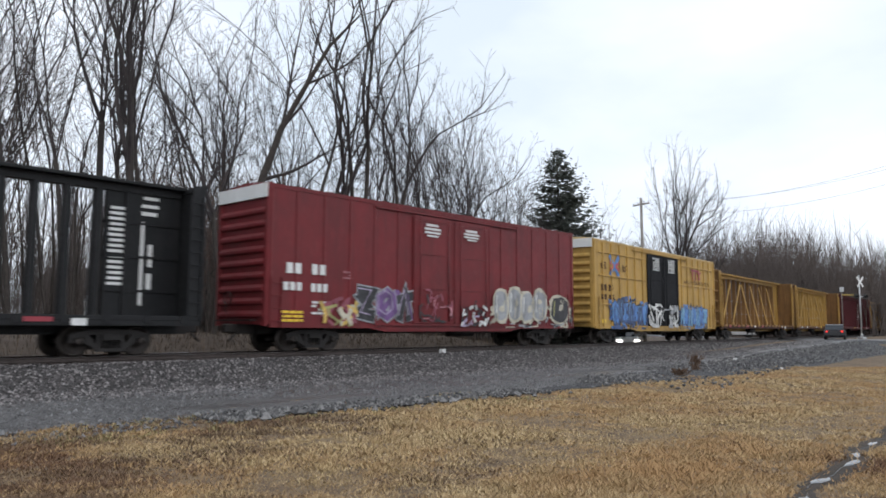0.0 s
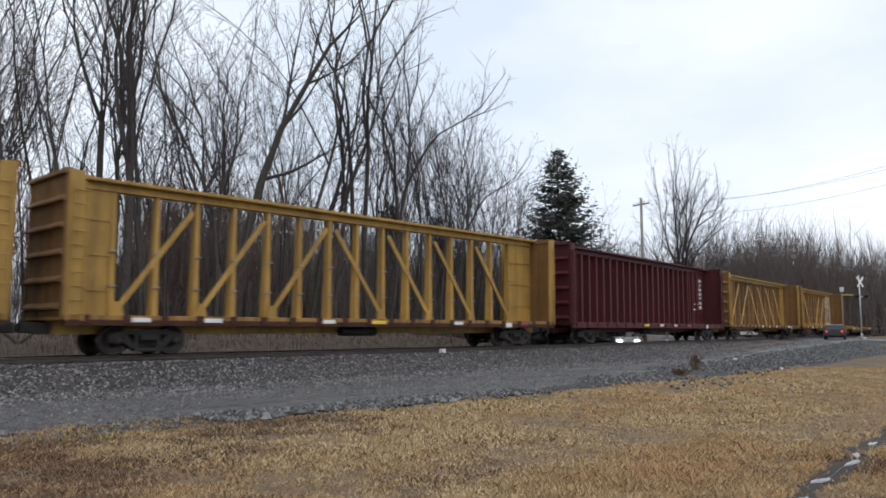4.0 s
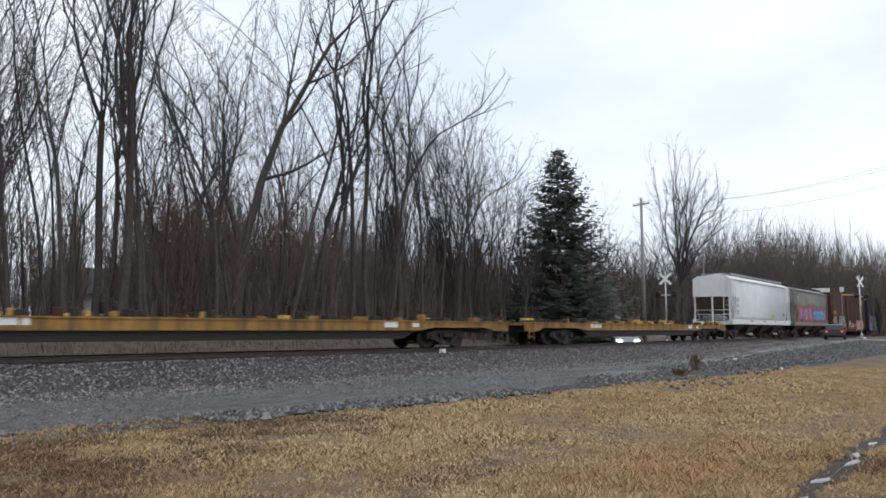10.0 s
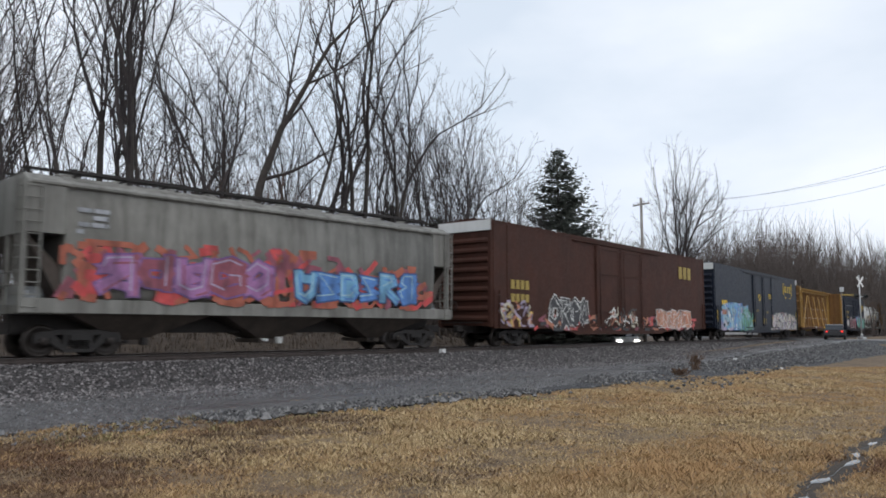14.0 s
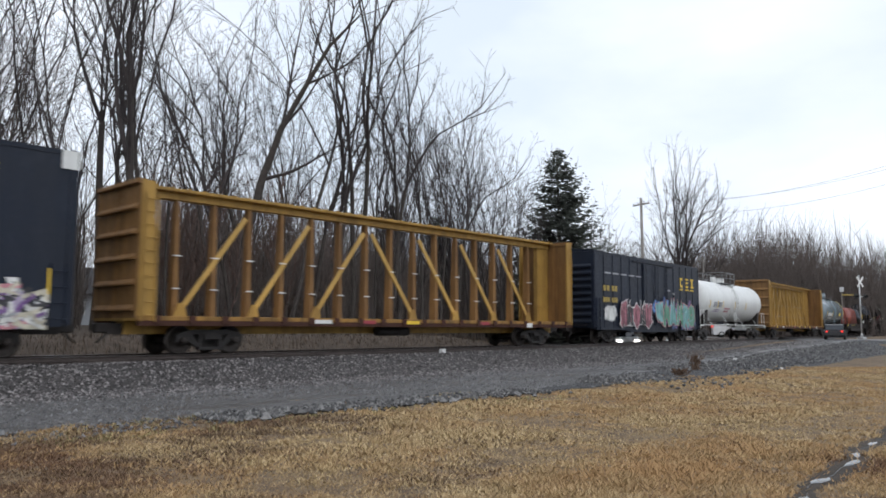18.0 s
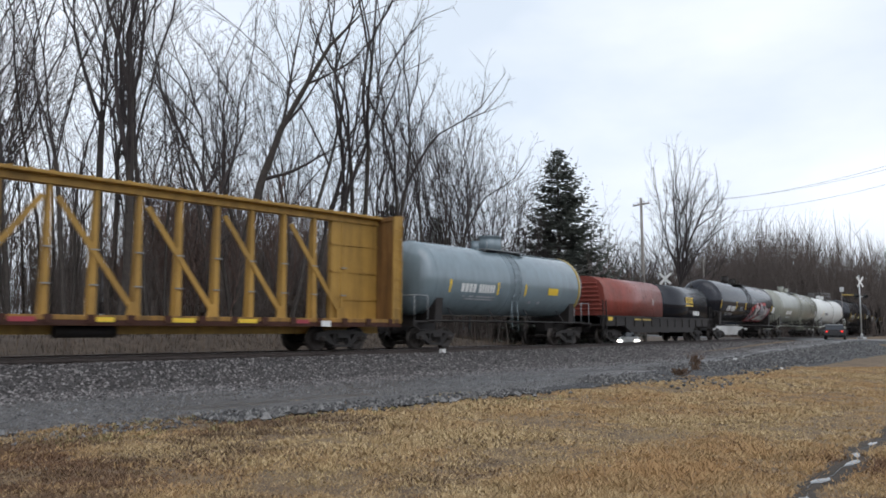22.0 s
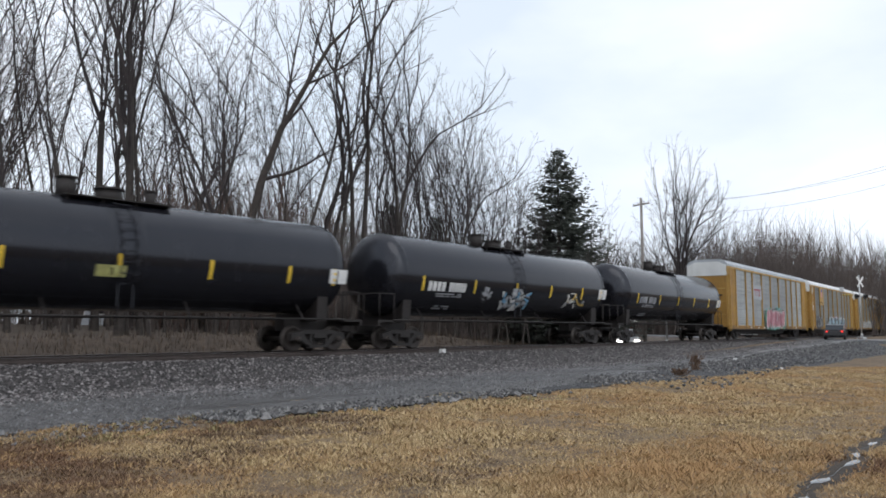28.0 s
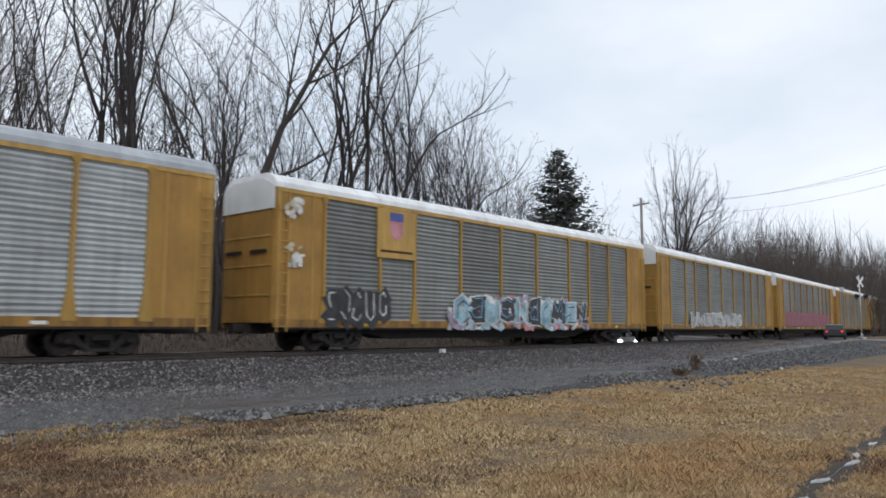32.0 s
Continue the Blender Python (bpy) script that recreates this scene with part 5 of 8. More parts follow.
def tank_bars(car, x0, z0, rows, r, zc, mat, name="stencil", label=""):
    """Lettering bars laid on the round shell."""
    m = Mesh()
    for x, z, w, hh in rows:
        pts = []
        for dz in (0, hh / 2, hh):
            zz = z0 + z + dz - zc
            yy = -math.sqrt(max(0.01, (r + 0.008) ** 2 - zz * zz))
            pts.append((yy, zz + zc))
        vs = [(x0 + x + dx, yy + d, zz) for dx in (0, w) for yy, zz in pts for d in (0.0, 0.02)]
        m.add(vs, [(0, 2, 8, 6), (2, 4, 10, 8), (1, 7, 9, 3), (3, 9, 11, 5), (0, 6, 7, 1), (4, 5, 11, 10), (0, 1, 3, 2), (2, 3, 5, 4), (6, 8, 9, 7), (8, 10, 11, 9)])
    return fine_print(part(name, m, mat, car, label), rows)


# ---- coil car ----
def coil_car(name, label, q0, q1):
    car, ln = car_thing(name, label, q0, q1, "coil car", (q1 - q0) - 4.2)
    h = ln / 2
    m = Mesh()
    for s in (-1, 1):
        a, b = sorted((s * 1.30, s * 1.45))
        m.prism([(-h + 0.2, 1.52), (-h + 0.2, 1.0), (-h + 3.0, 1.0), (-h + 3.8, 0.62), (h - 3.8, 0.62), (h - 3.0, 1.0), (h - 0.2, 1.0), (h - 0.2, 1.52)], "y", a, b)
        m.box(-h, h, min(s * 1.2, s * 1.5), max(s * 1.2, s * 1.5), 1.46, 1.56)
        for i in range(14):
            x = -h + 0.6 + i * (ln - 1.2) / 13
            m.box(x - 0.04, x + 0.04, min(s * 1.44, s * 1.5), max(s * 1.44, s * 1.5), 0.95, 1.5)
    m.box(-h + 0.1, h - 0.1, -1.3, 1.3, 1.0, 1.1)
    m.box(-h + 0.3, h - 0.3, -0.3, 0.3, 0.62, 1.0)
    part("frame", m, STEEL, car)
    for i, (a, b, mat, lab) in enumerate(((-h + 0.55, -0.03, HOODRED, "red arched hood"), (0.03, h - 0.55, BLACKP, "black arched hood"))):
        m = Mesh()
        z0, z1 = 1.58, 3.76
        prof = [(-1.40, z0), (-1.42, z0 + 0.9), (-1.33, z1 - 0.62), (-1.08, z1 - 0.28), (-0.7, z1 - 0.08), (-0.3, z1), (0.3, z1), (0.7, z1 - 0.08), (1.08, z1 - 0.28), (1.33, z1 - 0.62), (1.42, z0 + 0.9), (1.40, z0)]
        m.prism(prof, "x", a, b, True)
        hood = part("hood", m, mat, car, lab)
        m = Mesh()
        for k in range(7):
            z = z0 + 0.25 + k * 0.24
            e = a if i == 0 else b
            s = -1 if i == 0 else 1
            m.prism([(e, z), (e + s * 0.06, z + 0.03), (e + s * 0.06, z + 0.09), (e, z + 0.12)], "y", -1.25 + 0.05 * k, 1.25 - 0.05 * k)
        part("end_rib", m, mat, hood)
        for x in (a + 1.2, b - 1.2):
            for yy in (-0.75, 0.75):
                m = Mesh()
                m.rod((x - 0.12, yy, z1 - 0.12), (x - 0.12, yy, z1 + 0.26), 0.03, n=6)
                m.rod((x - 0.12, yy, z1 + 0.26), (x + 0.1, yy * 0.9, z1 + 0.3), 0.03, n=6)
                part("lifting_hook", m, STEEL, hood)
    side_bars(car, 0, 0, [(3.95, 2.55, 0.12, 0.4), (4.07, 2.83, 0.2, 0.12), (4.07, 2.55, 0.2, 0.12), (4.42, 2.55, 0.3, 0.1), (4.42, 2.70, 0.3, 0.1), (4.42, 2.85, 0.3, 0.1), (4.86, 2.55, 0.34, 0.1), (4.95, 2.65, 0.16, 0.2), (4.86, 2.85, 0.34, 0.1), (3.95, 2.35, 1.25, 0.09)], -1.435, YELLOWMARK, "logo_patch", "yellow painted emblem")
    side_bars(car, 5.2, 1.75, [(0, 0, 0.25, 0.28), (0.32, 0, 0.2, 0.28), (0.58, 0, 0.22, 0.28), (0.86, 0, 0.25, 0.28)], -1.43, WHITEMARK)
    side_bars(car, -h + 4.2, 1.32, [(0, 0, 0.9, 0.11), (1.1, 0, 1.3, 0.11)], -1.505, WORNY)
    side_bars(car, -h + 0.8, 1.28, [(0, 0, 0.5, 0.2)], -1.505, YELLOWMARK, "data_plate")
    side_bars(car, -1.6, 2.3, [(0, 0, 0.1, 0.32)], -1.43, WHITEMARK)
    for s in (-1, 1):
        ladder(car, s * (h - 0.3), -1.52, 0.6, 2.4, 0.4, STEEL, 5)
    return car, ln


# ---- covered car carriers ----
def auto_rack(name, label, q0, q1, roof_mat, eave=5.62, panel_mat=None, seed=1):
    car, ln = car_thing(name, label, q0, q1, "auto rack", 20.1)
    h, y, sill = ln / 2, 1.5, 0.80
    pm = panel_mat or ZINC
    rng = random.Random(seed)
    m = Mesh()
    m.box(-h, h, -1.4, 1.4, 0.98, 1.06)
    m.prism([(-h + 0.4, 1.0), (-h + 0.4, 0.66), (-h + 5.2, 0.62), (-h + 6.2, 0.40), (h - 6.2, 0.40), (h - 5.2, 0.62), (h - 0.4, 0.66), (h - 0.4, 1.0)], "y", -0.5, 0.5)
    for s in (-1, 1):
        a, b = sorted((s * 1.40, s * 1.53))
        m.prism([(-h + 0.3, 1.06), (-h + 0.3, sill - 0.02), (h - 0.3, sill - 0.02), (h - 0.3, 1.06)], "y", a, b)
    part("underframe", m, STEEL, car)
    for s in (-1, 1):
        m = Mesh()
        a, b = sorted((s * 1.42, s * 1.56))
        m.bevel_box(-h, h, a, b, sill + 0.04, 1.12, 0.012)
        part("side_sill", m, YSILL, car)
        m = Mesh()
        a, b = sorted((s * 1.38, s * 1.55))
        m.box(-h, h, a, b, eave - 0.16, eave)
        part("top_rail", m, YELLOW, car)
    e0 = 1.9
    nz = 52
    z0, z1 = 1.12, eave - 0.16
    prof = [(z0 + (z1 - z0) * k / nz, 0.0 if k % 2 else 0.034) for k in range(nz + 1)]
    post = Mesh()
    post.prism([(-0.07, eave - 0.1), (-0.13, eave - 0.12), (-0.13, eave - 0.2), (-0.065, eave - 0.36), (-0.065, 2.0), (-0.2, 1.14), (-0.2, 1.0), (0.2, 1.0), (0.2, 1.14), (0.065, 2.0), (0.065, eave - 0.36), (0.13, eave - 0.2), (0.13, eave - 0.12), (0.07, eave - 0.1)], "y", -0.05, 0.06)
    postd = post.data("side_post", TRUSSY)
    cuts = (-11.15, -8.4, -6.5, -3.65, -0.8, 2.05, 4.95, 6.9, 9.0, 11.15)
    for a, b in zip(cuts, cuts[1:]):
        w = b - a
        corr = Mesh()
        vs = [(x, -d, z) for x in (0.05, w - 0.05) for z, d in prof] + [(x, 0.03, z) for x in (0.05, w - 0.05) for z in (z0, z1)]
        n = nz + 1
        corr.add(vs, [(i, i + 1, n + i + 1, n + i) for i in range(nz)] + [(2 * n, 2 * n + 2, 2 * n + 3, 2 * n + 1)])
        panel = corr.data("side_panel", pm)
        part("side_panel", panel, None, car, at=pose(a, -1.47, 0))
        part("side_panel", panel, None, car, at=pose(b, 1.47, 0, 0, 0, 180))
    for x in cuts:
        for s in (-1, 1):
            part("side_post", postd, None, car, at=pose(x, s * 1.535, 0, 0, 0, 0 if s < 0 else 180))
    for s in (-1, 1):
        e = s * h
        for yy in (-1.52, 1.47):
            m = Mesh()
            m.box(min(e, e - s * 1.98), max(e, e - s * 1.98), yy, yy + 0.05, 1.06, eave - 0.1)
            bay = part("end_bay", m, OCHRE, car)
            for u0, u1, d0, d1, w0, w1 in ((0.0, 0.16, 0.9, eave, -0.02, 0.07), (0.48, 0.55, 1.0, eave - 0.1, -0.03, 0.06), (1.5, 1.56, 1.0, eave - 0.1, -0.03, 0.06)):
                m = Mesh()
                m.box(min(e - s * u0, e - s * u1), max(e - s * u0, e - s * u1), yy + w0, yy + w1, d0, d1)
                part("end_post", m, YELLOW, bay)
        for yy, sg in ((-1.45, 1), (1.45, -1)):
            m = Mesh()
            a, b = sorted((yy, yy + sg * 1.44))
            f0, f1 = sorted((e - s * 0.05, e + s * 0.08))
            m.box(f0, f1, a, b, 1.0, eave - 0.05)
            dr = part("end_door", m, OCHRE, car)
            for z in (1.9, 2.9, 3.9, 4.9):
                m = Mesh()
                m.box(min(e, e + s * 0.11), max(e, e + s * 0.11), a + 0.05, b - 0.05, z, z + 0.06)
                part("door_rib", m, YELLOW, dr)
            m = Mesh()
            m.box(min(e + s * 0.1, e + s * 0.14), max(e + s * 0.1, e + s * 0.14), a + 0.3, b - 0.2, 3.35, 3.47)
            part("door_bar", m, STEEL, dr)
        m = Mesh()
        m.prism([(-1.5, eave - 0.75), (1.5, eave - 0.75), (1.5, eave + 0.05), (0.9, eave + 0.32), (-0.9, eave + 0.32), (-1.5, eave + 0.05)], "x", min(e + s * 0.085, e + s * 0.13), max(e + s * 0.085, e + s * 0.13))
        part("end_cap", m, WHITEP, car, "pale end cap under the roof")
        ladder(car, e - s * 0.25, -1.58, 0.7, eave - 0.6, 0.4, YELLOW, 12)
    m = Mesh()
    rp = [(-1.56, eave - 0.02), (-1.54, eave + 0.16), (-1.36, eave + 0.36), (-0.95, eave + 0.52), (0.95, eave + 0.52), (1.36, eave + 0.36), (1.54, eave + 0.16), (1.56, eave - 0.02)]
    m.prism(rp, "x", -h - 0.06, h + 0.06)
    for i in range(int(ln / 1.1)):
        x = -h + 0.3 + i * 1.1
        m.prism([(u * 1.006, z + 0.014) for u, z in rp], "x", x, x + 0.05)
    part("roof", m, roof_mat, car)
    side_bars(car, 0, 0, [(-h + 1.8 + k * 1.9 + rng.uniform(0, 0.6), 0.90, rng.uniform(0.15, 0.45), 0.10) for k in range(12) if rng.random() < 0.6], -1.565, rng.choice((YELLOWMARK, WHITEMARK)), "data_plate")
    return car, ln


# ---- the train, first car to last ----
def rows_of(rng, x0, x1, z0, z1, lines, fill=0.75):
    """Bars that stand for lines of small print in the given patch."""
    h = (z1 - z0) / lines
    out = []
    for k in range(lines):
        x = x0 + rng.uniform(0, 0.1) * (x1 - x0)
        while x < x1 - 0.02:
            w = min(rng.uniform(0.7, 2.2) * h, x1 - x)
            if rng.random() < fill:
                out.append((x, z0 + k * h, w, h * 0.62))
            x += w + 0.28 * h
    return out


def glyphs(x0, x1, z0, z1, n):
    """n upright blocks: letters that stand as plain shapes."""
    w = (x1 - x0) / n
    return [(x0 + i * w + 0.1 * w, z0, 0.72 * w, z1 - z0) for i in range(n)]


def lettering(car, words, x, z, width, y, mat):
    """Words in the built-in font, raised a little off the car's side."""
    cu = bpy.data.curves.new("words", "FONT")
    cu.body, cu.extrude, cu.resolution_u = words, 0.002, 2
    ob = bpy.data.objects.new("words", cu)
    bpy.context.scene.collection.objects.link(ob)
    me = bpy.data.meshes.new_from_object(ob.evaluated_get(bpy.context.evaluated_depsgraph_get()))
    bpy.data.objects.remove(ob)
    me.name = "lettering"
    k = width / (max(v.co.x for v in me.vertices) - min(v.co.x for v in me.vertices))
    me.transform(pose(x, y, z, 90) @ Matrix.Scale(k, 4))
    me.materials.append(mat)
    return part("lettering", me, None, car, "faded brown lettering")


LR = random.Random(9)

# black centre-beam car
cb0, _ = centre_beam("centre_beam_car", "empty black centre-beam lumber car of the freight train", -11.2, 12.0, DKGREEN, "slim", 5.25, 1, 2.0)
side_bars(cb0, 0, 0, [(9.2 + 0.02 * (k % 3), 2.1 + k * 0.165, 0.62 if k % 5 else 0.5, 0.085) for k in range(15)], -0.118, WHITEMARK, "load_chart")
side_bars(cb0, 0, 0, [(10.2, 1.5, 0.1, 2.6), (10.42, 2.0, 0.16, 0.5), (10.45, 2.7, 0.14, 0.7), (10.2, 4.3, 0.5, 0.12), (10.2, 4.55, 0.55, 0.1), (10.25, 4.8, 0.5, 0.1)], -0.118, WHITEMARK, "load_chart")

# dark red box car
red, _ = box_car("box_car", "dark red high box car with sprayed lettering and double doors", 14.2, 32.65, 5.66, RED, RED, doors=(0.37, 0.632), posts=(-9.1, -8.05, -6.85, -5.65, -4.45, -3.2, 3.3, 4.5, 5.7, 6.9, 8.0, 9.1))
y0 = -1.54
side_bars(red, 0, 0, glyphs(-8.5, -7.8, 2.68, 3.04, 2) + glyphs(-7.43, -6.75, 2.68, 3.04, 2), y0, WHITEMARK, "reporting_mark", "white stencilled mark")
side_bars(red, 0, 0, glyphs(-8.6, -7.78, 2.1, 2.38, 3) + glyphs(-7.44, -6.66, 2.08, 2.37, 3), y0, WHITEMARK, "reporting_mark")
side_bars(red, 0, 0, rows_of(LR, -8.67, -7.74, 1.04, 1.46, 3, 0.95), y0, YELLOWMARK, "data_plate")
side_bars(red, 0, 0, rows_of(LR, -7.4, -6.6, 1.3, 1.8, 4), y0, WHITEMARK, "small_print")
side_bars(red, 0, 0, rows_of(LR, -6.0, -5.66, 2.6, 2.92, 3, 0.9), y0, SP["rose"], "small_print")
side_bars(red, 0, 0, [(-1.75, 4.95, 0.7, 0.1), (-1.85, 4.8, 0.95, 0.09), (-1.85, 4.66, 0.95, 0.08), (-1.7, 4.53, 0.65, 0.07)], -1.645, WHITEMARK, "door_notice")
side_bars(red, 0, 0, [(0.7, 4.93, 0.75, 0.1), (0.6, 4.8, 0.98, 0.08), (0.6, 4.68, 0.95, 0.07), (0.8, 4.57, 0.6, 0.06)], -1.645, WHITEMARK, "door_notice")
graffiti(red, -5.35, -2.3, 0.95, 2.45, -1.545, 3, "black", "grey", None, "lilac", 3, label="sprayed black lettering edged in grey", second="purple", sharp=0.2)
scrawl(red, -7.0, -5.3, 0.95, 1.9, -1.545, ("maroon", "lime", "cream", "yellow"), 26, 8, 0.5, 0.12, "faded yellow-green sprayed patch")
scrawl(red, -2.1, -0.2, 1.1, 2.4, -1.65, ("maroon", "black", "rose"), 24, 7, 0.5, 0.07, "faded sprayed scrawl")
scrawl(red, 0.4, 2.3, 0.95, 2.0, -1.65, ("black", "lilac", "white"), 26, 6, 0.4, 0.09, "small sprayed white and lilac tag")
scrawl(red, 2.3, 9.0, 0.92, 1.9, -1.545, ("cream", "grey", "black", "cream"), 60, 9, 0.7, 0.09, "loose cream sprayed strokes", dome=0.1)
graffiti(red, 2.7, 6.7, 1.05, 2.75, -1.57, 4, "grey", "cream", None, "white", 4, label="sprayed silver lettering with cream outline", sharp=0.07)
graffiti(red, 7.1, 8.6, 1.05, 2.4, -1.57, 1, "black", "cream", None, "lime", 5, label="sprayed dark and cream letter", sharp=0.07)

# yellow box car
ybox, _ = box_car("box_car", "yellow high box car with black doors and blue sprayed lettering", 34.7, 53.6, 5.66, YELLOW, CREAMR, ribs=18, rib=0.075, doors=(0.368, 0.627), door_mat=BLACKM, girts=(2.13, 3.68, 4.95))
m = Mesh()
for s_ in (-1, 1):
    m.bar((-6.96 - s_ * 0.58, -1.548 - 0.004 * s_, 3.74), (-6.96 + s_ * 0.58, -1.548 - 0.004 * s_, 4.86), 0.26, 0.006, (0, -1, 0))
part("emblem", m, SP["blue"], ybox, "blue and red crossed-arrow emblem")
m = Mesh()
for a, b in ((-1, 1), (1, -1), (-1, -1), (1, 1)):
    m.bar((-6.96 + a * 0.58, -1.560, 4.3 + b * 0.18), (-6.96 + a * 0.12, -1.560, 4.3 + b * 0.04), 0.14, 0.006, (0, -1, 0))
part("emblem_arrow", m, SP["red"], ybox)
side_bars(ybox, 0, 0, rows_of(LR, -8.6, -7.97, 4.1, 4.5, 4) + rows_of(LR, -5.95, -5.33, 4.06, 4.46, 4), y0, BROWN, "small_print")
side_bars(ybox, 0, 0, glyphs(-8.6, -7.9, 2.9, 3.25, 2) + glyphs(-7.7, -7.1, 2.9, 3.25, 2) + glyphs(-8.6, -7.9, 2.42, 2.7, 2) + glyphs(-7.7, -7.0, 2.42, 2.7, 2), y0, BROWN, "reporting_mark")
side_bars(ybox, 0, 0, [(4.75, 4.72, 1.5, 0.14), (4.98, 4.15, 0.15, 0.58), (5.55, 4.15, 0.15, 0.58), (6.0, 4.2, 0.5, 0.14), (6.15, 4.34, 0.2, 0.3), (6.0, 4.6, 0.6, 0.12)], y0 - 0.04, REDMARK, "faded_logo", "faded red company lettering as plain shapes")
lettering(ybox, "RAILCAR POOLING EXPERTS", 3.45, 3.83, 4.6, -1.578, BROWN)
side_bars(ybox, 0, 0, rows_of(LR, -1.86, -0.84, 4.4, 5.2, 7, 0.95) + rows_of(LR, 0.56, 1.62, 4.36, 5.25, 7, 0.95), -1.645, WHITEMARK, "door_notice")
side_bars(ybox, 0, 0, [(-8.57, 1.14, 0.5, 0.2)], y0, YELLOWMARK, "data_plate")
scrawl(ybox, -7.7, -2.6, 0.92, 2.6, -1.545, ("navy", "black", "blue", "navy"), 90, 110, 0.7, 0.17, "dark blue sprayed cloud", dome=0.3)
graffiti(ybox, -7.4, -2.8, 1.0, 2.5, -1.572, 7, "blue", "black", None, "sky", 11, 0.08, "sprayed blue lettering with dark outline", sharp=0.22, second="navy")
scrawl(ybox, 2.5, 7.7, 0.92, 2.5, -1.545, ("navy", "black", "blue"), 90, 120, 0.7, 0.17, "dark blue sprayed cloud", dome=0.3)
graffiti(ybox, 2.65, 7.5, 1.0, 2.35, -1.572, 7, "sky", "navy", None, "aqua", 12, 0.05, "sprayed blue lettering with dark outline", sharp=0.22, second="blue")
scrawl(ybox, -2.6, 2.0, 1.0, 2.3, -1.65, ("white", "white", "grey"), 24, 13, 0.9, 0.15, "loose white sprayed tag", dome=0.1)

centre_beam("centre_beam_car", "empty yellow centre-beam lumber car with slanting braces", 55.0, 77.5, TRUSSY, "truss", 5.2, 3, 1.3, RUSTY)
centre_beam("centre_beam_car", "empty yellow centre-beam lumber car with slanting braces", 78.8, 101.8, TRUSSY, "truss", 5.2, 4, 1.3)
dk, _ = centre_beam("centre_beam_car", "empty dark red centre-beam lumber car with slim posts", 103.3, 126.5, DKRED, "slim", 5.25, 5, 2.6)
side_bars(dk, 0, 0, [(8.9, 2.3 + 0.36 * k, 0.24, 0.22) for k in range(6)] + [(10.4, 2.3 + 0.33 * k, 0.5, 0.2) for k in range(7)] + [(9.2, 2.2, 0.9, 0.1), (9.4, 2.6, 0.8, 0.08)], -0.118, WHITEMARK, "load_chart")
centre_beam("centre_beam_car", "empty yellow centre-beam lumber car with slanting braces", 128.2, 150.9, TRUSSY, "truss", 5.2, 6, 1.0, RUSTY)
cb4, _ = centre_beam("centre_beam_car", "empty worn yellow centre-beam car with solid end panels", 152.4, 175.2, OCHRE, "panel", 5.2, 7, 2.6, RUSTY)
scrawl(cb4, 7.9, 10.5, 1.4, 4.7, -0.12, ("cream", "grey", "cream", "yellow"), 60, 140, 0.9, 0.34, "faded cream sprayed patch", dome=0.1)
scrawl(cb4, 8.1, 10.3, 1.7, 4.5, -0.145, ("black", "black", "grey"), 22, 14, 0.9, 0.07, "black sprayed lines", dome=0.1)
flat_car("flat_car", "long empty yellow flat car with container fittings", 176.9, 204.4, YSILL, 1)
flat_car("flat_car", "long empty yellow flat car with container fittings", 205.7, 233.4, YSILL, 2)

# covered hoppers
hopw, _ = hopper_car("hopper_car", "clean pale grey covered hopper car with four bays", 234.9, 253.3, HOPW, 4.80, 1.2, 4)
for k, (a, b, c, d) in enumerate(((-7.95, -7.3, 3.01, 3.33), (-7.95, -7.4, 2.53, 2.81), (-7.95, -7.45, 1.98, 2.35))):
    side_bars(hopw, 0, 0, rows_of(LR, a, b, c, d, 2, 0.95), -1.556, SP["grey"], "reporting_mark")
side_bars(hopw, 0, 0, [(2.6, 1.84, 0.7, 0.3)], -1.552, YELLOWMARK, "yellow_panel")
side_bars(hopw, 0, 0, [(6.4, 2.06, 0.37, 0.2)], -1.552, SP["black"], "small_print")
for x in (-4.3, -0.5, 3.3, 6.9):
    side_bars(hopw, 0, 0, [(x, 1.42, 0.9 if x < 0 else 0.45, 0.12)], -1.545, SP["orange"], "reflector")
hopg, _ = hopper_car("hopper_car", "weathered grey covered hopper car with purple and blue sprayed lettering", 254.9, 271.5, HOPG, 4.80, 1.2, 3, STEEL)
scrawl(hopg, -7.2, 6.9, 1.62, 3.35, -1.565, ("maroon", "rust", "rust", "red"), 150, 150, 0.8, 0.2, "red and orange sprayed cloud", dome=0.25)
graffiti(hopg, -6.3, -0.5, 1.70, 3.1, -1.592, 5, "violet", "purple", None, "lilac", 15, sharp=0.18, second="maroon", label="sprayed violet lettering on an orange cloud")
graffiti(hopg, 0.3, 6.1, 1.68, 2.9, -1.592, 6, "sky", "navy", None, "aqua", 16, sharp=0.18, second="blue", label="sprayed sky-blue lettering on an orange cloud")
side_bars(hopg, 0, 0, rows_of(LR, -6.9, -6.0, 3.4, 4.2, 4, 0.8), -1.556, SP["grey"], "reporting_mark")

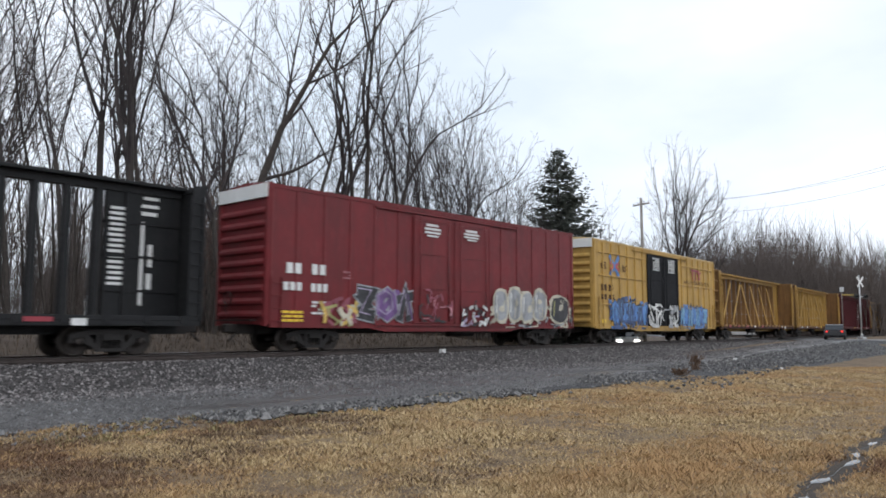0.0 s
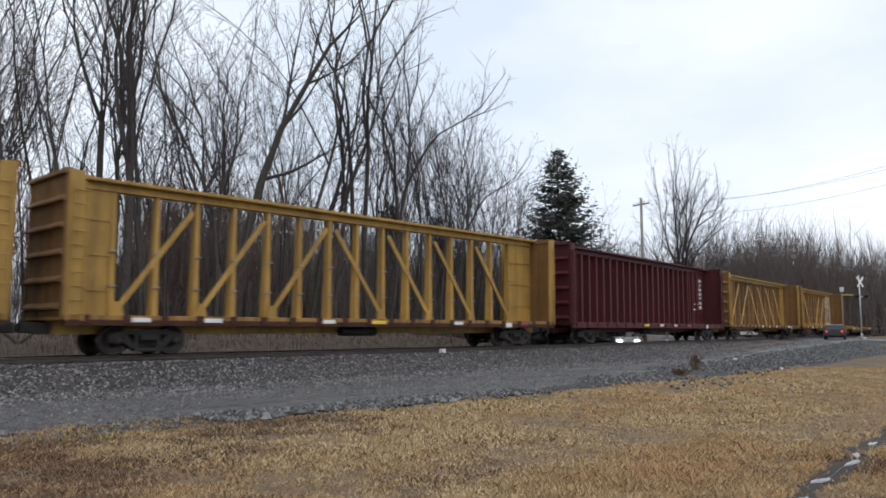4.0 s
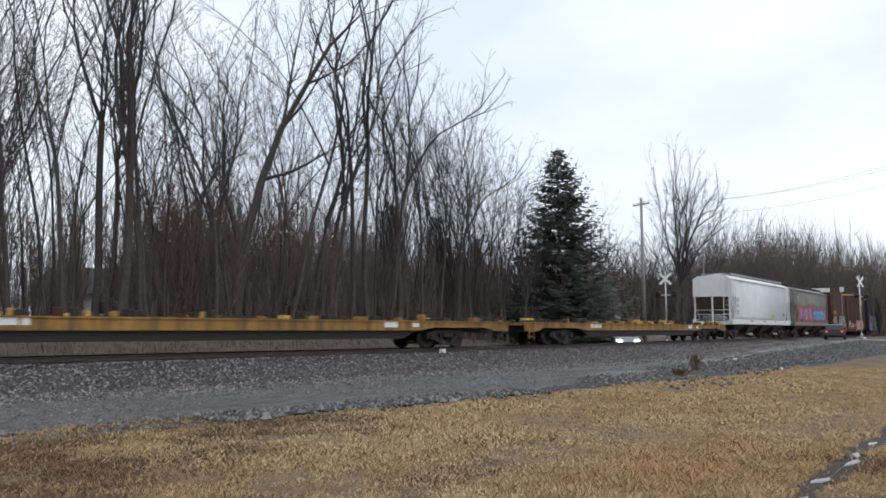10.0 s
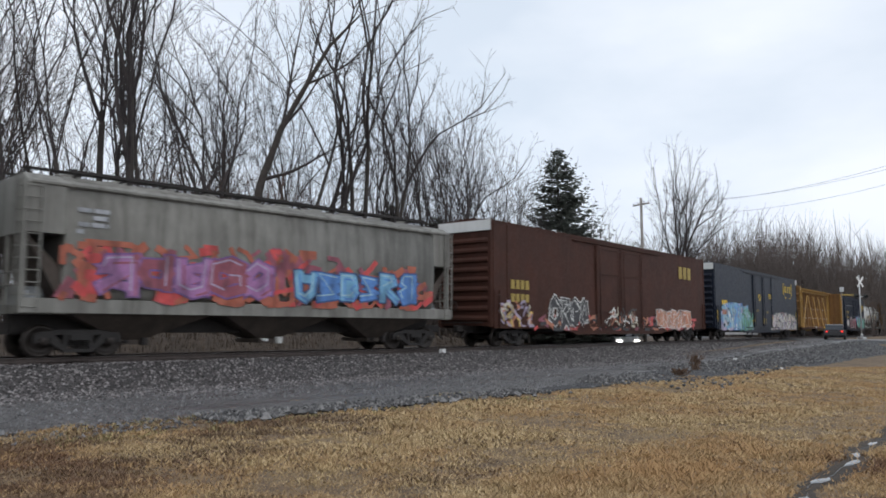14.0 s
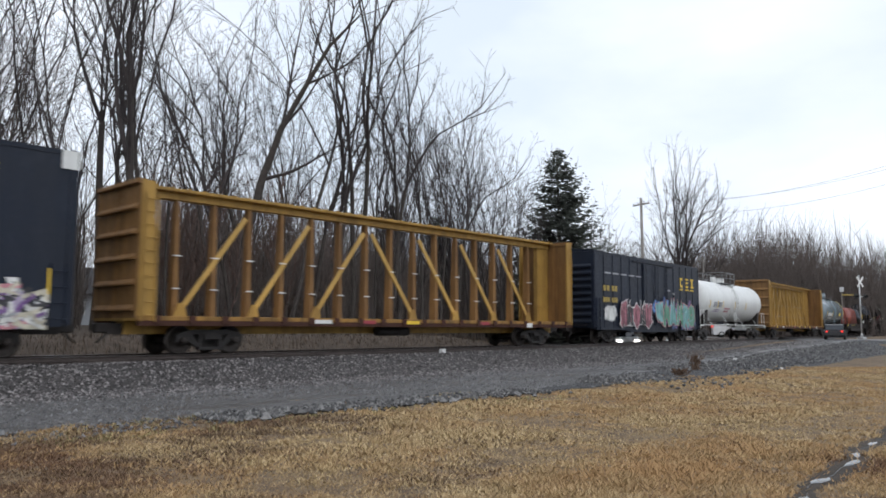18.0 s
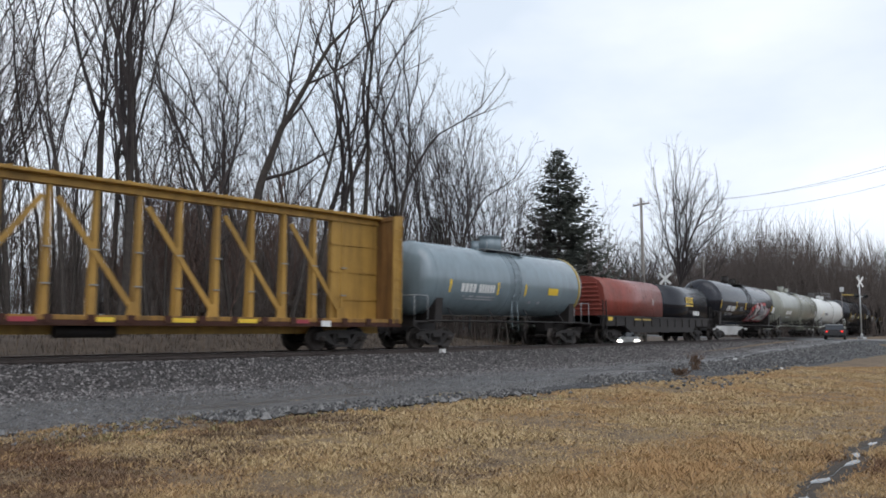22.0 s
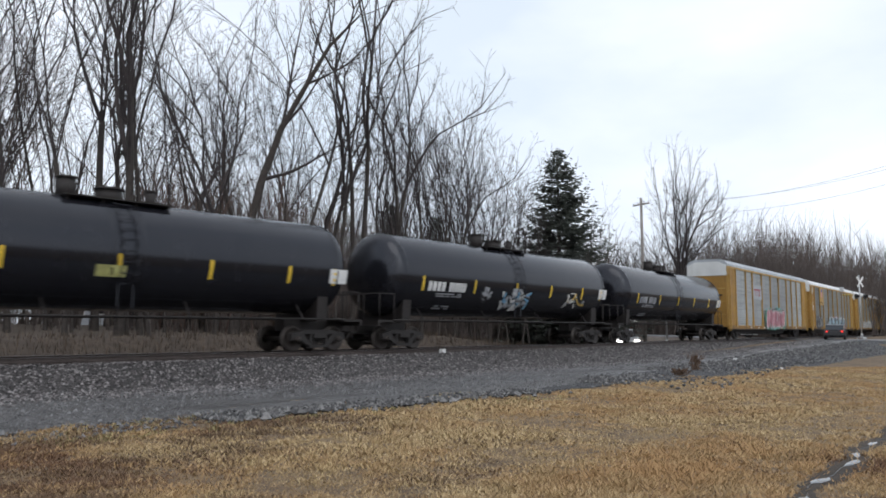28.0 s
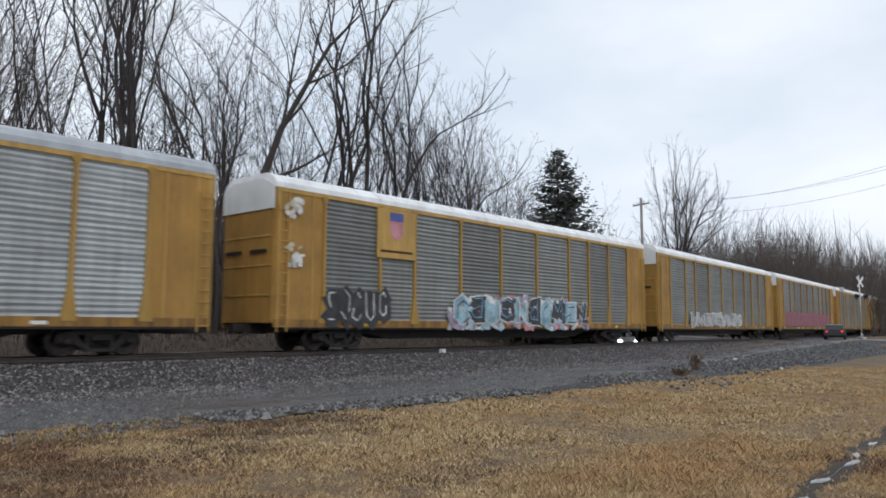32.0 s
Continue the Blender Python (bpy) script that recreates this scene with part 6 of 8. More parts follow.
# long box cars
brown, _ = box_car("box_car", "long rust-brown box car with sprayed lettering", 273.9, 299.6, 5.66, BROWN, BROWN, ribs=20, doors=(0.375, 0.60), posts=(-12.7, -11.6, 0.0, 12.7))
side_bars(brown, 0, 0, glyphs(-11.4, -9.8, 2.64, 3.06, 4) + glyphs(-11.4, -9.8, 2.05, 2.42, 4), y0, WORNY, "reporting_mark", "faded yellow stencil")
graffiti(brown, -8.0, -4.1, 0.8, 2.5, -1.545, 4, "black", "white", None, "white", 17, 0.0, "sprayed white and black lettering", sharp=0.3)
scrawl(brown, -12.3, -9.5, 0.95, 2.1, -1.545, ("yellow", "cream", "orange", "lilac"), 40, 18, 0.5, 0.10, "faded pale sprayed patch")
scrawl(brown, -9.4, 11.0, 0.8, 1.5, -1.545, ("orange", "maroon", "red", "black"), 110, 180, 0.9, 0.13, "red and orange sprayed band", dome=0.1)
graffiti(brown, 4.5, 10.0, 0.8, 2.1, -1.57, 7, "orange", "white", None, "cream", 19, 0.0, "sprayed orange and white lettering", sharp=0.25)
scrawl(brown, -2.6, 1.6, 0.95, 2.0, -1.65, ("orange", "cream", "white", "black"), 46, 20, 0.5, 0.08, "faded orange sprayed scrawl")
side_bars(brown, 0, 0, glyphs(8.2, 10.4, 4.1, 4.9, 3), y0, WORNY, "faded_logo", "faded yellow company mark as plain shapes")
csx, _ = box_car("box_car", "long dark blue box car with sprayed lettering", 301.9, 327.2, 5.66, NAVY, NAVY, ribs=20, doors=(0.389, 0.615), posts=(-12.5, 3.3, 12.5))
side_bars(csx, 0, 0, glyphs(-11.1, -9.75, 2.62, 3.0, 4), y0, YELLOWMARK, "reporting_mark", "yellow stencilled mark")
side_bars(csx, 0, 0, glyphs(-11.1, -9.9, 1.92, 2.28, 4), y0 - 0.03, SP["orange"], "reporting_mark")
side_bars(csx, 0, 0, [(7.35, 4.0, 0.12, 1.1), (7.35, 4.0, 0.3, 0.1), (7.35, 5.0, 0.3, 0.1), (10.5, 4.0, 0.12, 1.1), (10.32, 4.0, 0.3, 0.1), (10.32, 5.0, 0.3, 0.1), (7.95, 4.25, 0.16, 0.6), (8.11, 4.69, 0.3, 0.16), (8.11, 4.25, 0.3, 0.16), (8.85, 4.25, 0.4, 0.14), (8.85, 4.48, 0.4, 0.14), (8.85, 4.71, 0.4, 0.14), (9.62, 4.25, 0.5, 0.13), (9.76, 4.38, 0.22, 0.34), (9.62, 4.72, 0.5, 0.13), (7.9, 3.72, 0.2, 0.12), (8.2, 3.72, 0.2, 0.12), (9.6, 3.72, 0.2, 0.12), (9.9, 3.72, 0.2, 0.12)], y0, YELLOWMARK, "company_logo", "yellow bracketed company mark as plain shapes")
side_bars(csx, 0, 0, rows_of(LR, -1.57, -0.8, 3.18, 3.77, 4, 0.9) + rows_of(LR, 1.59, 2.37, 3.47, 3.93, 3, 0.9), -1.645, YELLOWMARK, "door_notice")
scrawl(csx, -11.4, -4.4, 0.85, 2.75, -1.545, ("sky", "lilac", "blue", "aqua", "white", "sky"), 190, 21, 0.9, 0.20, "sprayed sky-blue and lilac shapes", dome=0.2)
scrawl(csx, -6.6, -3.3, 0.80, 2.5, -1.57, ("green", "teal", "green", "aqua"), 46, 210, 0.8, 0.20, "sprayed green shapes", dome=0.6)
scrawl(csx, 2.4, 12.0, 0.82, 2.35, -1.545, ("grey", "purple", "cream", "rose", "white", "lilac", "white", "black", "cream"), 520, 22, 0.5, 0.085, "dense pale many-coloured sprayed scrawl", dome=0.5)
side_bars(csx, 0, 0, rows_of(LR, -2.2, -1.7, 2.3, 2.5, 2, 0.9) + rows_of(LR, 0.9, 1.4, 2.2, 2.4, 2, 0.9) + [(-0.15, 1.25, 0.14, 0.5), (0.5, 1.25, 0.14, 0.5), (-2.9, 1.4, 0.12, 0.4)], -1.645, WORNY, "door_mark")
m = Mesh()
m.box(12.2, 12.63, -1.56, -1.535, 5.15, 5.66)
part("white_corner", m, WHITEP, csx, "white-painted roof corner")
side_bars(csx, 0, 0, [(12.0, 1.5, 0.12, 0.9), (-12.2, 1.4, 0.12, 0.8), (-3.2, 1.3, 0.12, 0.6), (3.1, 1.3, 0.12, 0.6)], y0, YELLOWMARK, "reflector")
centre_beam("centre_beam_car", "empty yellow centre-beam lumber car with slanting braces", 329.0, 351.6, TRUSSY, "truss", 5.2, 8, 0.55, RUSTY)
csb, _ = box_car("box_car", "dark blue box car with ribbed sides and teal sprayed lettering", 353.9, 369.4, 5.02, NAVY, NAVY, sill=0.78, ribs=14, doors=(0.40, 0.62), white_cap=False)
side_bars(csb, 0, 0, glyphs(-6.8, -5.95, 2.9, 3.2, 2) + glyphs(-5.75, -5.0, 2.9, 3.2, 2) + glyphs(-6.8, -5.95, 2.28, 2.55, 3) + glyphs(-5.75, -5.0, 2.28, 2.55, 3), y0, WORNY, "reporting_mark", "worn yellow stencil")
side_bars(csb, 0, 0, [(4.3, 3.55, 0.16, 0.62), (4.46, 4.02, 0.28, 0.15), (4.46, 3.55, 0.28, 0.15), (5.3, 3.55, 0.42, 0.13), (5.3, 3.8, 0.42, 0.13), (5.3, 4.04, 0.42, 0.13), (6.2, 3.55, 0.5, 0.12), (6.34, 3.67, 0.22, 0.38), (6.2, 4.05, 0.5, 0.12)] + [(4.2, 3.36, 0.6, 0.08), (5.2, 3.36, 0.6, 0.08), (6.1, 3.36, 0.6, 0.08)], y0, YELLOWMARK, "company_logo", "yellow company mark as plain shapes")
side_bars(csb, 0, 0, [(-6.6 + 1.02 * k, 3.85, 0.75, 0.08) for k in range(5)] + [(2.2, 3.2, 0.4, 0.1), (3.0, 3.0, 0.3, 0.15)], y0, SP["grey"], "small_print")
graffiti(csb, -6.5, -5.5, 1.2, 2.1, -1.545, 1, "white", "white", "grey", None, 23, 0.0, "white sprayed shape", sharp=0.25)
graffiti(csb, -4.95, -0.7, 0.88, 2.4, -1.65, 5, "maroon", "white", None, "rose", 24, 0.03, "sprayed maroon lettering with white outline", sharp=0.22, second="black")
scrawl(csb, -0.4, 6.7, 0.86, 2.75, -1.655, ("purple", "navy", "blue"), 30, 250, 0.6, 0.26, "purple and pink sprayed patches", dome=0.2)
graffiti(csb, -0.1, 6.4, 0.9, 2.6, -1.68, 6, "teal", "rose", None, "aqua", 25, 0.0, "sprayed teal lettering edged in pink", sharp=0.16, second="green")

# tank cars, lumber car and coil car
wt, _ = tank_car("tank_car", "white tank car with railed top platform", 369.9, 386.4, WHITEP, 1.50, 2.95, 0.6, None, "rails", sill_mat=WHITEP, stripes=(-6.15, -4.4, -3.2, -0.25, 2.6))
tank_bars(wt, 0, 0, glyphs(-5.4, -4.5, 2.42, 2.8, 4) + glyphs(-4.3, -3.4, 2.42, 2.8, 5), 1.50, 2.95, SP["grey"], "reporting_mark")
tank_bars(wt, 0, 0, rows_of(LR, -2.75, -1.45, 2.1, 2.5, 2, 0.95), 1.50, 2.95, SP["rose"], "faded_logo", "faded red company mark as plain shapes")
tank_bars(wt, 0, 0, rows_of(LR, -5.4, -3.7, 2.1, 2.32, 2, 0.8), 1.50, 2.95, SP["lilac"], "small_print")
centre_beam("centre_beam_car", "empty yellow centre-beam lumber car with slanting braces", 388.0, 410.4, TRUSSY, "truss", 5.2, 9, 1.9)
gt, _ = tank_car("tank_car", "blue-grey tank car with yellow stripes", 411.0, 424.6, TANKG, 1.57, 2.94, 0.45, WORNY, "house", (-4.65, -1.36, 0.75))
tank_bars(gt, 0, 0, glyphs(-3.95, -2.9, 2.38, 2.74, 4) + glyphs(-2.75, -1.6, 2.38, 2.74, 6), 1.57, 2.94, WHITEMARK, "reporting_mark", "white stencilled mark")
tank_bars(gt, 0, 0, rows_of(LR, -3.75, -1.5, 2.06, 2.28, 2, 0.8) + rows_of(LR, 0.8, 2.2, 2.0, 2.2, 1, 0.8), 1.57, 2.94, SP["grey"], "small_print")
tank_bars(gt, 0, 0, [(2.66, 2.45, 0.85, 0.33)], 1.57, 2.94, YELLOWMARK, "yellow_panel")
coil_car("coil_car", "steel-coil car with one red and one black hood", 425.6, 442.9)
bt, _ = tank_car("tank_car", "black tank car with red and white sprayed lettering", 443.9, 460.9, BLACKP, 1.58, 2.98, 0.55, None, "low", (-7.2, -3.46, -1.03, 4.0, 6.9))
tank_bars(bt, 0, 0, glyphs(-5.65, -4.8, 2.22, 2.58, 4) + glyphs(-4.6, -3.65, 2.22, 2.58, 6), 1.58, 2.98, WHITEMARK, "reporting_mark", "white stencilled mark")
tank_bars(bt, 0, 0, rows_of(LR, -5.6, -3.8, 1.9, 2.1, 2, 0.8) + rows_of(LR, -2.4, -1.7, 2.3, 2.6, 3, 0.9), 1.58, 2.98, SP["grey"], "small_print")
tank_bars(bt, 0, 0, [(7.1, 2.26, 0.75, 0.5)], 1.58, 2.98, WHITEMARK, "placard")
scrawl(bt, 0.9, 6.1, 1.6, 2.95, 0, ("red", "maroon", "red", "rose"), 60, 260, 0.7, 0.2, "red sprayed cloud", shell=(1.58, 2.98), dome=0.5)
scrawl(bt, 1.4, 5.6, 1.7, 2.8, 0, ("black", "grey", "grey", "white"), 44, 26, 0.6, 0.19, "silver and black sprayed strokes", shell=(1.61, 2.98), dome=0.3)
tn, _ = tank_car("tank_car", "grey-green tank car streaked with rust", 461.6, 479.6, TAN, 1.60, 2.95, 0.6, None, "low", sill_mat=TAN)
tank_bars(tn, 0, 0, glyphs(-5.8, -5.0, 2.24, 2.56, 4) + glyphs(-4.85, -3.9, 2.24, 2.56, 6), 1.60, 2.95, WHITEMARK, "reporting_mark", "white stencilled mark")
tank_bars(tn, 0, 0, rows_of(LR, -5.3, -3.9, 1.9, 2.1, 2, 0.8), 1.60, 2.95, SP["grey"], "small_print")
tank_bars(tn, 0, 0, [(6.6, 2.3, 0.7, 0.45)], 1.60, 2.95, SP["grey"], "placard")
wu, _ = tank_car("tank_car", "soiled white tank car with railed top platform", 480.3, 496.4, WHITEP, 1.42, 2.95, 0.8, None, "rails", sill_mat=WHITEP, stripes=(-5.6, 5.6))
tank_bars(wu, 0, 0, glyphs(-4.6, -3.0, 2.4, 2.7, 7), 1.42, 2.95, SP["grey"], "reporting_mark")
for k, (a, b) in enumerate(((497.1, 514.8), (515.5, 533.3), (534.0, 552.0))):
    tk, _ = tank_car("tank_car", "glossy black tank car with yellow reflective stripes", a, b, BLACKP, 1.67, 2.98, 0.5, None, "low", (-6.6, -3.3, -0.25, 2.6, 5.5, 7.4))
    tank_bars(tk, 0, 0, glyphs(-6.3, -5.2, 2.34, 2.72, 4) + glyphs(-5.0, -3.9, 2.34, 2.72, 6), 1.67, 2.98, WHITEMARK if k == 1 else SP["grey"], "reporting_mark")
    tank_bars(tk, 0, 0, rows_of(LR, -5.9, -4.1, 2.12, 2.3, 2, 0.8) + rows_of(LR, -5.5, -4.5, 1.62, 1.8, 2, 0.9), 1.67, 2.98, SP["grey"], "small_print")
    tank_bars(tk, 0, 0, [(7.2, 2.4, 0.75, 0.5)], 1.67, 2.98, WHITEMARK, "placard")
    if k == 0:
        tank_bars(tk, 0, 0, [(-0.9, 2.25, 0.85, 0.33)], 1.67, 2.98, SP["lime"], "yellow_panel")
    if k == 1:
        scrawl(tk, -2.9, -2.1, 1.9, 2.6, 0, ("grey", "black", "grey"), 10, 27, 0.4, 0.07, "faint grey sprayed smudge", shell=(1.67, 2.98))
        scrawl(tk, -1.2, 0.9, 1.7, 2.6, 0, ("grey", "white", "sky", "grey"), 34, 28, 0.5, 0.10, "pale grey and blue sprayed lettering", shell=(1.67, 2.98))
        scrawl(tk, 4.0, 5.9, 1.9, 2.6, 0, ("grey", "yellow", "white"), 14, 29, 0.5, 0.08, "faint grey and yellow sprayed strokes", shell=(1.67, 2.98))

# car carriers
racks = [auto_rack("auto_rack", lab, a, b, roof, ev, pan, k)[0] for k, (lab, a, b, roof, ev, pan) in enumerate((
    ("yellow auto rack with bright corrugated panels and grey roof", 553.1, 579.5, ROOFG, 5.66, ZINC),
    ("yellow auto rack with dull panels and white roof", 581.7, 608.1, ROOFW, 5.58, GREYZ),
    ("brownish auto rack with dull panels and white roof", 610.3, 636.7, ROOFW, 5.58, GREYZ),
    ("yellow auto rack with a maroon sprayed band", 638.8, 665.2, ROOFW, 5.58, GREYZ),
    ("yellow auto rack with dull panels and white roof", 667.3, 693.7, ROOFW, 5.58, GREYZ),
    ("yellow auto rack with dull panels and grey roof", 695.8, 722.2, ROOFG, 5.58, GREYZ)))]
r1, r2, r3, r4 = racks[:4]
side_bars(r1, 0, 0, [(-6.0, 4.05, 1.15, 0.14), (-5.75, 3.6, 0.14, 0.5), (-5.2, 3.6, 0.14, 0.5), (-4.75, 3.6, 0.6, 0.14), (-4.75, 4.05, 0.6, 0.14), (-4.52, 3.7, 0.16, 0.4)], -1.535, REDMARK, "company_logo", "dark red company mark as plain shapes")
scrawl(r1, -3.0, 3.9, 0.84, 2.75, -1.60, ("green", "black", "green", "teal"), 90, 310, 0.7, 0.2, "green and black sprayed cloud", dome=0.35)
graffiti(r1, -2.6, 3.3, 0.9, 2.6, -1.628, 7, "rose", "white", None, "pink", 31, 0.12, "sprayed pink lettering with white edges", sharp=0.22, second="maroon")
m = Mesh()
m.box(-6.35, -3.75, -1.53, -1.515, 3.3, 4.5)
part("logo_panel", m, ROOFG, r1, "pale panel behind the company mark")
m = Mesh()
m.bevel_box(-8.63, -6.55, -1.60, -1.55, 3.5, 5.4, 0.01)
plate = part("sign_plate", m, YELLOW, r2, "yellow sign plate")
m = Mesh()
m.prism([(-7.95, 4.95), (-7.95, 4.5), (-7.8, 4.3), (-7.6, 4.22), (-7.4, 4.3), (-7.25, 4.5), (-7.25, 4.95)], "y", -1.612, -1.602)
part("shield", m, SP["rose"], plate)
m = Mesh()
m.box(-7.97, -7.23, -1.616, -1.603, 4.95, 5.28)
part("shield_top", m, BLUEMARK, plate)
side_bars(plate, 0, 0, [(-8.45, 3.72, 1.75, 0.09)], -1.604, BROWN, "plate_line")
graffiti(r2, -11.1, -7.9, 0.86, 2.3, -1.60, 5, "black", "black", None, "white", 32, 0.0, "sprayed black lettering", sharp=0.2)
scrawl(r2, -4.5, 6.7, 0.84, 2.3, -1.60, ("rose", "white", "lilac", "aqua"), 120, 330, 0.7, 0.18, "pale pink sprayed cloud", dome=0.4)
graffiti(r2, -4.2, 6.4, 0.9, 2.3, -1.628, 10, "aqua", "white", None, "sky", 33, 0.03, "sprayed pale blue and white lettering", sharp=0.28, second="black")
scrawl(r2, -12.9, -12.2, 4.6, 5.2, -1.60, ("cream", "white"), 9, 36, 0.3, 0.14, "white paint splash")
scrawl(r2, -12.9, -12.1, 2.9, 3.7, -1.60, ("cream", "white"), 10, 37, 0.3, 0.14, "white paint splash")
graffiti(r3, -7.8, 3.6, 0.95, 2.0, -1.60, 9, "grey", "white", None, "white", 34, 0.15, "sprayed white outline lettering", sharp=0.35)
m = Mesh()
m.box(-11.0, 10.2, -1.603, -1.598, 1.16, 2.5)
part("graffiti_band", m, SP["maroon"], r4, "maroon sprayed band")


# ---- trees ----
BARK = plain("grey_brown_bark", (0.052, 0.043, 0.038), 0.9, 0, 5.0, 0.45, 0.6, 0.03)
TWIG = plain("dark_twig_bark", (0.042, 0.034, 0.034), 0.9, 0, 5.0, 0.4, 0.2)
FIR = plain("dark_needles", (0.12, 0.13, 0.118), 1.0, 0, 3.0, 0.5, 0.3)

_n, _l = FIR.node_tree.nodes, FIR.node_tree.links
_through, _both = _n.new("ShaderNodeBsdfTranslucent"), _n.new("ShaderNodeMixShader")
_through.inputs["Color"].default_value = (0.17, 0.185, 0.165, 1)
_both.inputs[0].default_value = 0.55
_l.new(_n["Principled BSDF"].outputs[0], _both.inputs[1])
_l.new(_through.outputs[0], _both.inputs[2])
_l.new(_both.outputs[0], _n["Material Output"].inputs["Surface"])


def tube(m, pts, radii, n):
    """A bent tapering tube through pts."""
    k = len(m.v)
    prev = None
    for i, (p, r) in enumerate(zip(pts, radii)):
        d = (pts[min(i + 1, len(pts) - 1)] - pts[max(i - 1, 0)]).normalized()
        a = d.orthogonal().normalized() if prev is None else (prev - d * prev.dot(d)).normalized()
        prev = a
        b = d.cross(a)
        for j in range(n):
            t = 2 * math.pi * j / n
            q = p + (a * math.cos(t) + b * math.sin(t)) * r
            m.v.append((q.x, q.y, q.z))
    for i in range(len(pts) - 1):
        for j in range(n):
            m.f.append((k + i * n + j, k + i * n + (j + 1) % n, k + (i + 1) * n + (j + 1) % n, k + (i + 1) * n + j))
            m.sm.append(True)


def grow(rng, start, way, length, r0, r1, segs, wander, lift):
    pts, radii, p, d = [start.copy()], [r0], start.copy(), way.normalized()
    for i in range(segs):
        d = (d + Vector((rng.gauss(0, wander), rng.gauss(0, wander), rng.gauss(0, wander * 0.6) + lift))).normalized()
        p = p + d * (length / segs)
        pts.append(p.copy())
        radii.append(r0 + (r1 - r0) * (i + 1) / segs)
    return pts, radii


def spread(rng, d, angle):
    side = d.orthogonal().normalized()
    side.rotate(Matrix.Rotation(rng.uniform(0, 2 * math.pi), 3, d))
    return (d * math.cos(angle) + side * math.sin(angle)).normalized()


def limb(rng, m, p, d, length, r, level, lift, shoots, fine, tw=0.011):
    """A wavering limb with side shoots, which forks at its end and grows on."""
    segs = max(2, int(length / (0.55 + 0.5 * fine)))
    pts, rad = grow(rng, p, d, length, r, max(tw * 0.8, r * (0.72 if level < 2 else 0.45)), segs, 0.20 if level else 0.13, lift)
    tube(m, pts, rad, 6 if r > 0.09 else 4 if r > 0.03 else 3)
    for j in range(max(1, int(length * shoots))):
        x = (0.18 + 0.80 * (j + rng.random()) / max(1, int(length * shoots))) * segs
        a = min(int(x), segs - 1)
        q = pts[a].lerp(pts[a + 1], x - a)
        rr = max(tw, rad[a] * rng.uniform(0.22, 0.42))
        way = spread(rng, (pts[a + 1] - pts[a]).normalized(), rng.uniform(0.45, 0.95))
        ll = min(length * rng.uniform(0.3, 0.6), 3.2)
        if level < 2 and ll > 0.8:
            limb(rng, m, q, way, ll, rr, max(2, level + 1), lift + 0.03, shoots * 1.15, fine, tw)
        else:
            tp, tr = grow(rng, q, way, ll * 0.8 + 0.15, rr, tw * 0.55, 2, 0.2, 0.08)
            tube(m, tp, tr, 3)
    end = (pts[-1] - pts[-2]).normalized()
    if level < 3:
        for k in range(2):
            limb(rng, m, pts[-1], spread(rng, end, rng.uniform(0.16, 0.42)), length * rng.uniform(0.5, 0.78), rad[-1] * rng.uniform(0.72, 0.94), level + 1, lift, shoots, fine, tw)


def bare_tree_data(seed, height, girth, fork=0.4, leaders=3, splay=0.3, lean=(0, 0), shoots=1.1, fine=1.0, tw=0.011):
    """Two meshes: the trunk up to its fork, and the bare crown of upright wavering leaders, limbs and twigs."""
    rng = random.Random(seed)
    trunk, crown = Mesh(), Mesh()
    h = height * fork
    pts, rad = grow(rng, Vector((0, 0, -0.4)), Vector((lean[0] + rng.gauss(0, 0.04), lean[1] + rng.gauss(0, 0.04), 1)), h + 0.4, girth, girth * 0.72, 7, 0.045, 0.02)
    rad[0] *= 1.3
    tube(trunk, pts, rad, 8)
    for j in range(3):
        a = rng.randrange(3, 7)
        limb(rng, crown, pts[a], spread(rng, Vector((0, 0, 1)), rng.uniform(0.6, 1.0)), height * rng.uniform(0.08, 0.16), girth * rng.uniform(0.14, 0.26), 2, 0.07, shoots, fine, tw)
    top = (pts[-1] - pts[-2]).normalized()
    turn = rng.uniform(0, 6.28)
    side = top.orthogonal().normalized()
    for k in range(leaders):
        way = side.copy()
        way.rotate(Matrix.Rotation(turn + 6.28 * k / leaders + rng.gauss(0, 0.3), 3, top))
        tilt = splay * rng.uniform(0.5, 1.25)
        limb(rng, crown, pts[-1] - top * 0.15, top * math.cos(tilt) + way * math.sin(tilt), height * (1 - fork) * rng.uniform(0.36, 0.5), girth * (0.72 if leaders < 3 else 0.58) * rng.uniform(0.75, 1.0), 0, 0.075, shoots, fine, tw)
    return trunk.data("trunk", BARK), crown.data("crown", TWIG)


TREES = {}


def bare_tree(kind, x, y, turn, size=1.0, label="tall bare broadleaf tree at the edge of the wood", wide=1.0):
    t = tagged(new("tree"), label, "tree", "bare trees of the wood")
    t.matrix_basis = Matrix.Translation((x, y, ground_z(x, y))) @ Matrix.Rotation(turn, 4, "Z")
    for name, data in zip(("trunk", "crown"), TREES[kind]):
        part(name, data, None, t, at=Matrix.Diagonal((size * wide, size * wide, size, 1)))
    return t


def by_pixel_angle(px, depth):
    """A place at a bearing, given as a slope across the view, and a depth along it."""
    u = (px - 784) / 1343.7
    f = Vector((math.cos(YAW), math.sin(YAW)))
    r = Vector((math.sin(YAW), -math.cos(YAW)))
    p = Vector((EYE.x, EYE.y)) + f * depth + r * (u * depth)
    return p.x, p.y


HEIGHT_AT = ([-30, 26, 33, 40, 46, 60], [18.5, 18.5, 17.0, 14.0, 12.0, 11.0])


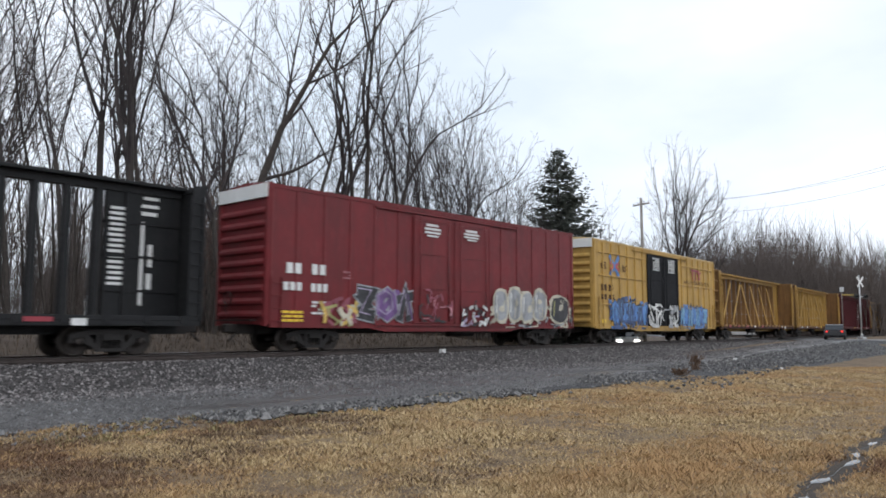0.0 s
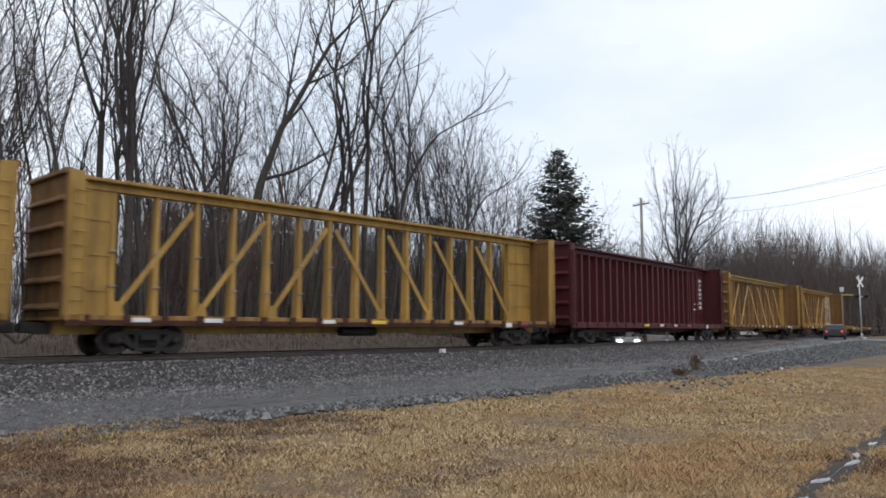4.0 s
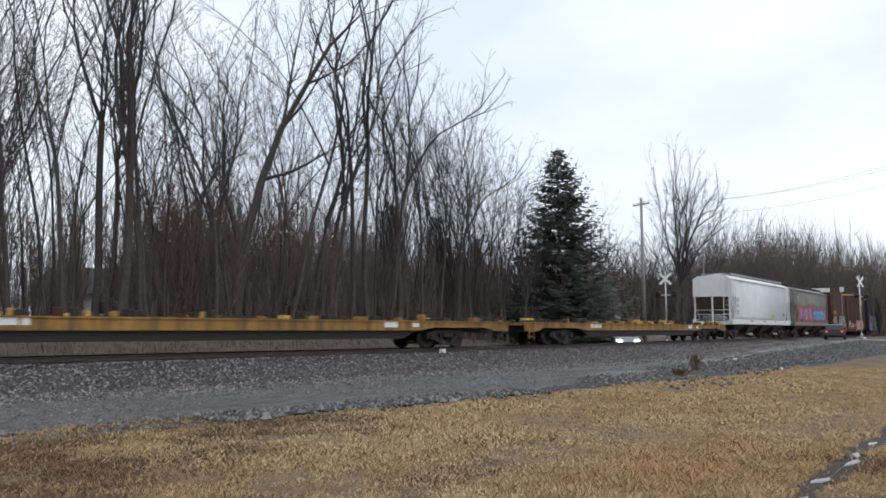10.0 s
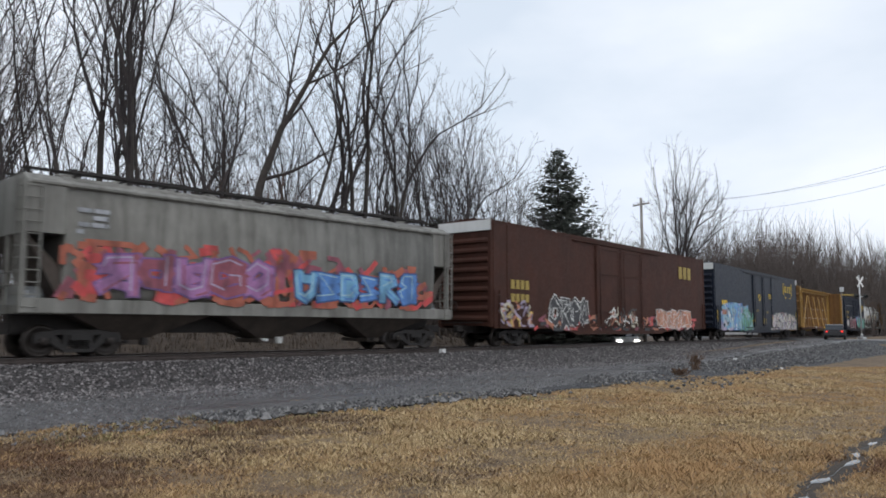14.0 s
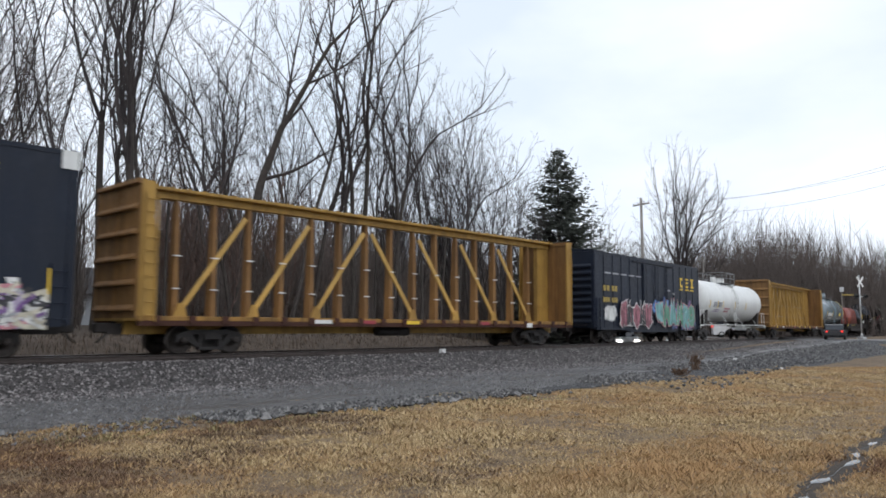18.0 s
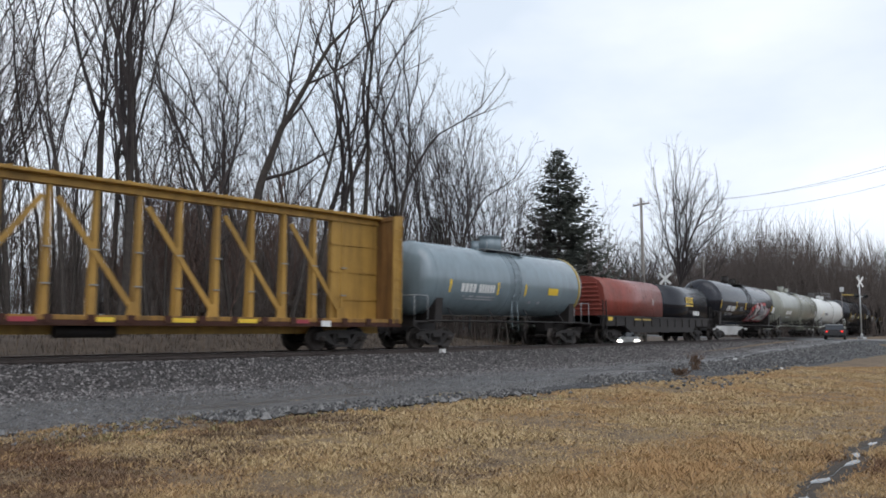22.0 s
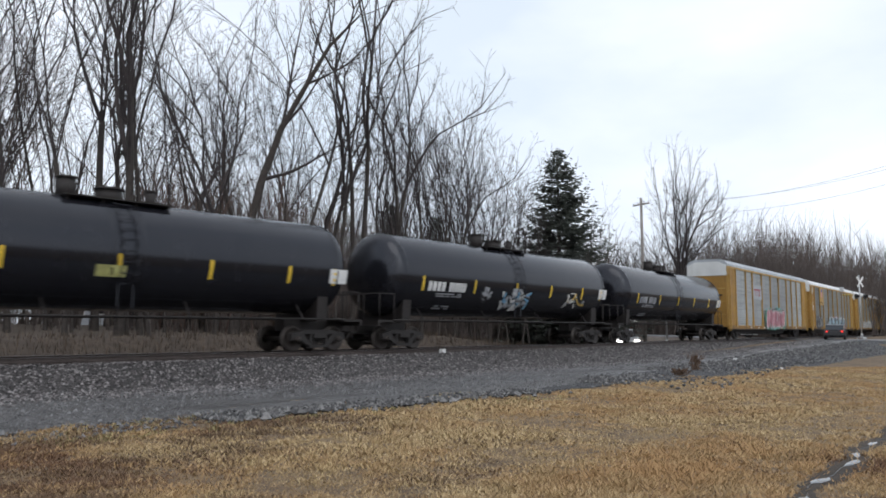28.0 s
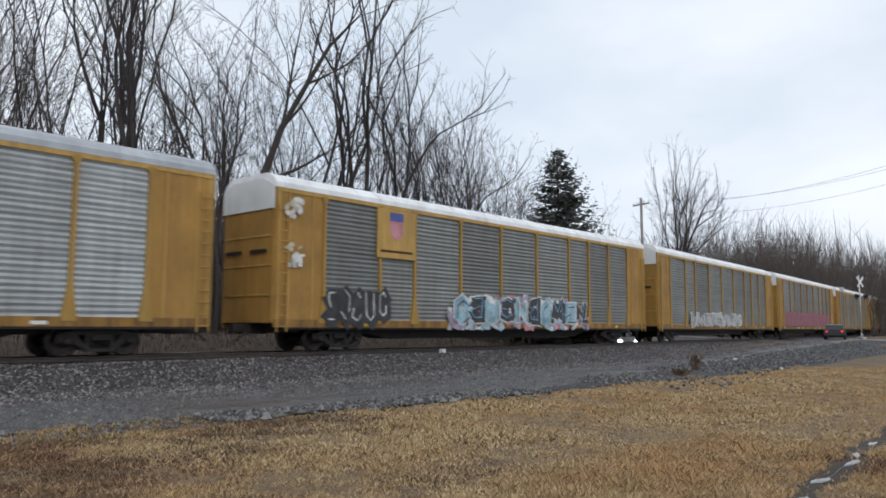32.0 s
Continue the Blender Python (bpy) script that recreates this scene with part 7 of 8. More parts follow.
def plant_wood():
    for k in range(8):
        TREES["tall%d" % k] = bare_tree_data(100 + k, 20.0, 0.135 + 0.018 * (k % 4), (0.30, 0.42, 0.36, 0.50)[k % 4], 2 + k % 2, 0.24 + 0.05 * (k % 3), shoots=1.0)
    for k in range(6):
        TREES["thin%d" % k] = bare_tree_data(200 + k, 20.0, 0.08, 0.34 + 0.06 * (k % 3), 2, 0.13, shoots=0.95, fine=1.2)
    for k in range(3):
        TREES["far%d" % k] = bare_tree_data(300 + k, 20.0, 0.24, 0.2, 4, 0.5, shoots=0.5, fine=1.8, tw=0.022)
    for k, (lx, ly) in enumerate(((0.16, -0.05), (0.24, 0.0), (-0.12, 0.05))):
        TREES["slant%d" % k] = bare_tree_data(250 + k, 20.0, 0.13, 0.45, 2, 0.22, (lx * math.sin(YAW), -lx * math.cos(YAW)), 0.7)
    for k in range(4):
        TREES["bushy%d" % k] = bare_tree_data(270 + k, 14.0, 0.11, 0.24, 3, 0.26, shoots=1.0, fine=1.1, tw=0.012)
    rng = random.Random(5)
    # edge of the wood along the line, several rows deep
    for row in range(7):
        x = -7.0 - row * 0.6 + rng.uniform(0, 2)
        while x < 55 + row * 3.0:
            lat = 11.0 + row * 4.0 + rng.uniform(-1.8, 1.8)
            y = track_y(x) + lat
            tall = float(np.interp(x - 0.8 * (lat - 11), *HEIGHT_AT)) / 20.0
            kind = "tall%d" % rng.randrange(8) if rng.random() < (0.26 if row < 3 else 0.16) else "thin%d" % rng.randrange(6)
            bare_tree(kind, x, y, rng.uniform(0, 6.28), tall * rng.uniform(0.70 if x < 30 else 0.75, 1.08))
            x += rng.uniform(1.7, 3.5) * (1.0 + 0.05 * row) * (0.62 if x < 14 else 1.0 if x < 30 else 1.2)
    # trees that stand apart at the front of the wood: bearing, depth, height, kind
    for px, depth, h, kind, turn, wide in ((212, 31, 20, "tall3", 0.4, 0.95), (227, 31.4, 20, "tall6", 4.1, 0.8), (251, 31.8, 21, "tall1", 2.0, 0.72), (266, 32.0, 19, "tall5", 3.3, 0.75), (383, 35, 19, "tall0", 1.0, 0.9), (414, 36, 18, "tall4", 3.0, 1.0), (517, 38, 20, "thin2", 2.0, 1.4),
                                           (590, 41, 20, "tall2", 5.0, 0.7), (622, 42, 22, "slant0", 0, 1.0), (655, 42, 23, "slant2", 0, 1.0), (684, 44, 18.5, "slant1", 0, 1.0), (704, 45, 19, "slant0", 0, 1.1), (120, 30, 17, "tall5", 2.9, 0.8), (20, 31, 18, "tall2", 1.4, 0.8),
                                           (745, 46, 17, "slant0", 0, 0.9), (775, 47, 16.0, "tall5", 0.2, 0.6), (802, 48, 14.5, "slant1", 0, 0.9), (832, 50, 14.2, "tall6", 2.4, 0.6)):
        x, y = by_pixel_angle(px, depth)
        bare_tree(kind, x, y, turn, h / 20.0, wide=wide)
    # lower, bushier trees where the wood runs out towards the spruce
    for k in range(20):
        px = 690 + 260 * (k + rng.random()) / 20
        depth = rng.uniform(47, 58)
        top = float(np.interp(px, [660, 760, 800, 850, 900, 950], [60, 70, 110, 160, 200, 290]))
        h = (0.9 + depth * (568 - top) / 1343.7) * rng.uniform(0.68, 0.95)
        x, y = by_pixel_angle(px, depth)
        bare_tree("bushy%d" % rng.randrange(4), x, y, rng.uniform(0, 6.28), h / 14.0, wide=0.85)
    TREES["leaning"] = leaning_tree_data(77)
    x, y = by_pixel_angle(414, 36.5)
    bare_tree("leaning", x, y, YAW - math.pi / 2, 1.0, "tall bare tree leaning out of the wood's edge")
    # beyond the crossing: one broad tree, pale thin ones, the far wood
    x, y = by_pixel_angle(1196, 92)
    TREES["broad"] = bare_tree_data(401, 23.5, 0.36, 0.30, 9, 0.46, shoots=1.5, tw=0.018)
    bare_tree("broad", x, y, 1.0, 0.94, "broad bare tree beyond the level crossing", 0.66)
    for i in range(12):
        x, y = by_pixel_angle(rng.uniform(935, 1085), rng.uniform(72, 105))
        bare_tree(rng.choice(("thin0", "thin2", "thin4")), x, y, rng.uniform(0, 6.28), rng.uniform(0.55, 0.78), "bare tree behind the spruce")
    for i in range(18):
        x, y = by_pixel_angle(rng.uniform(1040, 1230), rng.uniform(105, 145))
        bare_tree("far%d" % rng.randrange(3), x, y, rng.uniform(0, 6.28), rng.uniform(0.7, 0.92), "pale distant bare tree")
    for i in range(44):
        px = rng.uniform(1225, 1640)
        depth = rng.uniform(120, 185)
        x, y = by_pixel_angle(px, depth)
        h = float(np.interp(px, [1225, 1300, 1400, 1450, 1568, 1760], [16, 20.5, 20.0, 17.0, 14.5, 12.5])) * depth / 150
        bare_tree("far%d" % rng.randrange(3), x, y, rng.uniform(0, 6.28), h / 20 * rng.uniform(0.85, 1.0), "distant bare tree in the far wood")


def leaning_tree_data(seed):
    """A trunk that leans along its own x axis and forks high up."""
    rng = random.Random(seed)
    trunk, crown = Mesh(), Mesh()
    pts = [Vector((0, 0, -0.3)), Vector((0.5, 0, 4.5)), Vector((1.2, 0.1, 7.5)), Vector((2.1, 0, 10.0)), Vector((3.3, 0.1, 12.3)), Vector((4.4, 0.0, 14.2)), Vector((5.8, 0.2, 15.8))]
    rad = [0.27, 0.22, 0.19, 0.15, 0.12, 0.09, 0.04]
    tube(trunk, pts, rad, 8)
    for a, way, ll in ((2, (1.2, 0.3, 0.25), 4.5), (3, (0.15, 0.3, 1), 6.5), (3, (0.7, -0.3, 0.9), 4.0), (4, (0.3, 0.2, 1), 6.0), (4, (1, 0.4, 0.5), 4.0), (5, (0.2, -0.4, 1), 5.0), (5, (1, 0.2, 0.8), 4.0), (6, (0.6, 0.2, 1), 3.5), (6, (1, -0.2, 0.3), 3.5)):
        lp, lr = grow(rng, pts[a], Vector(way), ll, rad[a] * 0.55, 0.02, 6, 0.1, 0.08)
        tube(crown, lp, lr, 5)
        for j in range(int(ll * 2)):
            x = rng.uniform(0.2, 1.0) * (len(lp) - 1)
            b = min(int(x), len(lp) - 2)
            bp, br = grow(rng, lp[b].lerp(lp[b + 1], x - b), spread(rng, (lp[b + 1] - lp[b]).normalized(), rng.uniform(0.4, 0.9)), ll * rng.uniform(0.18, 0.4), max(0.012, lr[b] * 0.5), 0.008, 4, 0.15, 0.08)
            tube(crown, bp, br, 4)
            for k in range(4):
                c = rng.randrange(1, len(bp))
                tp, tr = grow(rng, bp[c], spread(rng, (bp[c] - bp[c - 1]).normalized(), rng.uniform(0.4, 0.9)), rng.uniform(0.3, 0.9), 0.010, 0.005, 1, 0.15, 0.06)
                tube(crown, tp, tr, 3)
    return trunk.data("trunk", BARK), crown.data("crown", TWIG)


plant_wood()


def thicket(name, label, count, place, hmin, hmax, r, twigs, seed, mat, splay=0.22):
    """Undergrowth of thin leafless stems, past counting."""
    rng = random.Random(seed)
    m = Mesh()
    for i in range(count):
        x, y, k = place(rng)
        h = rng.uniform(hmin, hmax) * k
        base = Vector((x, y, ground_z(x, y) - 0.1))
        pts, rad = grow(rng, base, Vector((rng.gauss(0, splay), rng.gauss(0, splay), 1)), h, r * rng.uniform(0.6, 1.4), r * 0.25, 3, 0.10, 0.05)
        tube(m, pts, rad, 3)
        for j in range(twigs):
            p = pts[0].lerp(pts[-1], rng.uniform(0.25, 0.95))
            q, rr = grow(rng, p, Vector((rng.gauss(0, splay * 2.6), rng.gauss(0, splay * 2.6), 0.9)), h * rng.uniform(0.18, 0.4), r * 0.55, r * 0.2, 1, 0.1, 0.05)
            tube(m, q, rr, 3)
    ob = new(name, m.data(name, mat))
    return tagged(ob, label, "undergrowth", kind="stuff")


def bearing(x, y):
    """The inverse of by_pixel_angle: the bearing of a place, as a slope across the view."""
    v = Vector((x - EYE.x, y - EYE.y))
    return 784 + 1343.7 * v.dot(Vector((math.sin(YAW), -math.cos(YAW)))) / v.dot(Vector((math.cos(YAW), math.sin(YAW))))


def under_wood(rng):
    x = rng.uniform(-14, 64) if rng.random() < 0.5 else rng.uniform(14, 52)
    lat = rng.uniform(10.5, 50)
    while 146 < bearing(x, track_y(x) + lat) < 190 or (bearing(x, track_y(x) + lat) < 270 and rng.random() < 0.55):
        x, lat = rng.uniform(-14, 64), rng.uniform(10.5, 50)
    return x, track_y(x) + lat, 0.55 + 0.45 * min(1.0, (lat - 10) / 18) + 0.25 * noise.noise((x * 0.15, lat * 0.1, 0))


def far_brush(rng):
    px = rng.uniform(1030, 1780)
    x, y = by_pixel_angle(px, rng.uniform(112, 190))
    return x, y, float(np.interp(px, [1030, 1200, 1300, 1400, 1450, 1780], [0.75, 0.85, 1.2, 1.25, 1.1, 0.95]))


def deep_wood(rng):
    x = rng.uniform(-30, 14)
    return x, track_y(x) + rng.uniform(16, 44), 1.0


def crossing_brush(rng):
    x, y = by_pixel_angle(rng.uniform(760, 1075), rng.uniform(55, 78))
    return x, y, 1.0


BRUSH = plain("brown_brush_stems", (0.115, 0.094, 0.085), 0.95, 0, 4.0, 0.45, 0.2)
thicket("undergrowth", "dense leafless brown undergrowth beneath the wood", 5200, under_wood, 2.2, 4.8, 0.028, 5, 31, BRUSH)
thicket("saplings", "crowded thin saplings filling the bare wood", 2300, under_wood, 5.0, 11.0, 0.042, 9, 33, BRUSH, 0.09)
thicket("slender_trees", "crowded slender bare trees deep in the wood", 150, deep_wood, 12.0, 17.0, 0.07, 14, 36, BRUSH, 0.08)
thicket("young_growth", "thin leafless young growth near the crossing", 430, crossing_brush, 3.5, 8.5, 0.035, 10, 35, BRUSH, 0.13)
thicket("far_undergrowth", "dense dull brown growth of the distant wood", 5600, far_brush, 8.5, 14.5, 0.065, 5, 32, BRUSH, 0.11)


def conifer(px, depth, height, width, seed, label="tall dark green spruce standing before the bare wood"):
    x, y = by_pixel_angle(px, depth)
    t = tagged(new("spruce_tree"), label, "tree")
    t.matrix_basis = Matrix.Translation((x, y, ground_z(x, y)))
    rng = random.Random(seed)
    m = Mesh()
    tube(m, [Vector((0, 0, -0.3)), Vector((0.05, 0, height * 0.5)), Vector((0, 0.03, height))], [0.28, 0.16, 0.02], 8)
    part("trunk", m, BARK, t)
    m = Mesh()
    z = height * 0.10
    while z < height - 0.1:
        f = z / height
        reach = width * (1 - f) ** 0.76 + 0.12
        lift = 0.55 * f * f - 0.16
        for k in range(rng.randrange(6, 10)):
            a = rng.uniform(0, 6.28)
            d = Vector((math.cos(a), math.sin(a), 0))
            side = Vector((-d.y, d.x, 0))
            r = reach * rng.uniform(0.62, 1.12)
            n = max(2, int(r * 3.8))
            for j in range(n):
                g = 0.12 + 0.88 * (j + 0.3 + 0.7 * rng.random()) / n
                # boughs sag, and their tips turn up again
                p = Vector((0, 0, z)) + d * (r * g) + Vector((0, 0, r * (lift * g - 0.30 * math.sin(g * 2.4) + 0.34 * g * g))) + side * rng.gauss(0, 0.10 * r * g)
                s = (0.28 + 0.38 * math.sin(math.pi * min(1.0, 0.25 + 0.75 * g))) * (0.45 + 0.55 * (1 - f)) * rng.uniform(0.75, 1.25)
                for sg in (-1, 1, -0.35, 0.35):
                    w = Vector((0, 0, rng.uniform(-0.35, 0.12)))
                    tip = p + (d * rng.uniform(0.5, 1.0) + side * (sg * rng.uniform(0.8, 1.4)) + w) * s
                    out = (tip - p) * 0.45
                    wide = out.cross(Vector((rng.gauss(0, 0.3), rng.gauss(0, 0.3), 1))).normalized() * (s * 0.30)
                    m.add([tuple(p), tuple(p + out + wide), tuple(tip), tuple(p + out - wide + Vector((0, 0, -0.12 * s)))], [(0, 1, 2, 3)])
        z += rng.uniform(0.13, 0.34) * (0.55 + 0.55 * (1 - f))
    part("crown", m, FIR, t)
    return t


conifer(990, 58.0, 15.3, 7.0, 3)
conifer(772, 62.0, 10.3, 2.2, 4, "small dark cedar among the bare trees")
conifer(690, 60.0, 10.6, 1.7, 5, "slim dark cedar among the bare trees")
conifer(842, 66.0, 9.0, 1.8, 6, "small dark cedar among the bare trees")
RUSSET = plain("russet_dead_leaves", (0.11, 0.045, 0.03), 0.9, 0, 4, 0.4, 0.2)


def russet_bush(px, depth, h, w, seed, leaf=None, label="russet bush still holding its dead leaves"):
    x, y = by_pixel_angle(px, depth)
    t = tagged(new("bush"), label, "bush")
    t.matrix_basis = Matrix.Translation((x, y, ground_z(x, y)))
    rng = random.Random(seed)
    m, lf = Mesh(), Mesh()
    for i in range(26):
        pts, rad = grow(rng, Vector((rng.gauss(0, 0.2), rng.gauss(0, 0.2), -0.1)), Vector((rng.gauss(0, 0.35), rng.gauss(0, 0.35), 1)), h * rng.uniform(0.6, 1.0), 0.04, 0.01, 4, 0.15, 0.05)
        tube(m, pts, rad, 4)
        for k in range(60):
            c = pts[rng.randrange(1, len(pts))] + Vector((rng.gauss(0, w * 0.22), rng.gauss(0, w * 0.22), rng.gauss(0, h * 0.1)))
            a, b = Vector((rng.gauss(0, 1), rng.gauss(0, 1), rng.gauss(0, 1))).normalized() * 0.14, Vector((rng.gauss(0, 1), rng.gauss(0, 1), rng.gauss(0, 1))).normalized() * 0.10
            lf.add([tuple(c - a), tuple(c + b), tuple(c + a)], [(0, 1, 2)])
    part("branch", m, TWIG, t)
    part("crown", lf, leaf or RUSSET, t)
    return t


russet_bush(1062, 62, 6.2, 2.6, 3)
russet_bush(1030, 66, 4.5, 2.2, 5)
DULLLEAF = plain("dull_brown_dead_leaves", (0.095, 0.066, 0.046), 0.95, 0, 4, 0.4, 0.2)
russet_bush(337, 43.0, 4.9, 2.5, 7, DULLLEAF, "dull brown bush among the trunks")
russet_bush(520, 45.0, 2.6, 2.6, 8, DULLLEAF, "low brown bush among the trunks")


def russet_growth(rng):
    x, y = by_pixel_angle(rng.choice((rng.gauss(262, 26), rng.gauss(345, 30), rng.uniform(200, 620))), rng.uniform(36, 50))
    return x, y, 1.0


RUSSETTWIG = plain("russet_twig_bark", (0.115, 0.076, 0.064), 0.95, 0, 5.0, 0.4, 0.2)
thicket("russet_growth", "reddish brown twiggy young growth in the wood", 64, russet_growth, 4.0, 9.0, 0.03, 22, 38, RUSSETTWIG, 0.15)


# ---- the level crossing, poles and wires ----
GALV = plain("galvanised_mast", (0.45, 0.46, 0.47), 0.45, 0.5, 10, 0.2)
WOODP = plain("grey_pole_timber", (0.23, 0.21, 0.195), 0.85, 0, 8, 0.4, 0.4)
SIGNW = plain("white_sign_board", (0.72, 0.72, 0.71), 0.5, 0, 10, 0.12)
LAMPB = plain("black_lamp_hood", (0.012, 0.012, 0.013), 0.5, 0, 10, 0.2)
LENS = plain("dark_red_lens", (0.12, 0.01, 0.01), 0.15, 0, 10, 0.1, 0.0)


def crossing_signal(px, depth, top, turn, label):
    x, y = by_pixel_angle(px, depth)
    g = ground_z(x, y)
    t = tagged(new("crossing_signal"), label, "crossing signal", "level crossing signals")
    t.matrix_basis = pose(x, y, g, 0, 0, turn)
    h = top - g
    m = Mesh()
    m.rod((0, 0, 0), (0, 0, h), 0.075, 0.065, n=10)
    m.rod((0, 0, h), (0, 0, h + 0.07), 0.09, 0.03, n=10)
    part("mast", m, GALV, t)
    m = Mesh()
    m.bevel_box(-0.32, 0.32, -0.32, 0.32, -0.2, 0.28, 0.04)
    m.rod((0, 0, 0.28), (0, 0, 0.6), 0.14, 0.1, n=10)
    part("base", m, GALV, t)
    for s in (-1, 1):
        m = Mesh()
        m.bar((-s * 0.50, -0.11 - 0.014 * s, h - 1.15), (s * 0.50, -0.11 - 0.014 * s, h - 0.15), 0.22, 0.02, (0, -1, 0))
        part("crossbuck_board", m, SIGNW, t)
    m = Mesh()
    m.box(-0.85, 0.85, -0.05, 0.05, h - 2.2, h - 2.1)
    part("cross_arm", m, GALV, t)
    for s in (-1, 1):
        m = Mesh()
        m.rod((s * 0.72, -0.05, h - 2.15), (s * 0.72, -0.10, h - 2.15), 0.28, n=20)
        m.rod((s * 0.72, -0.1, h - 2.15), (s * 0.72, -0.34, h - 2.12), 0.13, 0.15, n=16, caps=False)
        lamp = part("lamp", m, LAMPB, t)
        m = Mesh()
        m.rod((s * 0.72, -0.1, h - 2.15), (s * 0.72, -0.125, h - 2.15), 0.11, n=16)
        part("lens", m, LENS, lamp)
    return t


crossing_signal(1521, 78, 5.95, -18, "white crossbuck and lamp mast of the level crossing")
crossing_signal(1178, 70, 5.75, -70, "white crossbuck and lamp mast beyond the track")


def sign_post(px, depth, top, label):
    x, y = by_pixel_angle(px, depth)
    g = ground_z(x, y)
    t = tagged(new("road_sign"), label, "sign")
    t.matrix_basis = pose(x, y, g, 0, 0, math.degrees(YAW) - 90)
    h = top - g
    m = Mesh()
    m.rod((0, 0, -0.2), (0, 0, h - 0.1), 0.035, n=8)
    part("post", m, WOODP, t)
    m = Mesh()
    m.bevel_box(-0.24, 0.24, -0.09, -0.05, h - 0.5, h, 0.015)
    part("board", m, GALV, t, "pale sign board")
    m = Mesh()
    m.bevel_box(0.0, 1.3, -0.05, 0.0, h - 0.92, h - 0.8, 0.015)
    part("arm", m, WORNY, t, "dull yellow arm")
    return t


sign_post(1489, 84, 5.05, "small white sign on a thin post by the crossing")


def utility_pole(px, depth, top, label):
    x, y = by_pixel_angle(px, depth)
    g = ground_z(x, y)
    t = tagged(new("utility_pole"), label, "utility pole", "utility poles")
    t.matrix_basis = pose(x, y, g, 0, -0.8, 0)
    h = top - g
    m = Mesh()
    m.rod((0, 0, -0.3), (0, 0, h), 0.17, 0.11, n=10)
    part("pole", m, WOODP, t)
    m = Mesh()
    a = Vector((math.sin(YAW), -math.cos(YAW), 0))
    b = Vector((0.3, 1, 0)).normalized()
    m.bar(tuple(b * -1.0 + Vector((0, 0, h - 0.6))), tuple(b * 1.0 + Vector((0, 0, h - 0.6))), 0.1, 0.12)
    part("cross_arm", m, WOODP, t)
    for k in (-0.9, -0.4, 0.4, 0.9):
        m = Mesh()
        p = b * k + Vector((0, 0, h - 0.54))
        m.rod(tuple(p), tuple(p + Vector((0, 0, 0.18))), 0.04, 0.03, n=8)
        part("insulator", m, GALV, t)
    return Vector((x, y, top - 0.3))


pole_a = utility_pole(1140, 68, 12.3, "grey timber utility pole beyond the track")
pole_b = utility_pole(1247, 112, 10.6, "distant grey timber utility pole")
xq, yq = by_pixel_angle(1720, 46)
pole_c = Vector((xq, yq, 12.0))
utility_pole(1720, 46, 12.3, "grey timber utility pole beside the street")
WIRE = plain("weathered_cable", (0.09, 0.09, 0.10), 0.6, 0.3, 10, 0.2)
for k, (dz, dy) in enumerate(((0.0, 0.9), (-0.05, -0.9), (-1.15, 0.0))):
    m = Mesh()
    pts = []
    for i in range(17):
        f = i / 16
        p = pole_a.lerp(pole_c, f) + Vector((0.3 * dy, dy, dz - 1.1 * (1 - (2 * f - 1) ** 2)))
        pts.append(p)
    tube(m, pts, [0.011] * 17, 4)
    tagged(new("cable", m.data("cable", WIRE)), "thin dark overhead cable strung between utility poles", "cable", "overhead cables")


# ---- a house glimpsed through the trees ----
SIDING = plain("pale_grey_siding", (0.40, 0.42, 0.45), 0.7, 0, 6, 0.15)
SHINGLE = plain("dark_roof_shingle", (0.06, 0.06, 0.065), 0.9, 0, 9, 0.3)
PANE = plain("dark_window_glass", (0.02, 0.024, 0.03), 0.08, 0, 4, 0.1, 0.0)


def house(px, depth, w, d, eave, label):
    x, y = by_pixel_angle(px, depth)
    t = tagged(new("house"), label, "house")
    t.matrix_basis = pose(x, y, ground_z(x, y), 0, 0, math.degrees(YAW) - 90)
    m = Mesh()
    m.box(-w / 2, w / 2, -d / 2, d / 2, -0.5, eave)
    m.prism([(-d / 2, eave), (d / 2, eave), (0, eave + d * 0.35)], "x", -w / 2, w / 2)
    part("wall", m, SIDING, t)
    m = Mesh()
    for s in (-1, 1):
        m.prism([(s * (d / 2 + 0.4), eave - 0.2), (s * (d / 2 + 0.4), eave), (0, eave + d * 0.35 + 0.22), (0, eave + d * 0.35 + 0.02)], "x", -w / 2 - 0.3, w / 2 + 0.3)
    part("roof", m, SHINGLE, t)
    for k in (-0.3, 0.05, 0.32):
        m = Mesh()
        m.box(k * w - 0.55, k * w + 0.55, -d / 2 - 0.06, -d / 2 + 0.02, 1.0, 2.3)
        fr = part("window", m, SIGNW, t)
        m = Mesh()
        m.box(k * w - 0.45, k * w + 0.45, -d / 2 - 0.075, -d / 2 - 0.05, 1.1, 2.2)
        part("pane", m, PANE, fr)
    return t


house(1020, 92, 9, 7, 3.0, "pale grey house half hidden behind bare trees")
house(165, 75, 8, 7, 3.0, "pale blue-grey house glimpsed between the trunks")


# ---- cars waiting at the crossing ----
def glow(name, col, power):
    m, n, l, b = nodes_of(name)
    b.inputs["Emission Color"].default_value, b.inputs["Emission Strength"].default_value = (*col, 1), power
    b.inputs["Base Color"].default_value = (*col, 1)
    return m


HEAD = glow("lit_headlamp", (1.0, 0.96, 0.9), 9.0)
TAIL = glow("lit_tail_lamp", (0.9, 0.03, 0.02), 2.0)
RUBBER = plain("tyre_rubber", (0.02, 0.02, 0.02), 0.85, 0, 12, 0.3)


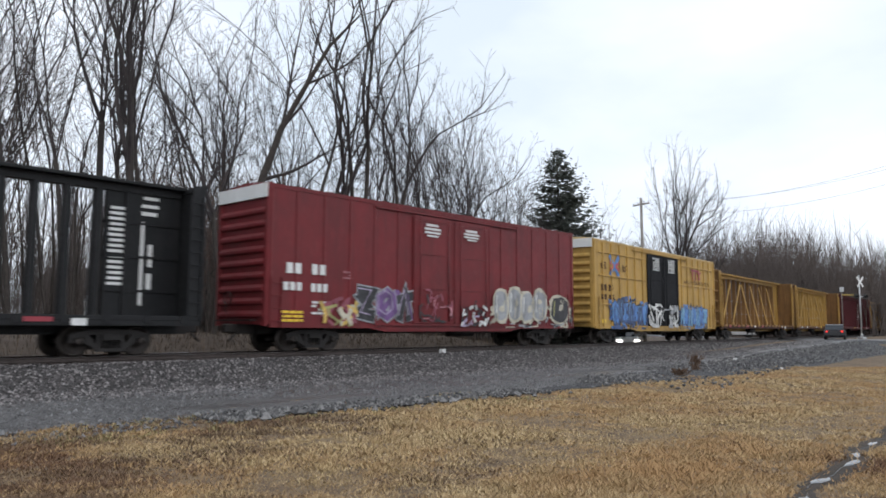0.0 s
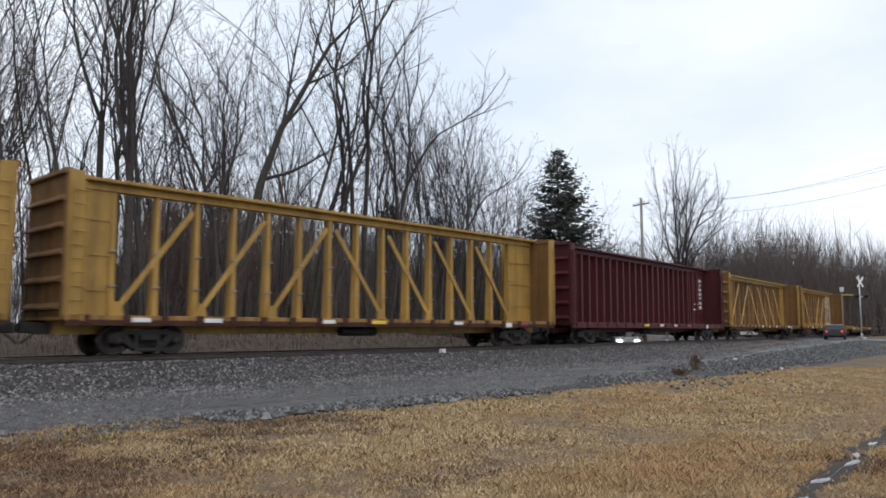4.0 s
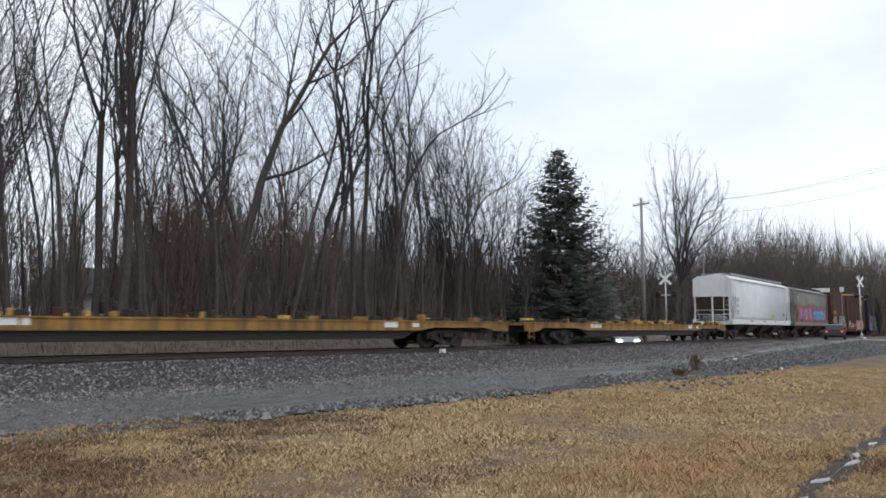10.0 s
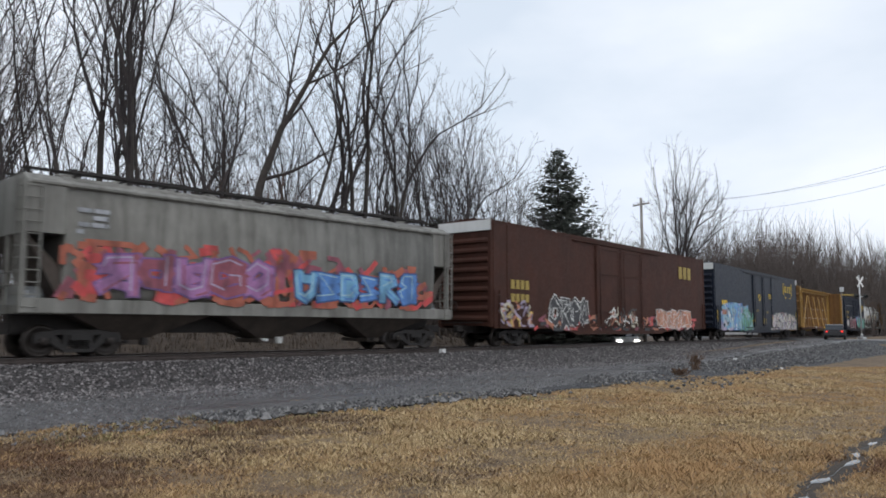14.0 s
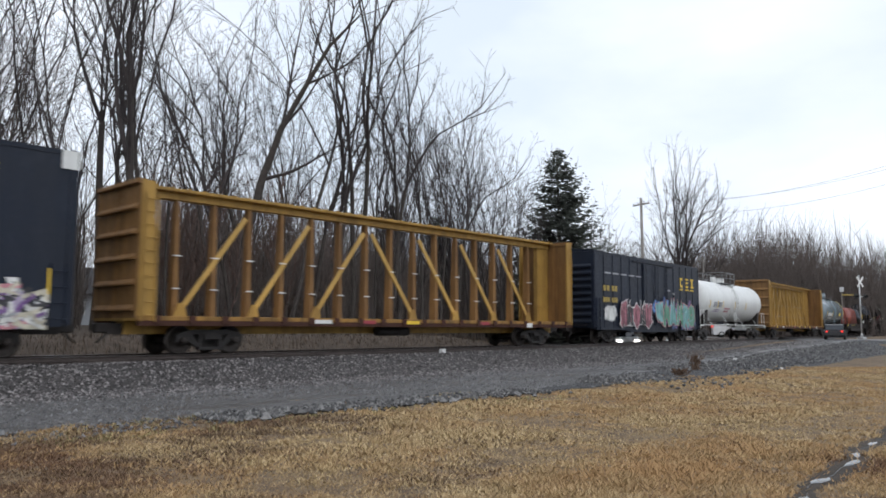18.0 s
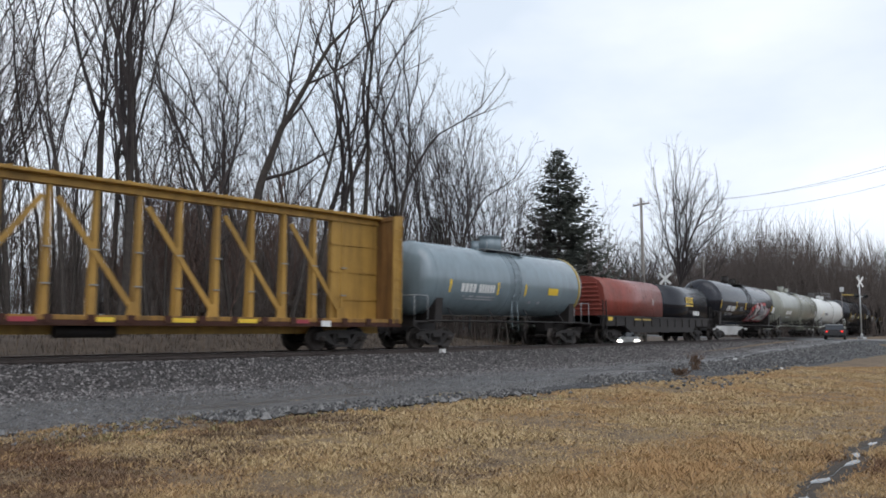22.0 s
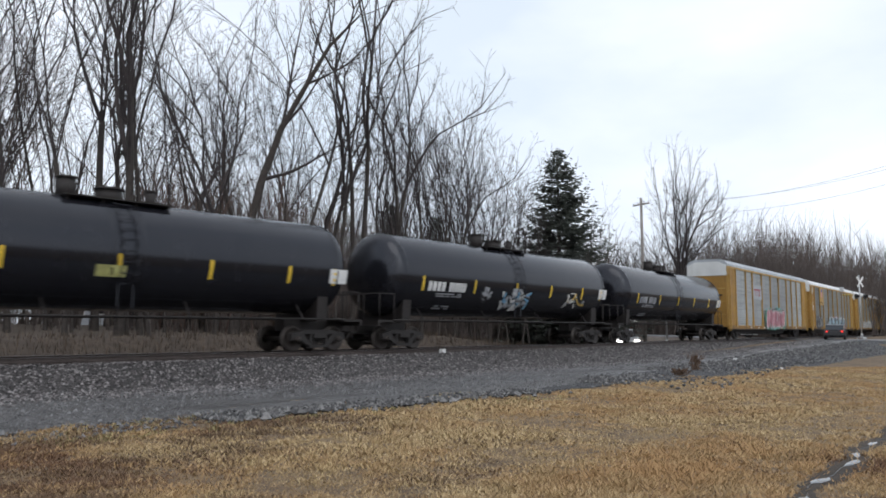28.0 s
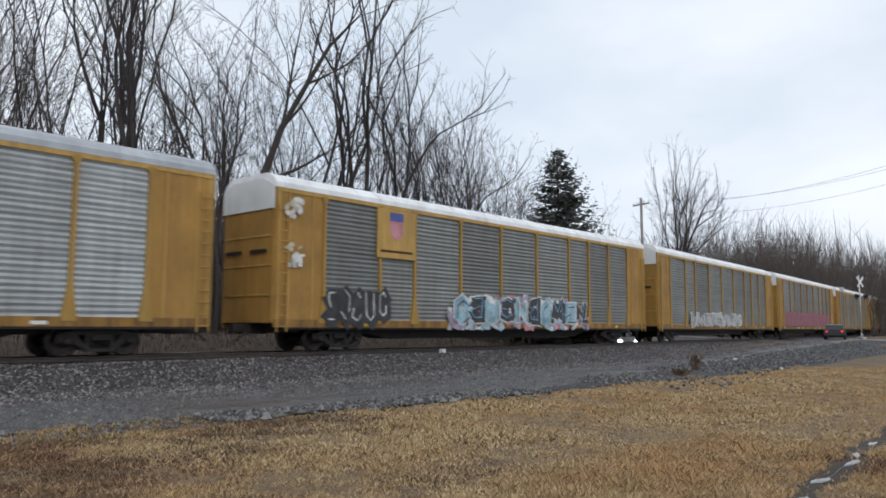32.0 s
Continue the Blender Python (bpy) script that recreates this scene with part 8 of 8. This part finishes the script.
def waiting_car(px, depth, turn, body_col, label, tall=1.5, lit=True):
    x, y = by_pixel_angle(px, depth)
    t = tagged(new("car"), label, "car", "cars waiting at the crossing")
    t.matrix_basis = pose(x, y, ground_z(x, y) + 0.02, 0, 0, turn)
    col = paint("car_paint_%d" % px, body_col, 0.25, 0.1, 0.0)
    k = tall / 1.5
    low = [(-2.2, 0.32), (-2.25, 0.55), (-2.15, 0.86 * k), (-1.2, 0.98 * k), (1.55, 1.0 * k), (2.2, 0.92 * k), (2.25, 0.45), (2.15, 0.3)]
    m = Mesh()
    m.prism(low, "y", -0.88, 0.88)
    part("body", m, col, t)
    m = Mesh()
    roof = [(-1.25, 0.97 * k), (-0.55, 1.42 * k), (-0.2, 1.5 * k), (1.0, 1.5 * k), (1.5, 1.42 * k), (1.95, 0.99 * k)]
    m.prism(roof, "y", -0.74, 0.74)
    part("cabin", m, PANE, t)
    m = Mesh()
    m.prism([(-0.5, 1.43 * k), (-0.2, 1.51 * k), (1.0, 1.51 * k), (1.45, 1.44 * k), (1.0, 1.47 * k), (-0.2, 1.46 * k)], "y", -0.76, 0.76)
    part("roof", m, col, t)
    for a in (-1.4, 1.4):
        for b in (-0.8, 0.8):
            m = Mesh()
            m.lathe([(-0.1, 0.2), (-0.1, 0.30), (-0.06, 0.33), (0.06, 0.33), (0.1, 0.30), (0.1, 0.2)], 18, "y", (a, b, 0.33))
            m.rod((a, b - 0.07, 0.33), (a, b + 0.07, 0.33), 0.21, n=12)
            part("wheel", m, RUBBER, t)
    for b in (-0.62, 0.62):
        m = Mesh()
        m.bevel_box(-2.29, -2.18, b - 0.17, b + 0.17, 0.62 * k, 0.76 * k, 0.02)
        part("headlight", m, HEAD if lit else SIGNW, t)
        m = Mesh()
        m.bevel_box(2.16, 2.27, b - 0.09, b + 0.09, 0.78 * k, 0.88 * k, 0.02)
        part("tail_light", m, TAIL, t)
    return t


waiting_car(1098, 56, 42, (0.55, 0.56, 0.57), "silver car with lit headlamps waiting at the crossing")
waiting_car(952, 79, 40, (0.05, 0.05, 0.06), "dark car with lit headlamps in the queue at the crossing")
waiting_car(864, 92, 45, (0.20, 0.21, 0.22), "grey car with lit headlamps in the queue at the crossing")
waiting_car(1297, 82, 120, (0.75, 0.75, 0.75), "white van-like car standing beyond the crossing", 2.1, False)
waiting_car(1474, 72, 195, (0.03, 0.03, 0.033), "dark car with red tail lamps lit near the crossing", 1.45, False)


# ---- what moves ----
def car_rows(mid, half):
    rows = []
    for i in range(65):
        t = i * 0.5
        s = mid - SPEED * t
        a, b = on_track(s - half), on_track(s + half)
        d = (b - a).normalized()
        side = Vector((0, 0, 1)).cross(d).normalized()
        up = d.cross(side)
        m = Matrix((d, side, up)).transposed().to_4x4()
        m.translation = (a + b) / 2
        rows.append((t, m))
    return rows


def motions():
    for car, mid, half in CARS:
        walk(car, car_rows(mid, half))
    # a wheelset rolls while its car is on the stretch near the viewer, and holds its turn far out along the line
    step = SPEED / 30.0 / WHEEL_R
    spin = [Matrix.Rotation(-step * i, 4, "Y") for i in range(961)]
    for wheel, x, mid in WHEELS:
        at = Matrix.Translation((x, 0, WHEEL_R))
        i0 = max(0, min(959, int((mid - 105.0) / SPEED * 30)))
        i1 = max(i0 + 1, min(960, int((mid + 26.0) / SPEED * 30)))
        rows = [(i / 30.0, at @ spin[i]) for i in range(i0, i1 + 1)]
        if i0 > 0:
            rows.insert(0, (0.0, at @ spin[i0]))
        if i1 < 960:
            rows.append((32.0, at @ spin[i1]))
        walk(wheel, rows)


motions()
